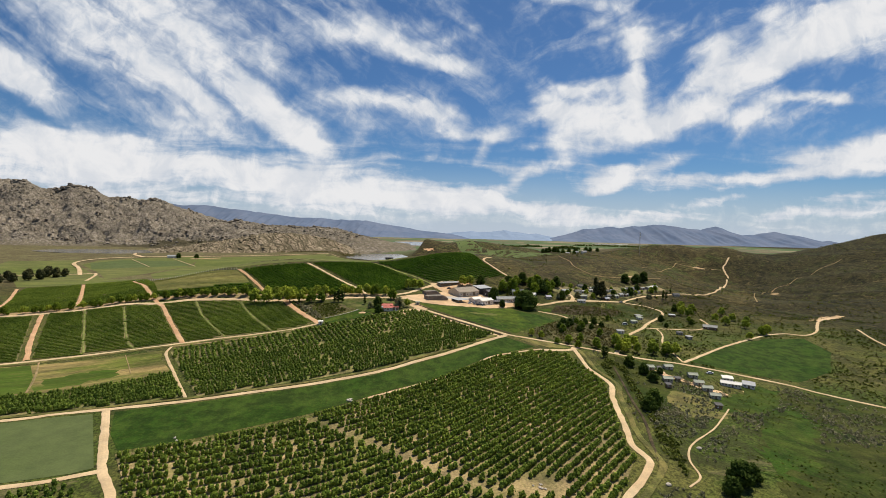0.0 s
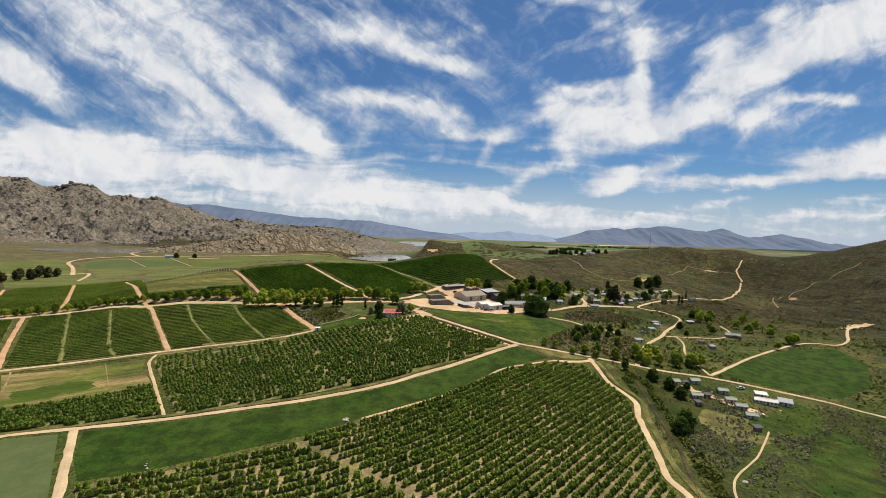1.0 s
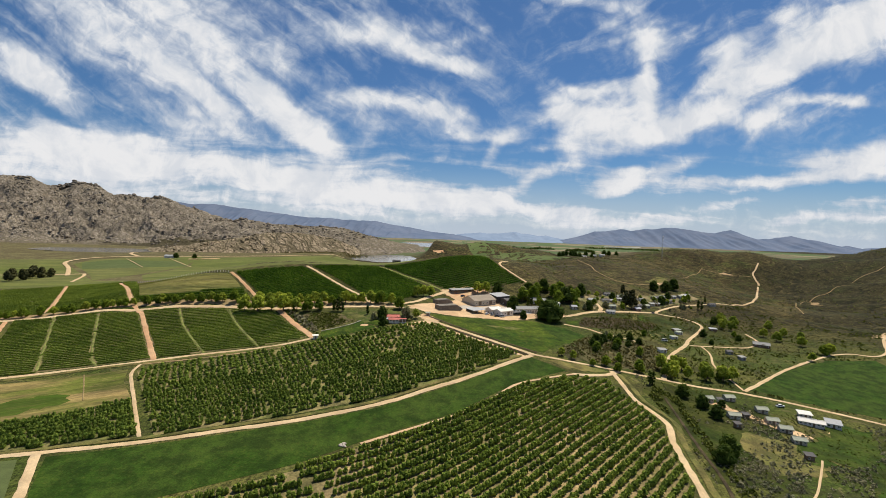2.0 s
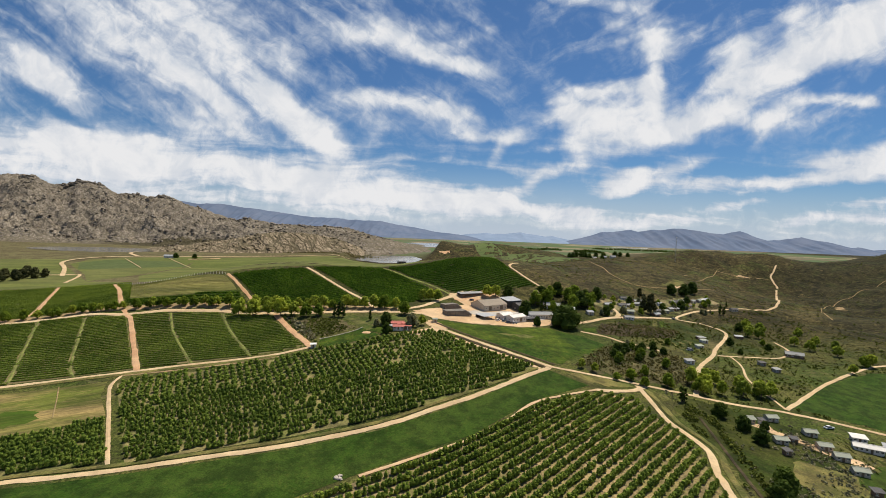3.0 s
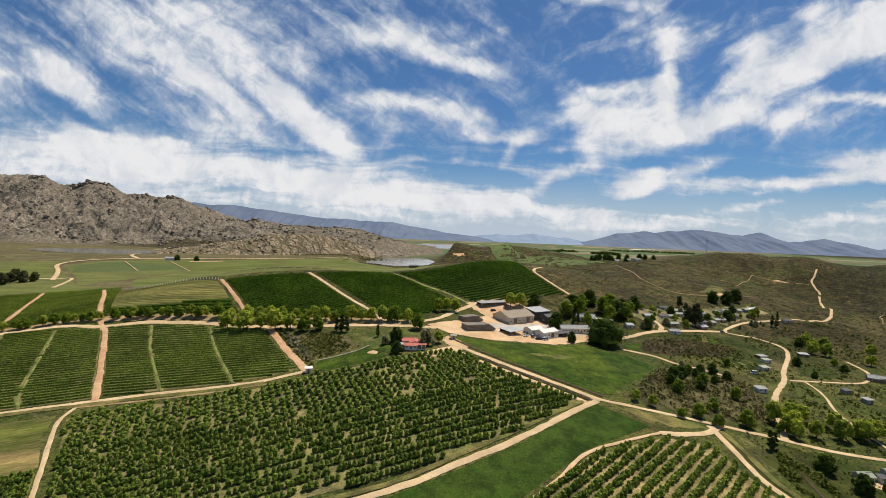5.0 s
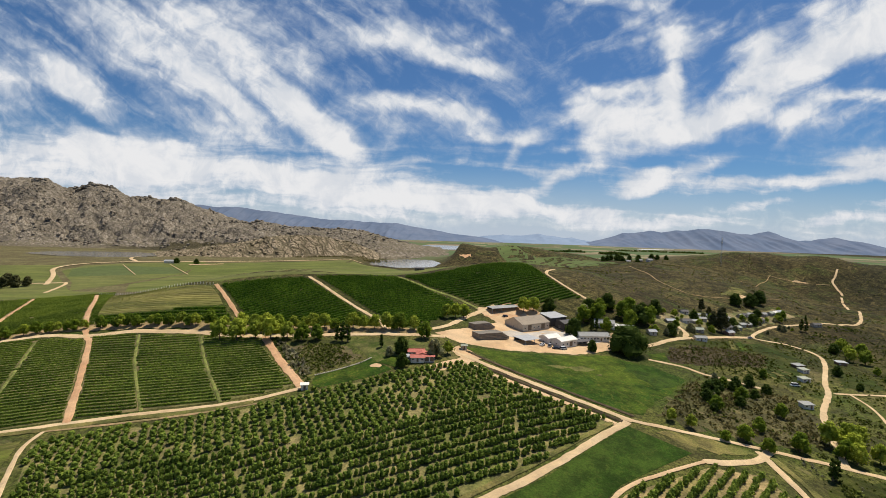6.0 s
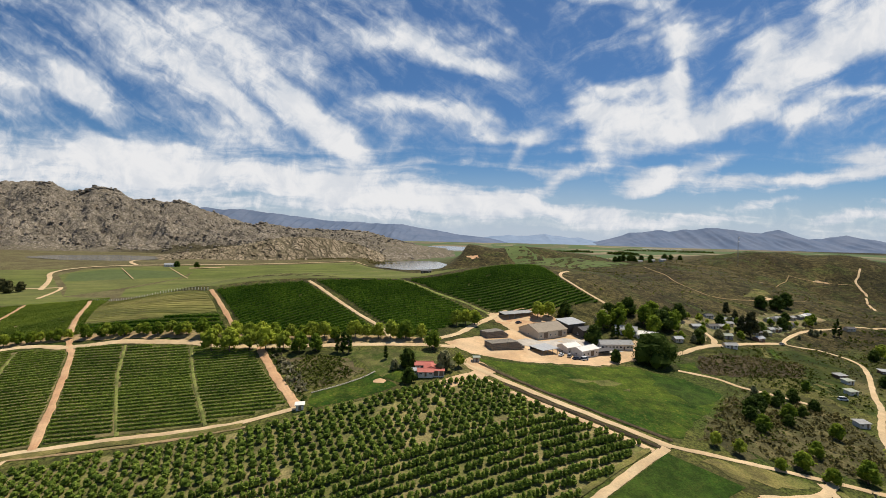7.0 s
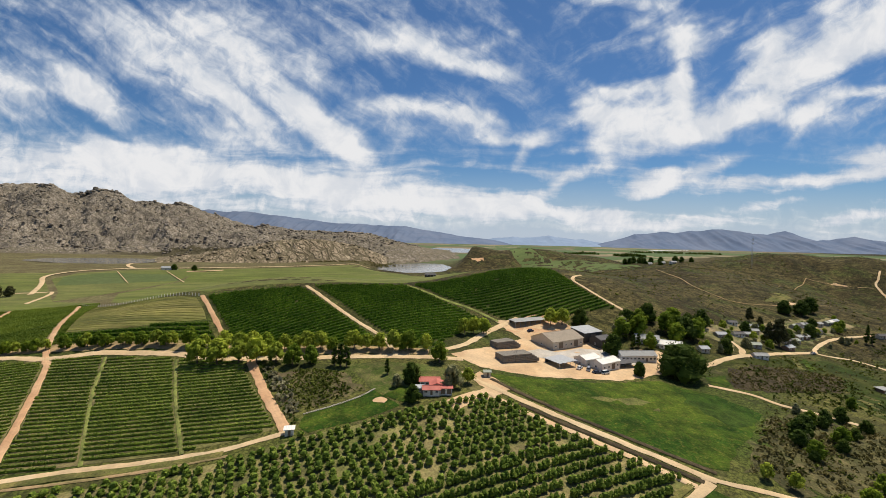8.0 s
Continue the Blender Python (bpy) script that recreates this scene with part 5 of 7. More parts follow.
def scatter(name, models, x, y, scale, mat, label, category, seed, sink=0.0, flat=1.0):
    """Many copies of leaf-clump models joined in one object."""
    rng = np.random.default_rng(seed)
    z = height(x, y) - sink
    turn, which = rng.uniform(0, 2 * math.pi, len(x)), rng.integers(0, len(models), len(x))
    out = []
    for k, v in enumerate(models):
        w = which == k
        c, s, sc = np.cos(turn[w])[:, None], np.sin(turn[w])[:, None], scale[w][:, None]
        px = (v[None, :, 0] * c - v[None, :, 1] * s) * sc + x[w][:, None]
        py = (v[None, :, 0] * s + v[None, :, 1] * c) * sc + y[w][:, None]
        pz = v[None, :, 2] * sc * flat + z[w][:, None]
        out.append(np.stack([px, py, pz], -1).reshape(-1, 3))
    v = np.vstack(out)
    return tagged(mesh_object(name, v, quads(len(v) // 4), mat), label, category, kind="stuff")


def lattice(poly, angle, row_gap, gap, seed, jitter=0.25, missing=0.05, square=False):
    """Places in straight rows inside a field."""
    rng = np.random.default_rng(seed)
    c, s = math.cos(radians(angle)), math.sin(radians(angle))
    p = np.array(poly, float)
    u, w = p[:, 0] * c + p[:, 1] * s, -p[:, 0] * s + p[:, 1] * c
    gu, gw = np.meshgrid(np.arange(u.min(), u.max(), gap), np.arange(w.min() + 1.0, w.max(), row_gap))
    gu = gu + rng.uniform(-jitter, jitter, gu.shape) * gap + rng.uniform(0, 0.0 if square else gap, (gu.shape[0], 1))
    gw = gw + rng.uniform(-0.06, 0.06, gw.shape) * row_gap
    x, y = (gu * c - gw * s).ravel(), (gu * s + gw * c).ravel()
    keep = inside(x, y, poly) & (rng.uniform(0, 1, x.shape) > missing)
    return x[keep], y[keep]


# orchards: the rows of the near one bend with the slope
def bent_rows(poly, gap, seed, missing):
    rng = np.random.default_rng(seed)
    p = np.array(poly, float)
    xs = np.arange(p[:, 0].min(), p[:, 0].max(), 0.5)
    slope = 0.40 + 0.68 * ease((xs + 80) / 120)
    line = np.concatenate([[0], np.cumsum(slope[:-1] * 0.5)])
    run = np.concatenate([[0], np.cumsum(np.sqrt(1 + slope[:-1] ** 2) * 0.5)])
    along = np.arange(0, run[-1], gap)
    out = []
    for start in np.arange(p[:, 1].min() - line[-1], p[:, 1].max(), 5.0):
        t = along + rng.uniform(0, gap) + rng.uniform(-0.3, 0.3, along.shape) * gap
        x = np.interp(t, run, xs)
        out.append(np.stack([x, np.interp(t, run, line) + start + rng.uniform(-0.25, 0.25, t.shape)], -1))
    q = np.vstack(out)
    bare = np.hypot((q[:, 0] - 33) / 9, (q[:, 1] - 143) / 4.5) < 1
    bare |= np.abs((q[:, 0] + 46) * 0.52 - (q[:, 1] - 178) * -0.85) < 1.6
    keep = inside(q[:, 0], q[:, 1], poly) & (rng.uniform(0, 1, len(q)) > missing) & ~bare
    return q[keep, 0], q[keep, 1]


def bush_shape(seed, tall, radius, leaves, leaf):
    """A fruit tree's crown reaching nearly to the ground: two dense masses, leaf clumps all round."""
    rng = np.random.default_rng(seed)
    out = []
    for k, (up, wide) in enumerate(((0.36, 1.0), (0.66, 0.72))):
        off = radius * 0.22
        c = (rng.uniform(-off, off), rng.uniform(-off, off), tall * up)
        r = (radius * wide * rng.uniform(0.85, 1.05), radius * wide * rng.uniform(0.85, 1.05), tall * 0.33)
        out.append(core_quads(rng, c, tuple(0.84 * v for v in r)))
        pts, d = lobe(rng, leaves // 2, c, r, 0.75)
        out.append(leaf_quads(rng, pts, d + np.array((0, 0, 0.4)), leaf, 0.6))
    v = np.vstack(out)
    v[:, 2] = np.maximum(v[:, 2], 0.12)
    return v


ORCHARD_SHAPES = [bush_shape(40 + i, 2.5, 1.0, 34, 0.58) for i in range(6)]
ROUND_SHAPES = [bush_shape(60 + i, 2.3, 1.22, 42, 0.6) for i in range(5)]
ax_, ay_ = bent_rows(ORCHARD_A, 1.4, 11, 0.05)
order = np.argsort(ay_ + 0.35 * np.abs(ax_ - 20))
single = np.zeros(len(ax_), bool)
single[order[:300]] = True
rng_a = np.random.default_rng(12)
scatter("orchard_trees", ORCHARD_SHAPES, ax_[~single], ay_[~single], rng_a.uniform(0.85, 1.18, int((~single).sum())), MAT_LEAF_ORCHARD,
        "dense rows of dark green fruit trees on sandy soil", "orchard", 13)


def orchard_tree(i):
    root = new("fruit_tree")
    bm = trunk_bmesh(2.6, 0.09, 3, 300 + i, 1.2)
    part("trunk", bm, MAT_BARK, root)
    v = ORCHARD_SHAPES[i]
    mesh_object("crown", v, quads(len(v) // 4), MAT_LEAF_ORCHARD, root)
    return tagged(root, "small dark green fruit tree in an orchard row", "fruit tree", "orchard fruit trees")


models = [orchard_tree(i) for i in range(6)]
rng_b = random.Random(3)
plant(models, [(x, y, 2.6 * rng_b.uniform(0.85, 1.18)) for x, y in zip(ax_[single], ay_[single])], 14, 2.6)

bx_, by_ = lattice(ORCHARD_B, 30, 3.8, 2.8, 21, 0.14, 0.05, True)
line_b = np.interp(bx_, [-170, -150, -50, 0, 20], [244, 247, 269, 300, 320])
open_part = by_ > line_b
b2x, b2y = lattice(ORCHARD_B, 30, 4.0, 1.5, 22, 0.25, 0.04)
close_part = b2y <= np.interp(b2x, [-170, -150, -50, 0, 20], [244, 247, 269, 300, 320])
rng_c = np.random.default_rng(23)
scatter("orchard_trees", ROUND_SHAPES, bx_[open_part], by_[open_part], rng_c.uniform(0.9, 1.28, int(open_part.sum())), MAT_LEAF_ORCHARD,
        "spaced round dark green fruit trees on dry grass", "orchard", 24)
scatter("orchard_trees", ORCHARD_SHAPES, b2x[close_part], b2y[close_part], rng_c.uniform(0.82, 1.15, int(close_part.sum())), MAT_LEAF_ORCHARD,
        "close rows of dark green fruit trees above a road", "orchard", 25)
cx_, cy_ = lattice(ORCHARD_C, 24, 3.6, 1.4, 31, 0.25, 0.04)
scatter("orchard_trees", ORCHARD_SHAPES, cx_, cy_, rng_c.uniform(0.85, 1.2, len(cx_)), MAT_LEAF_ORCHARD, "close rows of dark green fruit trees below stubble", "orchard", 26)
corner = [(-200, 112), (-136, 133), (-119, 141), (-110, 136), (-100, 112)]
ex_, ey_ = lattice(corner, 40, 4.2, 2.2, 33, 0.25, 0.05)
scatter("orchard_trees", ORCHARD_SHAPES, ex_, ey_, rng_c.uniform(0.78, 1.12, len(ex_)), MAT_LEAF_ORCHARD, "rows of dark green fruit trees beside a track", "orchard", 27)


def vines(poly, angle, row_gap, per_metre, leaf, tall, wide, mat, label, seed, gaps=-0.75):
    """Trellised rows: a lumpy hedge broken by gaps, with leaf clumps standing out of it."""
    rng = np.random.default_rng(seed)
    c, s = math.cos(radians(angle)), math.sin(radians(angle))
    p = np.array(poly, float)
    u, w = p[:, 0] * c + p[:, 1] * s, -p[:, 0] * s + p[:, 1] * c
    step = 0.9
    gu, gw = np.meshgrid(np.arange(u.min(), u.max(), step), np.arange(w.min() + 1.0, w.max(), row_gap))
    x, y = gu * c - gw * s, gu * s + gw * c
    keep = inside(x, y, poly)
    idx = np.argwhere(keep)
    for a, b in idx:
        if noise.fractal((x[a, b] * 0.13, y[a, b] * 0.13, seed), 0.8, 2.0, 3) < gaps:
            keep[a, b] = False
    for line, wide_road in zip(ROAD_LINES, ROAD_HALF):
        near = keep & (x > line[:, 0].min() - 3) & (x < line[:, 0].max() + 3) & (y > line[:, 1].min() - 3) & (y < line[:, 1].max() + 3)
        for a, b in np.argwhere(near):
            if np.min(np.hypot(line[:, 0] - x[a, b], line[:, 1] - y[a, b])) < wide_road + 0.2:
                keep[a, b] = False
    # hedge: two leaning sides and a top between neighbouring places in a row
    half = wide * rng.uniform(0.6, 1.15, x.shape)
    top = tall * rng.uniform(0.78, 1.08, x.shape)
    z = height(x, y)

    def corner(k, lift, scale):
        return np.stack([x - s * half * scale * k, y + c * half * scale * k, z + lift], -1)

    low_a, low_b, high_a, high_b = corner(-1, 0.2, 0.6), corner(1, 0.2, 0.6), corner(-1, top * 0.66, 0.45), corner(1, top * 0.66, 0.45)
    run = keep[:, :-1] & keep[:, 1:]
    sides = []
    for a, b in ((low_a, high_a), (high_a, high_b), (high_b, low_b)):
        sides.append(np.stack([a[:, :-1][run], a[:, 1:][run], b[:, 1:][run], b[:, :-1][run]], 1).reshape(-1, 3))
    px, py = x[:, :-1][run], y[:, :-1][run]
    n = max(1, round(per_metre * step))
    px, py = np.repeat(px, n), np.repeat(py, n)
    t, o = rng.uniform(0, step, len(px)), rng.normal(0, wide * 0.5, len(px))
    px, py = px + t * c - o * s, py + t * s + o * c
    up = tall * rng.uniform(0.3, 1.05, len(px)) ** 0.8
    pts = np.stack([px, py, height(px, py) + up], -1)
    out = rng.standard_normal((len(px), 3)) * (0.8, 0.8, 0.3) + np.array((0, 0, 0.7))
    v = np.vstack([*sides, leaf_quads(rng, pts, out, leaf)])
    return tagged(mesh_object("vine_rows", v, quads(len(v) // 4), mat), label, "vineyard", kind="stuff")


vines(VINES_LEFT, 24, 2.9, 10, 0.5, 1.2, 0.66, MAT_LEAF_VINE, "trellised rows of green vines between tracks", 51, -2.0)
vines(VINES_MID, 18, 2.9, 10, 0.5, 1.2, 0.66, MAT_LEAF_VINE, "trellised rows of green vines between red tracks", 52, -2.0)
vines(VINES_RIGHT, 8, 2.9, 10, 0.5, 1.2, 0.66, MAT_LEAF_VINE, "trellised rows of green vines below the avenue", 53, -2.0)
vines(PALE_VINES, -8, 3.0, 2, 0.4, 0.45, 0.25, MAT_LEAF_VINE_PALE, "sparse pale young vines on olive ground", 54, -2.0)
vines(STRIP_VINES, 0, 4.2, 12, 0.6, 1.9, 0.8, MAT_LEAF_VINE_DEEP, "dense green vine rows behind avenue trees", 55)
vines(BACK_WEST, 38, 3.2, 8, 0.6, 1.9, 0.75, MAT_LEAF_VINE_DEEP, "dense deep green vine rows on a rise", 56, -0.8)
vines(BACK_MID, 40, 3.2, 8, 0.6, 1.9, 0.75, MAT_LEAF_VINE_DEEP, "dense deep green vine rows on a rise", 57, -0.8)
vines(BACK_EAST, 34, 3.2, 8, 0.6, 1.9, 0.75, MAT_LEAF_VINE_DEEP, "dense deep green vine rows behind the farmyard", 58, -0.8)
vines(UPPER_WEST, 20, 3.2, 8, 0.6, 1.4, 0.6, MAT_LEAF_VINE, "green vine rows behind the avenue", 59)

# scrub: three kinds of bush over the open slopes
SHRUB_SHAPES = [crown_shape(80 + i, 0.85, 0.75, 3, 9, 0.8, 0.0) for i in range(8)]


def scrub(name, region, count, low, high, mat, label, seed, grain=0.02, cut=0.0, clear=()):
    rng = np.random.default_rng(seed)
    p = np.array(region, float)
    x, y = rng.uniform(p[:, 0].min(), p[:, 0].max(), count * 3), rng.uniform(p[:, 1].min(), p[:, 1].max(), count * 3)
    keep = inside(x, y, region)
    for poly in clear:
        keep &= ~inside(x, y, poly)
    x, y = x[keep], y[keep]
    dense = np.array([noise.fractal((a * grain, b * grain, seed), 0.8, 2.0, 3) for a, b in zip(x, y)])
    keep = dense + rng.uniform(-0.25, 0.25, len(x)) > cut
    for c in ROAD_LINES:
        near = (x > c[:, 0].min() - 4) & (x < c[:, 0].max() + 4) & (y > c[:, 1].min() - 4) & (y < c[:, 1].max() + 4)
        w = np.nonzero(near & keep)[0]
        if len(w):
            d = np.min(np.hypot(x[w, None] - c[None, :, 0], y[w, None] - c[None, :, 1]), 1)
            keep[w[d < 2.6]] = False
    x, y = x[keep][:count], y[keep][:count]
    size = low + (high - low) * rng.uniform(0, 1, len(x)) ** 2
    return scatter(name, SHRUB_SHAPES, x, y, size, mat, label, "shrub", seed + 1, 0.1)


GRASSY = [[(133, 214), (166, 251), (188, 252), (173, 226), (154, 214)], [(154, 210), (177, 224), (168, 196), (136, 158), (122, 157), (118, 167), (131, 185)]]
MEADOWS = [[(26, 962), (60, 948), (112, 886), (176, 867), (196, 800), (160, 769), (101, 822), (60, 700), (34, 690), (26, 760), (30, 903)],
           [(158, 289), (206, 325), (250, 349), (283, 350), (277, 318), (248, 284), (213, 266), (189, 274)],
           [(-19, 351), (57, 374), (88, 350), (50, 299), (8, 321)], [(-36, 369), (-15, 432), (16, 450), (88, 402), (1, 353)]]
HILL = [(66, 470), (70, 700), (130, 960), (560, 1000), (900, 1050), (1150, 700), (760, 470), (420, 380), (345, 430), (300, 530), (180, 500), (120, 462)]
VALLEY = [(50, 300), (90, 350), (120, 430), (200, 470), (300, 530), (345, 430), (420, 380), (330, 270), (240, 240), (200, 268), (100, 292)]
FRONT = [(60, 135), (90, 235), (96, 285), (130, 278), (160, 262), (200, 255), (330, 165), (280, 90), (90, 90)]
wood = np.random.default_rng(95)
wood_x = np.concatenate([wood.uniform(430, 500, 260), wood.uniform(700, 1100, 160), wood.uniform(150, 420, 120)])
wood_y = np.concatenate([wood.uniform(1650, 1760, 260), wood.uniform(2350, 2450, 160), wood.uniform(1900, 1950, 120)])
scatter("far_woods", SHRUB_SHAPES, wood_x, wood_y, wood.uniform(6, 11, len(wood_x)), MAT_LEAF_DARK, "dark belts of trees on the far plain", "trees", 96, 1.0)
scrub("dark_scrub_bushes", HILL, 7500, 0.5, 1.8, MAT_SHRUB_DARK, "low dark brown bushes on the hillside", 71, 0.012, -0.1, MEADOWS)
scrub("green_scrub_bushes", HILL, 4500, 0.5, 2.0, MAT_SHRUB_GREEN, "scattered green bushes on the hillside", 73, 0.02, 0.12, MEADOWS)
scrub("grey_scrub_bushes", [(100, 398), (120, 412), (142, 417), (168, 420), (166, 408), (146, 391), (113, 379), (92, 376)], 900, 0.4, 1.3, MAT_SHRUB_DARK, "grey-brown reeds in a dark marsh", 76, 0.05, -0.3)
scrub("dark_scrub_bushes", VALLEY, 4500, 0.4, 1.2, MAT_SHRUB_DARK, "low dark bushes between hamlet paths", 75, 0.025, 0.0, MEADOWS)
scrub("green_scrub_bushes", VALLEY, 6500, 0.4, 1.8, MAT_SHRUB_GREEN, "low green bushes between hamlet paths", 77, 0.03, 0.0, MEADOWS)
scrub("dark_scrub_bushes", [(56, 302), (76, 330), (92, 350), (120, 352), (134, 344), (118, 300), (104, 292)], 1000, 0.5, 1.9, MAT_SHRUB_DARK, "dense dark bushes beside a green meadow", 78, 0.05, -0.2)
scrub("grey_scrub_bushes", FRONT, 8500, 0.7, 1.6, MAT_SHRUB_GREY, "grey-green scrub bushes on a grass slope", 79, 0.022, 0.12, GRASSY)
scrub("green_scrub_bushes", FRONT, 5500, 0.3, 0.9, MAT_SHRUB_GREEN, "low green bushes on a grass slope", 81, 0.03, 0.0)
scrub("green_scrub_bushes", [(84, 150), (86, 190), (92, 232), (94, 262), (102, 276), (108, 262), (102, 232), (97, 200), (92, 165)], 900, 0.7, 2.0, MAT_SHRUB_GREEN, "rank green bushes along a stream bed", 83, 0.05, -0.3)
scrub("green_scrub_bushes", [(-112, 347), (-92, 349), (-79, 346), (-66, 331), (-82, 315), (-94, 324)], 900, 0.5, 1.5, MAT_SHRUB_GREEN, "green reeds and bushes in a wet garden", 85, 0.05, -0.1)
scrub("grey_scrub_bushes", [(-86, 316), (-84, 304), (-100, 326), (-118, 350), (-112, 352), (-94, 330)], 160, 1.2, 3.0, MAT_SHRUB_GREY, "tall grey bushes along a track", 87, 0.05, -0.5)
scrub("dark_scrub_bushes", [(-84, 306), (-104, 332), (-123, 358), (-120, 359), (-101, 333), (-81, 307)], 150, 1.2, 2.2, MAT_LEAF_DARK, "dark clipped hedge along a reddish track", 88, 0.05, -1.0)
field("lawn", [(-58, 326), (-52, 334), (-44, 330), (-48, 321)], MAT_MEADOW, "small bright lawn beside a farmhouse", ragged=0.4, lift=0.14, cell=4)
field("sandy_patch", [(-61, 322.4), (-60, 324), (-58, 324.6), (-56, 324), (-55.2, 322.6), (-56, 321.2), (-58, 320.6), (-60.2, 321)], MAT_YARD, "small bare sandy patch beside a lawn", ragged=0.25, lift=0.16, cell=4)
scrub("dark_scrub_bushes", [(-560, 880), (-200, 880), (-160, 960), (-420, 1010), (-640, 980)], 2500, 1.2, 3.5, MAT_SHRUB_DARK, "dark bushes at the foot of a mountain", 89, 0.012, 0.0)
scrub("dark_scrub_bushes", [(92, 376), (100, 398), (142, 417), (168, 420), (166, 408), (146, 391), (113, 379)], 900, 0.3, 0.9, MAT_SHRUB_DARK, "dark marsh reeds below the hamlet", 91, 0.05, -0.4)

# trees of the avenue, the yard and the hamlet
LIME = [tree_model("avenue_tree", 101 + i, 9.0, 4.0, 10, 760, 0.9, MAT_LEAF_LIME, "spring-green broadleaf tree beside the gravel avenue", "avenue trees", 0.27) for i in range(4)]
avenue = curve_points([(-420, 286), (-327, 335), (-294, 352), (-259, 369), (-235, 372), (-209, 374), (-190, 374), (-166, 373), (-142, 369), (-111, 368), (-82, 368), (-46, 370)], 1.0)
spots, gap_rng = [], random.Random(7)
at = 0.0
while at < len(avenue) - 1:
    x, y = avenue[int(at)]
    if min(abs(x + 237), abs(x + 345), abs(x + 297), abs(x + 150)) > 3.5:
        spots.append((x + gap_rng.uniform(-0.8, 0.8), y + gap_rng.uniform(-0.8, 0.8), gap_rng.uniform(5.4, 7.8) if x < -175 else gap_rng.uniform(6.4, 9.6)))
    at += gap_rng.uniform(4.4, 7.0) if x < -175 else gap_rng.uniform(5.6, 8.6)
GREEN = [tree_model("broadleaf_tree", 121 + i, 9.0, 4.2, 10, 760, 0.9, MAT_LEAF_GREEN, "leafy green tree with a rounded crown", "", 0.15) for i in range(4)]
plant(LIME, [s for i, s in enumerate(spots) if i % 5 and s[0] > -175] + [s for i, s in enumerate(spots) if i % 3 == 0 and s[0] <= -175], 31, 9.0)
plant(GREEN, [s for i, s in enumerate(spots) if not i % 5 and s[0] > -175] + [s for i, s in enumerate(spots) if i % 3 and s[0] <= -175], 32, 9.0)
plant(LIME, [(-150, 357, 11), (-140, 356, 12), (-131, 358, 10), (-122, 357, 12), (-113, 357, 9), (-31, 399, 9), (-26, 403, 9), (-21, 406, 9), (19, 436, 10), (26, 438, 10), (-27, 339, 6),
             (118, 289, 7.5), (128, 292, 7), (139, 293, 8.5), (156, 298, 8), (122, 296, 8), (117, 300, 9), (125, 302, 9), (241, 449, 8), (251, 451, 9), (269, 415, 7), (273, 402, 7),
             (273, 438, 8), (239, 347, 6), (252, 413, 7), (60, 300, 5), (66, 297, 5), (232, 437, 9), (238, 432, 9), (252, 398, 8), (260, 384, 7.5), (262, 361, 8.5), (245, 461, 9), (142, 301, 8), (149, 296, 8.5), (131, 305, 7.5)], 33, 9.0)
plant(GREEN, [(-104, 354, 9), (-96, 355, 8), (-40, 358, 9), (57, 426, 12), (67, 430, 12), (69, 415, 9), (94, 449, 12), (102, 438, 11), (108, 446, 10), 
              (72, 444, 10), (86, 440, 12), (88, 428, 11), (258, 361, 7), (150, 296, 7), (75, 291, 4), (88, 288, 5), (104, 347, 5), (137, 371, 5), (225, 408, 5),
              (246, 529, 6), (251, 531, 7), (122, 440, 6), (83, 293.5, 6), (101, 292, 7), (116, 291.5, 7), (94, 303, 5.5), (86, 318, 6), (113, 320, 6), (103, 331, 6.5)], 34, 9.0)
DARK = [tree_model("dark_tree", 141 + i, 9.0, 4.4, 14, 1300, 0.84, MAT_LEAF_DARK, "dense dark green tree with a broad crown", "", 0.05) for i in range(3)]
plant(DARK, [(86, 326, 5.5), (93, 333, 5), (100, 326, 4.5), (107, 345, 4.5), (113, 338, 4.2), (84, 316, 3.5), (46, 403, 11), (37, 440, 10), (50, 375, 6.5), (101, 211, 8.5), (96, 205, 7), (112, 266, 6.5), (116, 256, 6.5), (117, 246, 6), (100, 147, 8.5), (94, 142, 6), (106, 150, 6), (127, 259, 4),
             (-49, 337, 8), (-46, 322, 6), (90, 333, 7), (97, 340, 6), (112, 351, 5), (120, 354, 6), (123, 346, 5), (239, 556, 12), (253, 567, 13), (225, 555, 11), (194, 397, 6), (236, 455, 7),
             (187, 373, 4), (220, 394, 5), (211, 505, 9), (95, 435, 13), (116, 460, 11), (80, 452, 11), (64, 440, 11), (104, 452, 9), (113, 425, 8), (-432, 732, 8), (-398, 724, 8), (150, 474, 8), (186, 488, 7), (228, 528, 7)], 35, 9.0)
OAK = [tree_model("oak_tree", 161, 15.0, 9.6, 26, 7000, 0.8, MAT_LEAF_DARK, "huge dark green oak beside the farmyard meadow", "", 0.06, limbs=7)]
plant(OAK, [(71, 381, 15)], 36, 15.0)
plant(DARK, [(192, 840, 9), (198, 843, 10), (205, 838, 9), (210, 846, 10), (187, 846, 8), (216, 850, 9), (258, 968, 11), (262, 985, 12), (276, 990, 11), (274, 942, 9), (300, 948, 10), (306, 938, 9), (286, 972, 10), (318, 930, 8)], 45, 9.0)
GUM = [tree_model("gum_tree", 171 + i, 18.0, 4.6, 12, 900, 1.0, MAT_LEAF_GUM, "tall dark gum tree with ragged crown", "", 0.12) for i in range(2)]
plant(GUM, [(164, 462, 19), (159, 464, 14), (175, 514, 11), (172, 496, 10)], 37, 18.0)
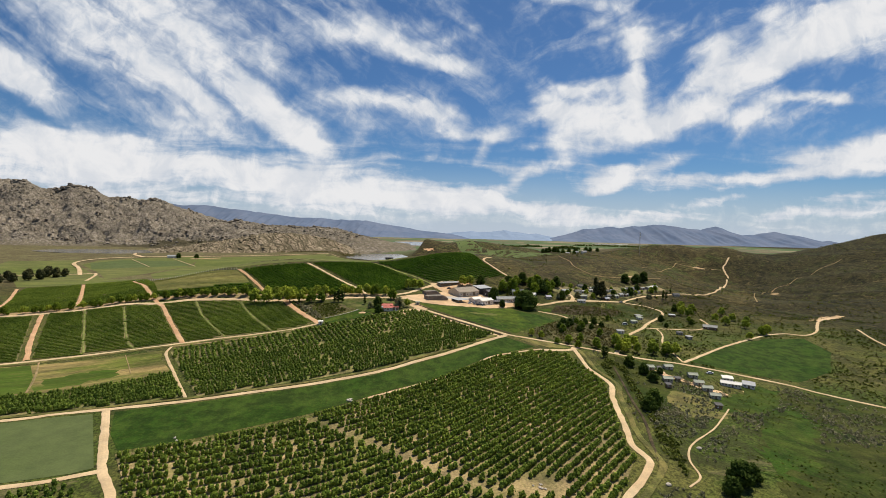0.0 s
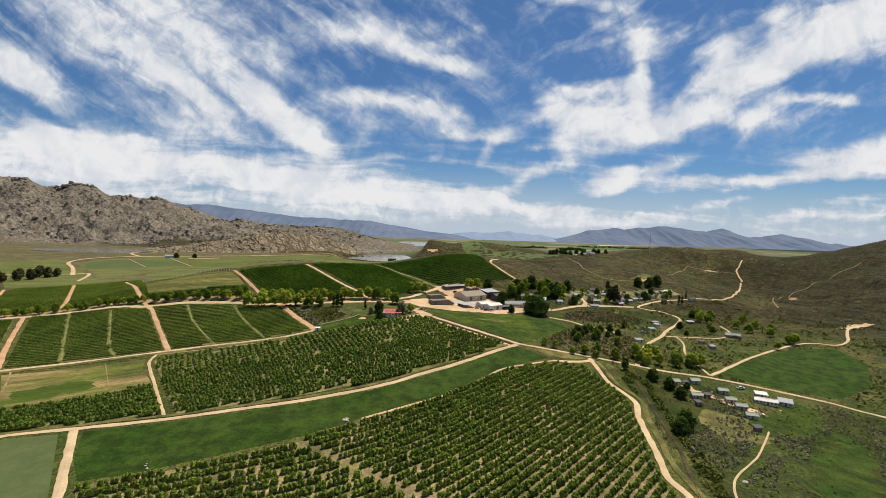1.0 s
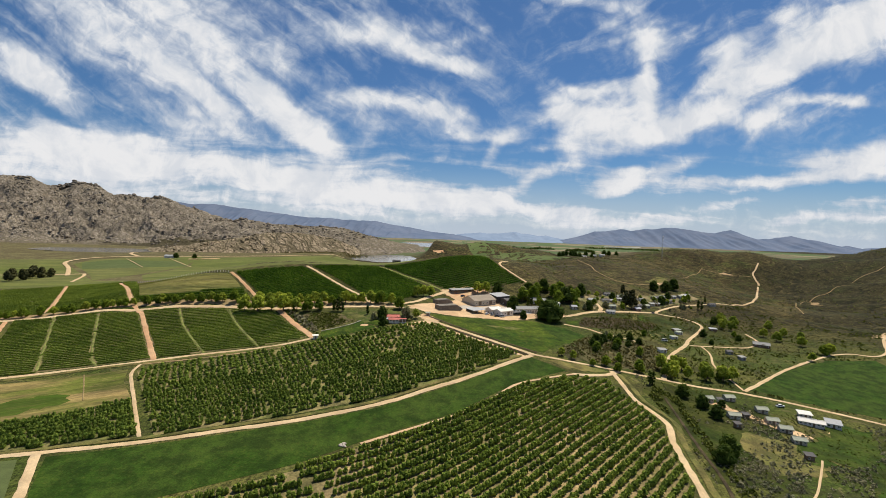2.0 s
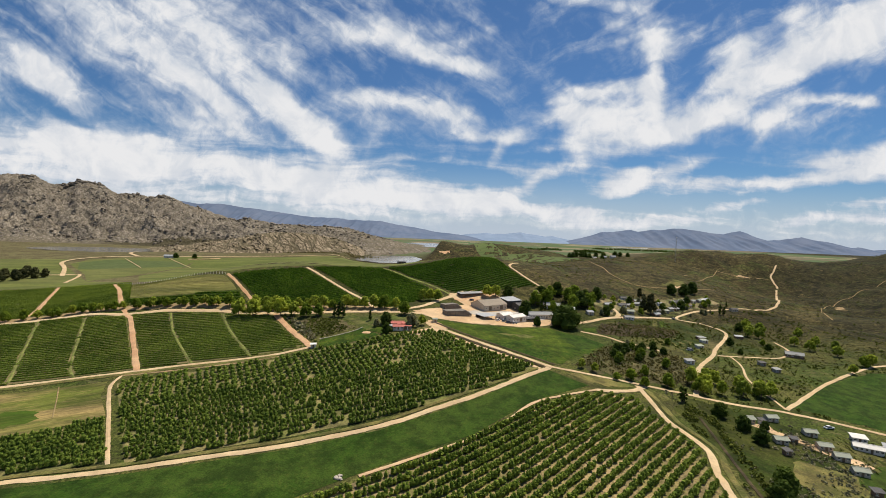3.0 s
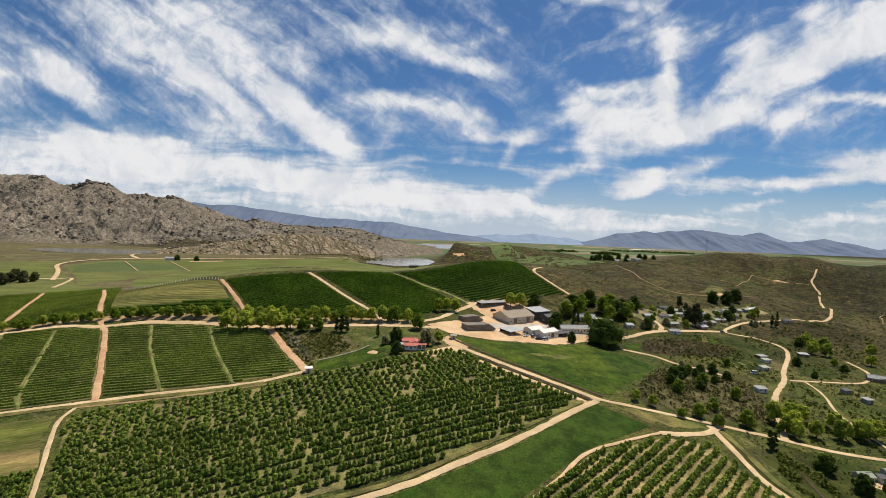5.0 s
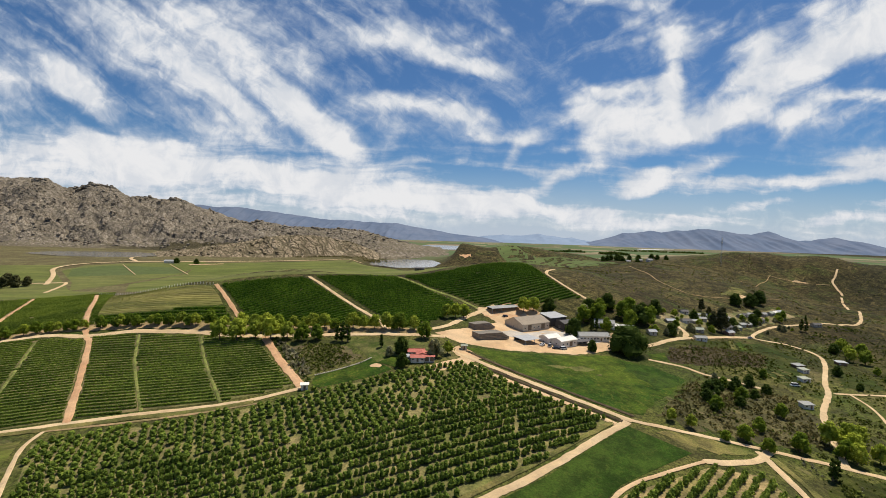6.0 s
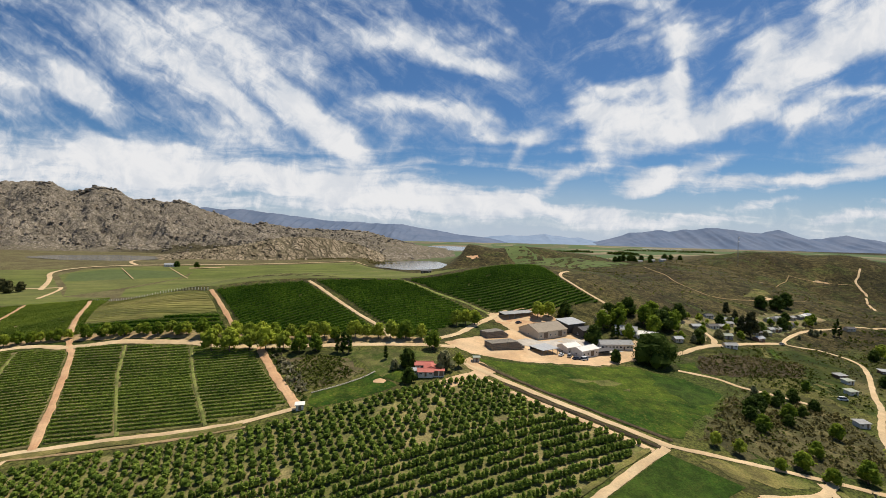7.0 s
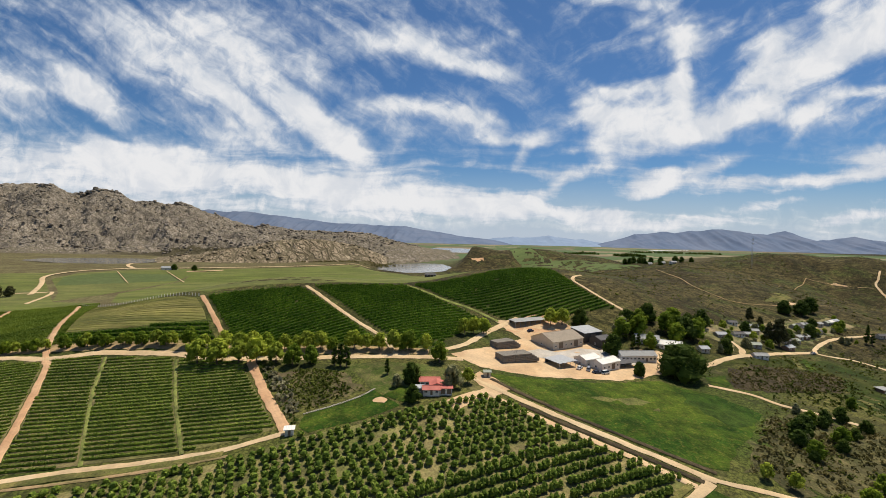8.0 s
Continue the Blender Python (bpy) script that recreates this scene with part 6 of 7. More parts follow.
BLUEGUM = [tree_model("bluegum_tree", 175 + i, 11.0, 5.2, 13, 900, 1.0, MAT_LEAF_GUM, "broad grey-green gum tree in a far clump", "gum clump", 0.1) for i in range(2)]
plant(BLUEGUM, [(-478, 498, 10), (-474, 510, 11), (-470, 522, 12), (-474, 534, 11), (-480, 545, 13), (-488, 505, 9), (-466, 540, 12), (-500, 515, 10), (-490, 530, 11), (-510, 508, 10), (-484, 488, 9), (-496, 498, 10), (-462, 548, 10)], 44, 11.0)
CYPRESS = [tree_model("cypress_tree", 181 + i, 9.0, 1.7, 10, 520, 0.7, MAT_LEAF_DARK, "dark narrow conifer with dense foliage", "", 0.02, 0.9, 3) for i in range(2)]
plant(CYPRESS, [(-82, 352, 11), (-79, 351, 10), (-85, 353, 9), (-60, 344, 7), (60, 415, 8), (63, 416, 8.5), (248, 504, 11), (251, 503, 9), (100, 276, 8), (102, 277, 7), (268, 528, 7), (-113, 352, 6)], 38, 9.0)
SILVER = [tree_model("silver_tree", 191, 9.0, 4.6, 11, 800, 0.8, MAT_LEAF_GREY, "grey-green bushy tree beside the farmhouse", "", 0.05)]
plant(SILVER, [(-33, 334, 9), (58, 430, 11), (-54, 333, 5), (105, 357, 4), (89, 327, 4)], 39, 9.0)

hamlet_rng = random.Random(21)
filler = []
while len(filler) < 46:
    x, y = hamlet_rng.uniform(84, 262), hamlet_rng.uniform(415, 556)
    if abs(y - 530 - 0.4 * (x - 232)) < 9 and x > 200:
        continue
    if 1 < y - (400 + 0.62 * (x - 84)) < 44 and all(np.min(np.hypot(c[:, 0] - x, c[:, 1] - y)) > 4.5 for c in ROAD_LINES):
        filler.append((x, y, hamlet_rng.uniform(2.6, 6.0)))
plant(GREEN, filler[:12], 41, 9.0)
plant(LIME, filler[12:24], 42, 9.0)
plant(SILVER, filler[24:], 43, 9.0)


# ---- buildings ----
WALL_WHITE = paint("white_plaster", (0.72, 0.69, 0.64), 0.85, 0.35)
WALL_CREAM = paint("cream_plaster", (0.55, 0.48, 0.38), 0.85, 0.4)
WALL_GREY = paint("grey_plaster", (0.30, 0.29, 0.27), 0.85, 0.4)
WALL_BRICK = paint("weathered_brick", (0.24, 0.15, 0.10), 0.9, 0.4)
WALL_DARK = paint("dark_sheeting", (0.075, 0.07, 0.065), 0.8, 0.4, ridges=0.4)
ROOF_GREY = paint("grey_sheet_roof", (0.33, 0.33, 0.32), 0.8, 0.45, 0.0, 0.5)
ROOF_PALE = paint("pale_sheet_roof", (0.40, 0.41, 0.42), 0.8, 0.3, 0.0, 0.5)
ROOF_WHITE = paint("white_sheet_roof", (0.78, 0.75, 0.68), 0.6, 0.25, 0.0, 0.5)
ROOF_BROWN = paint("brown_sheet_roof", (0.31, 0.255, 0.19), 0.75, 0.45, 0.0, 0.6)
ROOF_GREEN = paint("faded_green_roof", (0.34, 0.36, 0.285), 0.75, 0.45, 0.0, 0.5)
ROOF_RED = paint("red_roof", (0.50, 0.15, 0.115), 0.7, 0.3, 0.0, 0.4)
ROOF_DARK = paint("dark_roof", (0.09, 0.085, 0.085), 0.7, 0.4, 0.0, 0.5)
MAT_WOOD = paint("old_timber", (0.20, 0.155, 0.11), 0.85, 0.5)
MAT_CRATE = paint("grey_crate_wood", (0.23, 0.205, 0.17), 0.9, 0.5)
MAT_STEEL = paint("galvanised_steel", (0.35, 0.36, 0.37), 0.5, 0.3, 0.7)
MAT_STONE = paint("pale_field_stone", (0.46, 0.41, 0.34), 0.95, 0.4)
MAT_TYRE = paint("tyre_rubber", (0.02, 0.02, 0.02), 0.9, 0.2)
GLASS, g_tree, g_surf, _ = material("window_glass", 0.1, 0.5)
g_surf.inputs["Base Color"].default_value = (0.025, 0.03, 0.035, 1)
CAR_WHITE = paint("white_car_paint", (0.75, 0.75, 0.74), 0.3, 0.1)
CAR_SILVER = paint("silver_car_paint", (0.40, 0.41, 0.43), 0.3, 0.1, 0.5)
CAR_BLUE = paint("dark_car_paint", (0.05, 0.06, 0.09), 0.3, 0.1)


def box(bm, lo, hi, taper=0.0):
    (x0, y0, z0), (x1, y1, z1) = lo, hi
    v = [bm.verts.new(p) for p in ((x0, y0, z0), (x1, y0, z0), (x1, y1, z0), (x0, y1, z0), (x0 + taper, y0 + taper, z1), (x1 - taper, y0 + taper, z1), (x1 - taper, y1 - taper, z1), (x0 + taper, y1 - taper, z1))]
    for f in ((3, 2, 1, 0), (4, 5, 6, 7), (0, 1, 5, 4), (1, 2, 6, 5), (2, 3, 7, 6), (3, 0, 4, 7)):
        bm.faces.new([v[i] for i in f])


def placed(ob, m):
    for v in ob.data.vertices:
        v.co = m @ v.co
    return ob


def wall_mesh(L, W, H, rise, kind, thick=0.2):
    """Outer and inner skins of four walls, with gable ends or a raised back as the roof needs."""
    bm = bmesh.new()
    rings = []
    for d in (0.0, thick):
        a, b = L / 2 - d, W / 2 - d
        back = H + (rise if kind == "mono" else 0)
        low = [bm.verts.new(p) for p in ((-a, -b, -0.6), (a, -b, -0.6), (a, b, -0.6), (-a, b, -0.6))]
        high = [bm.verts.new(p) for p in ((-a, -b, H), (a, -b, H), (a, b, back), (-a, b, back))]
        peaks = [bm.verts.new((a, 0, H + rise * (1 - d / (W / 2)))), bm.verts.new((-a, 0, H + rise * (1 - d / (W / 2))))] if kind == "gable" else None
        for i in range(4):
            j = (i + 1) % 4
            loop = [low[i], low[j], high[j], high[i]]
            if peaks and i in (1, 3):
                loop.insert(3, peaks[i // 2])
            bm.faces.new(loop if d == 0 else loop[::-1])
        rings.append(high)
    bmesh.ops.recalc_face_normals(bm, faces=bm.faces[:])
    return bm


def roof_mesh(L, W, H, rise, kind, over=0.45, thick=0.14):
    bm = bmesh.new()
    a, b = L / 2 + over, W / 2 + over
    if kind == "gable":
        drop = rise * over / (W / 2)
        line = ((-b, H - drop), (0, H + rise), (b, H - drop))
    elif kind == "mono":
        drop = rise * over / W
        line = ((-b, H - drop), (b, H + rise + drop))
    else:
        line = ((-b, H + 0.02), (b, H + 0.08))
    n = max(2, int(L / 2.2))
    top, low = [], []
    for i in range(n + 1):
        x = -a + 2 * a * i / n
        sag = 0.03 * math.sin(i * 2.1)
        top.append([bm.verts.new((x, y, z + thick + sag)) for y, z in line])
        low.append([bm.verts.new((x, y, z + 0.004)) for y, z in line])
    for i in range(n):
        for j in range(len(line) - 1):
            bm.faces.new((top[i][j], top[i + 1][j], top[i + 1][j + 1], top[i][j + 1]))
            bm.faces.new((low[i][j], low[i][j + 1], low[i + 1][j + 1], low[i + 1][j]))
        bm.faces.new((top[i][0], low[i][0], low[i + 1][0], top[i + 1][0]))
        bm.faces.new((top[i][-1], top[i + 1][-1], low[i + 1][-1], low[i][-1]))
    for end in (0, n):
        for j in range(len(line) - 1):
            bm.faces.new((top[end][j], top[end][j + 1], low[end][j + 1], low[end][j]))
    if kind == "gable":
        box(bm, (-a, -0.18, H + rise + thick - 0.02), (a, 0.18, H + rise + thick + 0.07))
    bmesh.ops.recalc_face_normals(bm, faces=bm.faces[:])
    return bm


def window_part(root, at, m, wide=1.0, tall=1.0):
    """A frame standing proud of the wall, a sill and a dark pane; at: place on the front wall."""
    x, y, z = at
    bm = bmesh.new()
    for lo, hi in (((-wide / 2, 0), (-wide / 2 + 0.09, tall)), ((wide / 2 - 0.09, 0), (wide / 2, tall)), ((-wide / 2 + 0.09, 0), (wide / 2 - 0.09, 0.09)), ((-wide / 2 + 0.09, tall - 0.09), (wide / 2 - 0.09, tall)), ((-0.03, 0.09), (0.03, tall - 0.09))):
        box(bm, (x + lo[0], y - 0.07, z + lo[1]), (x + hi[0], y - 0.004, z + hi[1]))
    box(bm, (x - wide / 2 - 0.08, y - 0.16, z - 0.08), (x + wide / 2 + 0.08, y - 0.004, z - 0.004))
    ob = placed(part("window", bm, WALL_WHITE, root), m)
    bm = bmesh.new()
    box(bm, (x - wide / 2 + 0.09, y - 0.04, z + 0.09), (x + wide / 2 - 0.09, y - 0.01, z + tall - 0.09))
    placed(part("pane", bm, GLASS, ob), m)


def door_part(root, at, m, wide=0.9, tall=1.8, mat=None):
    x, y, z = at
    bm = bmesh.new()
    box(bm, (x - wide / 2, y - 0.06, z), (x + wide / 2, y - 0.004, z + tall))
    for k in (0.25, 1.15):
        if tall < 2.5:
            box(bm, (x - wide / 2 + 0.15, y - 0.09, z + k), (x + wide / 2 - 0.15, y - 0.06, z + k + 0.7))
        else:
            box(bm, (x - wide / 2, y - 0.1, z + k * 1.4), (x + wide / 2, y - 0.06, z + k * 1.4 + 0.12))
    placed(part("door", bm, mat or MAT_WOOD, root), m)


def wing(root, L, W, H, rise, kind, wall, roof, windows=2, doors=1, shift=(0, 0), turn=0.0, door_size=(0.85, 1.8)):
    m = Matrix.Translation((shift[0], shift[1], 0)) @ Matrix.Rotation(radians(turn), 4, "Z")
    placed(part("wall", wall_mesh(L, W, H, rise, kind), wall, root), m)
    placed(part("roof", roof_mesh(L, W, H, rise, kind), roof, root), m)
    slots = windows + doors
    for i in range(slots):
        x = -L / 2 + L * (i + 0.5) / slots
        if doors and i % max(1, slots // doors) == slots // doors // 2 and i // max(1, slots // doors) < doors:
            door_part(root, (x, -W / 2, 0), m, *door_size)
        else:
            window_part(root, (x, -W / 2, min(1.0, H * 0.4)), m, min(1.2, L / slots * 0.6), min(1.0, H * 0.4))
    back = m @ Matrix.Rotation(math.pi / 2, 4, "Z")
    if W > 4 and H > 2.2 and windows:
        window_part(root, (0, -L / 2, 1.0), back, 1.0, 1.0)
        window_part(root, (0, -L / 2, 1.0), m @ Matrix.Rotation(-math.pi / 2, 4, "Z"), 1.0, 1.0)


def site(name, x, y, yaw, label, category, group="", reach=4.0):
    root = new(name)
    c, s = math.cos(radians(yaw)), math.sin(radians(yaw))
    z = min(ground(x + a * c - b * s, y + a * s + b * c) for a in (-reach, 0, reach) for b in (-reach / 2, 0, reach / 2))
    root.matrix_world = Matrix.Translation((x, y, z * 0.4 + ground(x, y) * 0.6 + 0.1)) @ Matrix.Rotation(radians(yaw), 4, "Z")
    return tagged(root, label, category, group)


def building(name, label, x, y, yaw, L, W, H, rise, kind, wall, roof, windows=2, doors=1, category="house", group="", door_size=(0.85, 1.8)):
    root = site(name, x, y, yaw, label, category, group, L / 2)
    wing(root, L, W, H, rise, kind, wall, roof, windows, doors, door_size=door_size)
    return root


def open_shed(name, label, x, y, yaw, L, W, H, rise, roof, posts, back=True):
    root = site(name, x, y, yaw, label, "shed", "", L / 2)
    part("roof", roof_mesh(L, W, H, rise, "mono" if rise else "flat"), roof, root)
    for i in range(posts):
        for side in (-1, 1):
            px, py = -L / 2 + 0.3 + (L - 0.6) * i / (posts - 1), side * (W / 2 - 0.3)
            bm = bmesh.new()
            box(bm, (px - 0.1, py - 0.1, -0.8), (px + 0.1, py + 0.1, H + (rise if side > 0 else 0)))
            part("post", bm, MAT_STEEL, root)
    if back:
        bm = bmesh.new()
        box(bm, (-L / 2, W / 2 - 0.15, -0.6), (L / 2, W / 2, H + rise - 0.05))
        part("back_wall", bm, WALL_DARK, root)
    return root


def crate_stack(x, y, yaw, cols, deep, tiers, label):
    """Fruit crates piled in tiers, the top ones stepping in at one end."""
    root = site("crate_stack", x, y, yaw, label, "crates", "", cols * 0.6)
    rng = random.Random(cols)
    for t in range(tiers):
        bm = bmesh.new()
        for i in range(cols - max(0, t - tiers + 4)):
            for j in range(deep):
                if 0 < i < cols - 4 and 0 < j < deep - 1 and t < tiers - 1:
                    continue
                dx, dy = rng.uniform(-0.05, 0.05), rng.uniform(-0.06, 0.06)
                a, b, z = (i - cols / 2) * 1.26 + dx, (j - deep / 2) * 1.26 + dy, t * 0.78
                box(bm, (a, b, z + 0.12), (a + 1.18, b + 1.18, z + 0.74))
                box(bm, (a + 0.05, b + 0.05, z), (a + 0.2, b + 1.13, z + 0.12))
                box(bm, (a + 0.98, b + 0.05, z), (a + 1.13, b + 1.13, z + 0.12))
        part("crate_tier", bm, MAT_CRATE, root)


building("packing_shed", "large farm packing shed with brown sheet roof", 19, 412, 38, 23, 16, 3.8, 3.2, "gable", WALL_CREAM, ROOF_BROWN, 4, 2, "shed", door_size=(3.0, 3.2))
building("tractor_shed", "tall shed with pale blue-grey sheet roof", 37, 424, 36, 14, 10, 4.6, 1.6, "mono", WALL_DARK, ROOF_PALE, 0, 1, "shed", door_size=(4.0, 3.6))
building("store_shed", "dark sheet-clad store shed with low roof", 43, 416, 36, 9, 8, 4.0, 1.4, "gable", WALL_DARK, ROOF_DARK, 1, 1, "shed", door_size=(2.4, 2.6))
open_shed("open_shed", "open vehicle shelter with pale sheet roof", 14.5, 375, 38, 11, 9, 2.4, 0.4, ROOF_PALE, 4)
white = site("white_workshop", 33, 382, 39, "white workshop with two white gable roofs", "shed", "", 7)
wing(white, 13, 7, 3.4, 1.3, "gable", WALL_WHITE, ROOF_WHITE, 3, 1, (1, -3.2), 0, (2.4, 2.6))
wing(white, 10, 7, 3.8, 1.3, "gable", WALL_WHITE, ROOF_WHITE, 2, 1, (-2.5, 4.2), 0, (2.4, 2.6))
building("farm_office", "long white building with grey sheet roof", 56.5, 400, 8, 18, 7, 3.0, 1.6, "gable", WALL_WHITE, ROOF_GREY, 7, 2)
open_shed("low_shelter", "low dark flat-roofed shelter in the yard", 47.5, 387, 28, 11, 4, 2.3, 0.2, ROOF_DARK, 4)
open_shed("long_shelter", "long dark lean-to shed above the yard", 5.5, 436, 34, 23, 6, 2.6, 0.6, ROOF_GREY, 7)
crate_stack(-5.5, 372, 28, 15, 6, 5, "long stack of weathered grey fruit crates")
crate_stack(-10, 391, 38, 12, 5, 5, "stack of weathered grey fruit crates by the yard")
house = site("farmhouse", -40, 333, 8, "farmhouse with bright red roofs among garden trees", "house", "", 6)
wing(house, 7.5, 4.6, 2.0, 0.9, "gable", WALL_WHITE, ROOF_RED, 3, 1, (-1.2, 4.8), 0)
wing(house, 5.6, 5.0, 2.1, 0.9, "gable", WALL_CREAM, ROOF_RED, 2, 1, (1.4, 0.2), 90)
wing(house, 6.0, 4.2, 1.9, 0.8, "gable", WALL_WHITE, ROOF_RED, 2, 1, (-0.8, -4.6), 0)
wing(house, 3.0, 3.4, 1.8, 0.1, "flat", WALL_GREY, ROOF_PALE, 1, 0, (-5.2, -3.4), 0)
wing(house, 4.4, 3.2, 2.0, 0.1, "flat", WALL_WHITE, ROOF_RED, 0, 2, (4.6, -4.2), 0, (1.7, 1.6))
building("pump_house", "tiny white pump house with flat roof", -82, 301, 20, 2.6, 2.0, 1.9, 0.2, "mono", WALL_WHITE, ROOF_WHITE, 0, 1, "hut")
building("field_hut", "small hut with pale green sheet roof", -19.5, 347.5, 10, 2.6, 2.2, 2.0, 0.4, "gable", WALL_CREAM, ROOF_GREEN, 0, 1, "hut")
building("garden_house", "white-roofed house hidden among trees", 70, 424, -14, 12, 7, 3.0, 1.7, "gable", WALL_WHITE, ROOF_GREY, 4, 1)
building("garden_house", "house with bright white roof among trees", 81, 419, -24, 11, 7, 3.0, 1.7, "gable", WALL_WHITE, ROOF_WHITE, 3, 1)

HAMLET = ((99, 421, 10, 6, 2), (123, 451, 10, 8, 2), (139, 462, 14, 9, 3), (166, 495, 0, 10, 1), (159, 482, 6, 9, 1), (139, 446, 4, 10, 4), (132, 427, 2, 9, 1), (168, 460, 30, 9, 2), (196, 494, 30, 8, 1),
          (210, 520, 36, 7, 4), (220, 527, 34, 7, 1), (230, 532, 34, 7, 4), (237, 534, 30, 7, 1), (246, 539, 34, 7, 4), (257, 546, 30, 9, 2), (203, 498, 36, 8, 1), (270, 519, 10, 9, 3), (180, 496, 20, 7, 3),
          (190, 505, 24, 6, 1), (148, 468, 8, 8, 1), (176, 476, 22, 8, 3), (186, 482, 26, 7, 4), (150, 490, 4, 7, 3), (215, 509, 36, 7, 1), (224, 516, 34, 7, 3), (214, 523, 36, 6, 3), (225, 529, 34, 6, 1), (251, 542, 32, 7, 0))
hamlet_roofs = (ROOF_WHITE, ROOF_GREY, ROOF_PALE, ROOF_DARK, ROOF_GREEN)
hamlet_walls = (WALL_CREAM, WALL_GREY, WALL_WHITE, WALL_BRICK)
hamlet_words = ("white", "grey", "pale grey", "dark", "faded green")
for i, (x, y, yaw, size, k) in enumerate(HAMLET):
    building("hamlet_house", "small hamlet house with %s sheet roof" % hamlet_words[k], x, y, yaw, size * 0.78, 4.2, 2.1, 1.0, "gable", hamlet_walls[i % 4], hamlet_roofs[k], 2 + i % 2, 1, group="hamlet houses")
for x, y, yaw in ((123.5, 265, 4), (137, 270, 2), (126.5, 249, -6), (146.5, 260, -10), (143.5, 248.5, -12), (144, 241, -14), (142, 230.5, -14)):
    building("cottage", "farm worker's cottage with faded green roof", x, y, yaw, 4.6, 3.5, 1.95, 0.75, "gable", WALL_CREAM, ROOF_GREEN, 2, 1, group="farm cottages")
building("white_hall", "long white hall with white sheet roof", 163.5, 251.5, -26, 9.5, 3.6, 2.1, 0.9, "gable", WALL_WHITE, ROOF_WHITE, 5, 1)
building("white_hall", "short white building with pale sheet roof", 174, 252, -30, 5.5, 4.2, 2.1, 0.8, "mono", WALL_WHITE, ROOF_PALE, 2, 1)
building("white_hall", "low white annex with flat pale roof", 167, 260, -20, 5, 3.4, 2.0, 0.5, "mono", WALL_WHITE, ROOF_WHITE, 2, 1)
building("barn", "long barn with dark grey sheet roof", 227, 379, -28, 10, 5.2, 2.2, 1.4, "gable", WALL_BRICK, ROOF_GREY, 3, 1, "barn", door_size=(2.4, 2.6))
for x, y, yaw, size, k in ((186.5, 351, 5, 5, 3), (188, 340, 12, 5, 1), (161, 376, 12, 6, 4), (177, 404, 14, 7, 1), (174, 395, 16, 6, 4), (122, 239, 8, 3.2, 3), (135, 216, -10, 3.6, 3), (133, 250.5, -6, 3.2, 3), (129.5, 265, 0, 2.8, 3),
                           (219, 427, -10, 7, 2), (134, 336, 6, 6, 1)):
    building("shack", "small shack with %s sheet roof" % hamlet_words[k], x, y, yaw, size * 0.75, size * 0.55, 1.9, 0.35, "mono", hamlet_walls[int(size) % 4], hamlet_roofs[k], 1, 1, "shack", "hamlet shacks")
building("far_farm_building", "long white farm building on far pasture", -440, 733, 8, 18, 6, 3.0, 1.6, "gable", WALL_WHITE, ROOF_PALE, 6, 2)
for x, y, yaw, size in ((268, 978, 10, 12), (282, 955, -8, 9), (293, 938, 14, 10)):
    building("far_farmhouse", "small white farmhouse among distant dark trees", x, y, yaw, size, 6, 3.2, 1.8, "gable", WALL_WHITE, ROOF_GREY, 3, 1, group="far farmhouses")
building("dam_hut", "low dark hut beside the reservoir", -66, 545, 6, 9, 4, 2.2, 0.5, "mono", WALL_DARK, ROOF_DARK, 2, 1, "hut")


# ---- vehicles, mast, posts and stones ----
def car(x, y, yaw, mat, label, van=False):
    root = site("car", x, y, yaw, label, "car", "parked cars", 1.0)
    bm = bmesh.new()
    box(bm, (-2.1, -0.85, 0.35), (2.1, 0.85, 0.95), 0.06)
    bmesh.ops.bevel(bm, geom=bm.edges[:], offset=0.08, segments=1, affect="EDGES")
    part("body", bm, mat, root)
    bm = bmesh.new()
    box(bm, (-1.9 if van else -1.5, -0.78, 0.95), (1.5 if van else 0.9, 0.78, 1.75 if van else 1.45), 0.22)
    part("cabin", bm, GLASS, root, "dark tinted windows")
    bm = bmesh.new()
    box(bm, (-1.62 if van else -1.2, -0.57, 1.751 if van else 1.451), (1.22 if van else 0.62, 0.57, 1.80 if van else 1.50), 0.05)
    part("roof_panel", bm, mat, root)
    for wx in (-1.3, 1.3):
        for wy in (-0.82, 0.82):
            bm = bmesh.new()
            bmesh.ops.create_cone(bm, cap_ends=True, segments=12, radius1=0.33, radius2=0.33, depth=0.22, matrix=Matrix.Translation((wx, wy, 0.33)) @ Matrix.Rotation(math.pi / 2, 4, "X"))
            part("wheel", bm, MAT_TYRE, root)


for x, y, yaw, mat, label, van in ((22.5, 372, 60, CAR_WHITE, "white car parked by the shelter", False), (26.5, 372, 70, CAR_SILVER, "silver pickup parked in the yard", True), (29.5, 369.5, 20, CAR_BLUE, "dark car parked in the yard", False),
                                   (33.5, 370.5, 30, CAR_WHITE, "white van parked by the workshop", True), (162, 269, 10, CAR_WHITE, "white car parked beside the sand road", False), (149, 365, 0, CAR_WHITE, "white van parked at the hamlet", True),
                                   (184, 462, 30, CAR_SILVER, "silver car parked in the hamlet", False), (47, 393, 8, CAR_WHITE, "white car parked by the office", False), (6, 425, 40, CAR_BLUE, "dark car beside the long shelter", False)):
    car(x, y, yaw, mat, label, van)


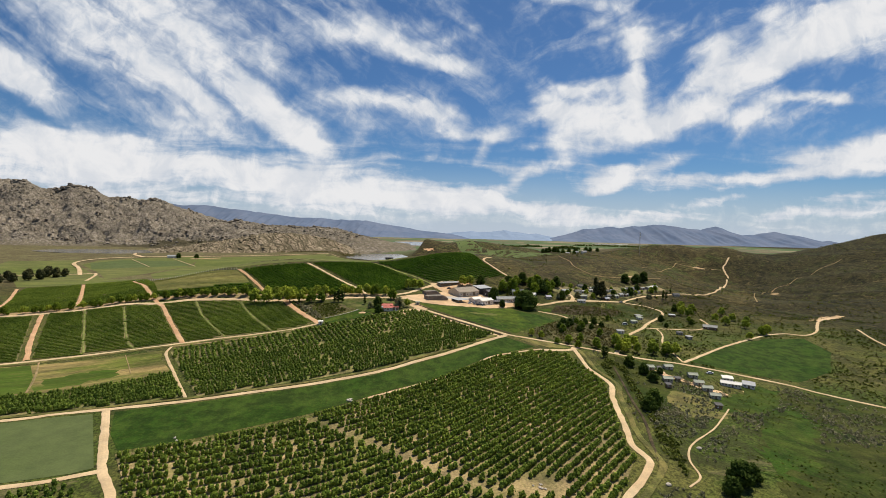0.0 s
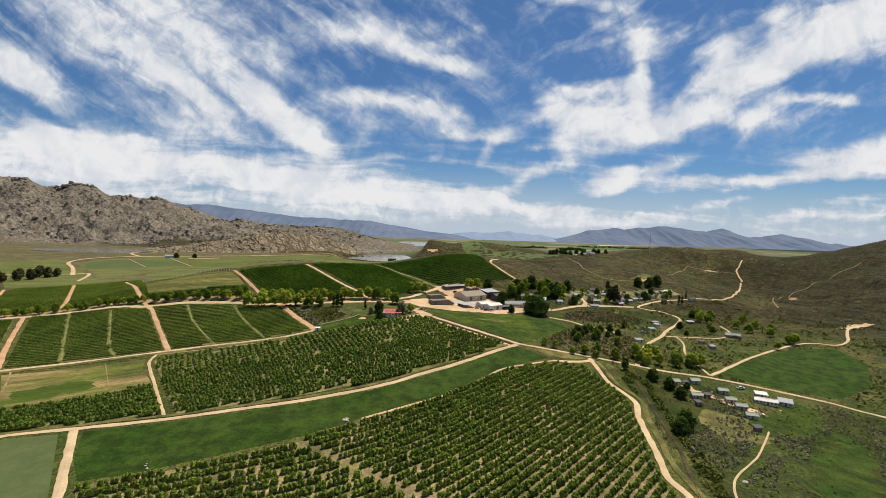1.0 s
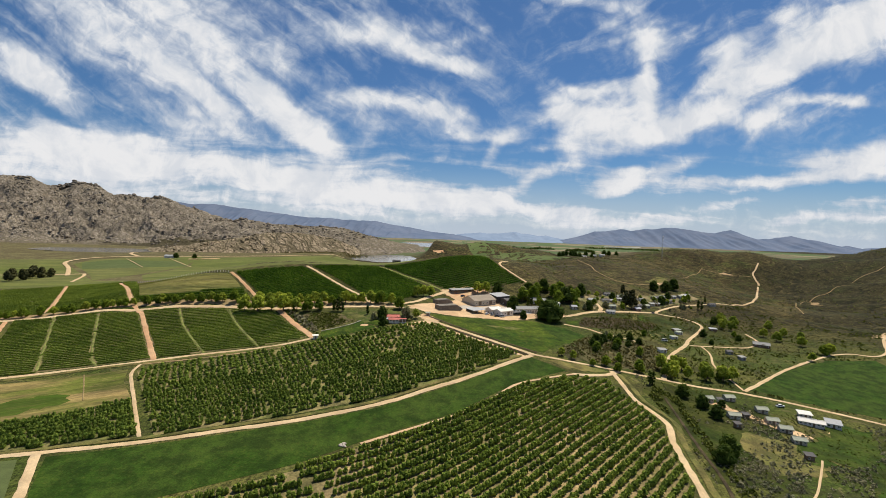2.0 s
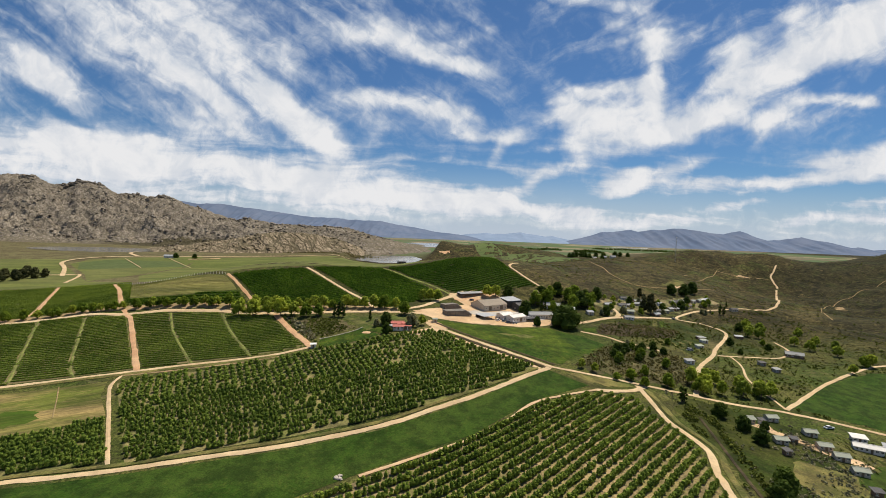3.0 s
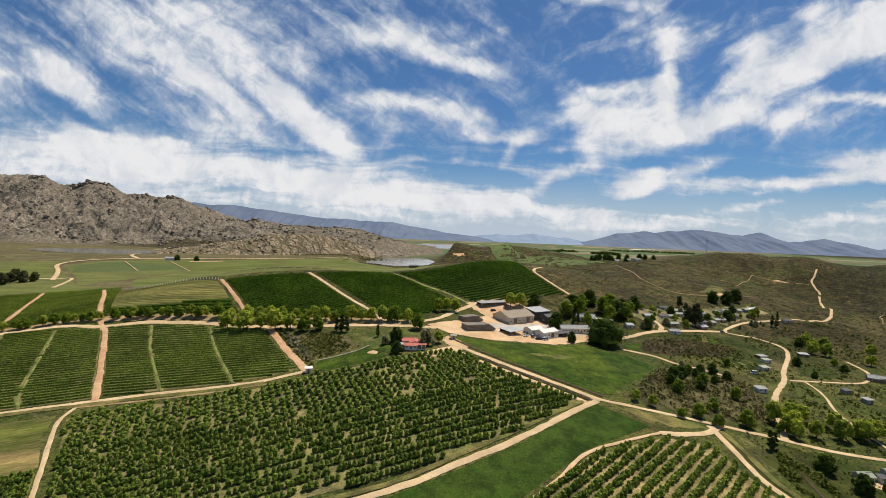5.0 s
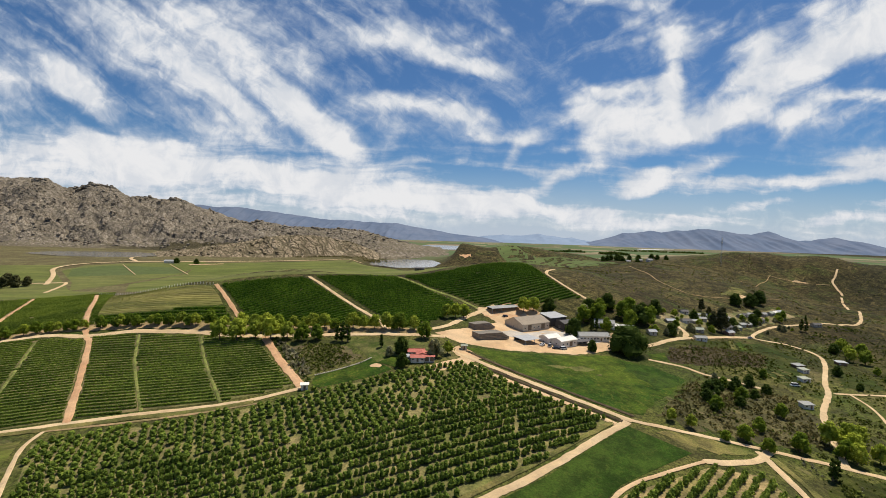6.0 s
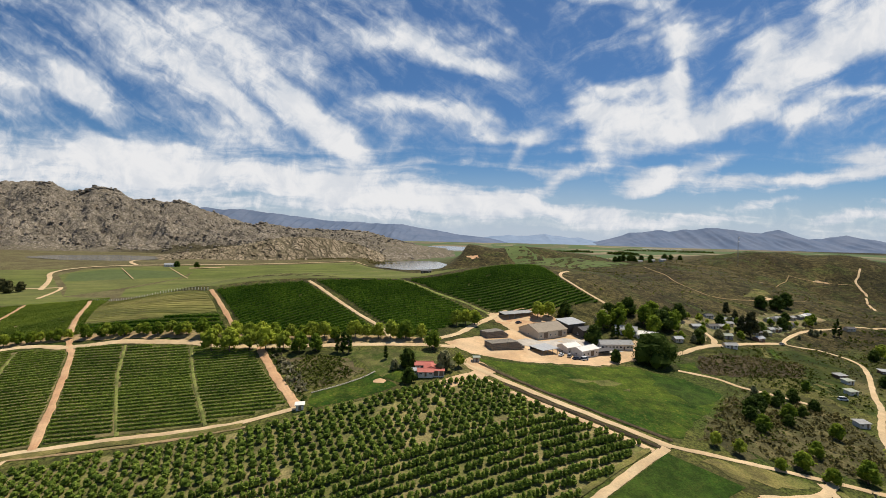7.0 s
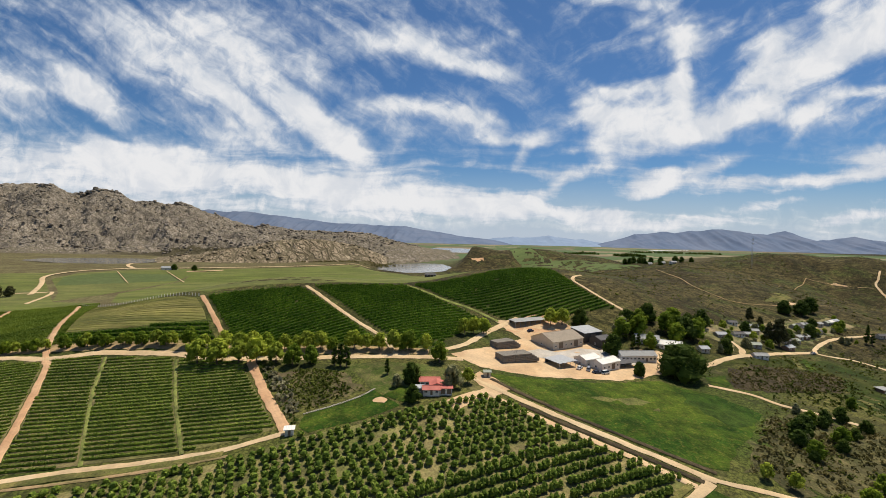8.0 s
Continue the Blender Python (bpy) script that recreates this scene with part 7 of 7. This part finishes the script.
def radio_mast(x, y, tall):
    root = site("radio_mast", x, y, 0, "slender steel lattice mast on a hilltop", "mast", "", 1.0)
    corners = [(0.9 * math.cos(a), 0.9 * math.sin(a)) for a in (0.5, 0.5 + 2.094, 0.5 + 4.189)]
    for cx, cy in corners:
        bm = bmesh.new()
        box(bm, (cx - 0.08, cy - 0.08, -1), (cx + 0.08, cy + 0.08, tall))
        part("leg", bm, MAT_STEEL, root)
    for i in range(3):
        (ax, ay), (bx, by) = corners[i], corners[(i + 1) % 3]
        bm = bmesh.new()
        for k in range(int(tall / 2.5)):
            z = k * 2.5
            p, q = ((ax, ay, z), (bx, by, z + 2.5)) if k % 2 else ((bx, by, z), (ax, ay, z + 2.5))
            v = [bm.verts.new((w[0] + dx, w[1] + dy, w[2])) for w in (p, q) for dx, dy in ((-0.04, -0.04), (0.04, -0.04), (0.04, 0.04), (-0.04, 0.04))]
            for f in range(4):
                bm.faces.new((v[f], v[(f + 1) % 4], v[4 + (f + 1) % 4], v[4 + f]))
        part("bracing", bm, MAT_STEEL, root)
    for z in (tall * 0.8, tall * 0.93):
        bm = bmesh.new()
        bmesh.ops.create_cone(bm, cap_ends=True, segments=14, radius1=0.9, radius2=0.6, depth=0.7, matrix=Matrix.Translation((0, -1.2, z)) @ Matrix.Rotation(math.pi / 2, 4, "X"))
        part("dish", bm, WALL_WHITE, root)


radio_mast(385, 883, 46)

post_bm = bmesh.new()
box(post_bm, (-0.16, -0.16, -0.3), (0.16, 0.16, 1.7), 0.03)
fence = tagged(new("end_post_row"), "row of pale wooden trellis end posts", "fence")
first = part("post", post_bm, WALL_WHITE, fence)
n_posts = 44
for i in range(n_posts):
    x, y = -345 + (-199 + 345) * i / (n_posts - 1), np.interp(i, [0, 22, 43], [502, 469, 432])
    ob = first if i == 0 else first.copy()
    if i:
        scene.collection.objects.link(ob)
    ob.location = (x, y, ground(x, y))


def boulder_mesh(seed, size):
    bm = bmesh.new()
    bmesh.ops.create_icosphere(bm, subdivisions=2, radius=size)
    for v in bm.verts:
        k = 1 + 0.35 * noise.noise(v.co * (1.3 / size) + Vector((seed * 7.1, 0, 0)))
        v.co = Vector((v.co.x * k, v.co.y * k * 0.9, v.co.z * k * 0.65))
    return bm


edging = tagged(new("stone_edging"), "low pale stone edging along a lawn", "stone wall")
shapes = []
line = curve_points([(-82, 313), (-74, 318), (-66, 325), (-62, 331)], 0.75)
rng_s = random.Random(8)
for i, (x, y) in enumerate(line):
    if i < 5:
        ob = part("stone", boulder_mesh(i, 0.42), MAT_STONE, edging)
        shapes.append(ob)
    else:
        ob = shapes[i % 5].copy()
        scene.collection.objects.link(ob)
    ob.location = (x, y, ground(x, y) + 0.2)
    ob.rotation_euler = (0, 0, rng_s.uniform(0, 6.28))
for x, y, count, spread_, size in ((-42, 200, 7, 2.2, 0.7), (100, 171, 3, 0.8, 0.8), (33, 142, 9, 5.0, 0.45), (76, 146, 2, 0.6, 0.7), (-100, 168, 4, 3.0, 0.4)):
    heap = tagged(new("rock_heap"), "heap of pale field stones in grass", "rocks")
    for i in range(count):
        a, r = rng_s.uniform(0, 6.28), rng_s.uniform(0, spread_)
        px, py = x + r * math.cos(a), y + r * math.sin(a)
        ob = part("stone", boulder_mesh(20 + i, size * rng_s.uniform(0.6, 1.3)), MAT_STONE, heap)
        ob.location = (px, py, ground(px, py) + 0.2)
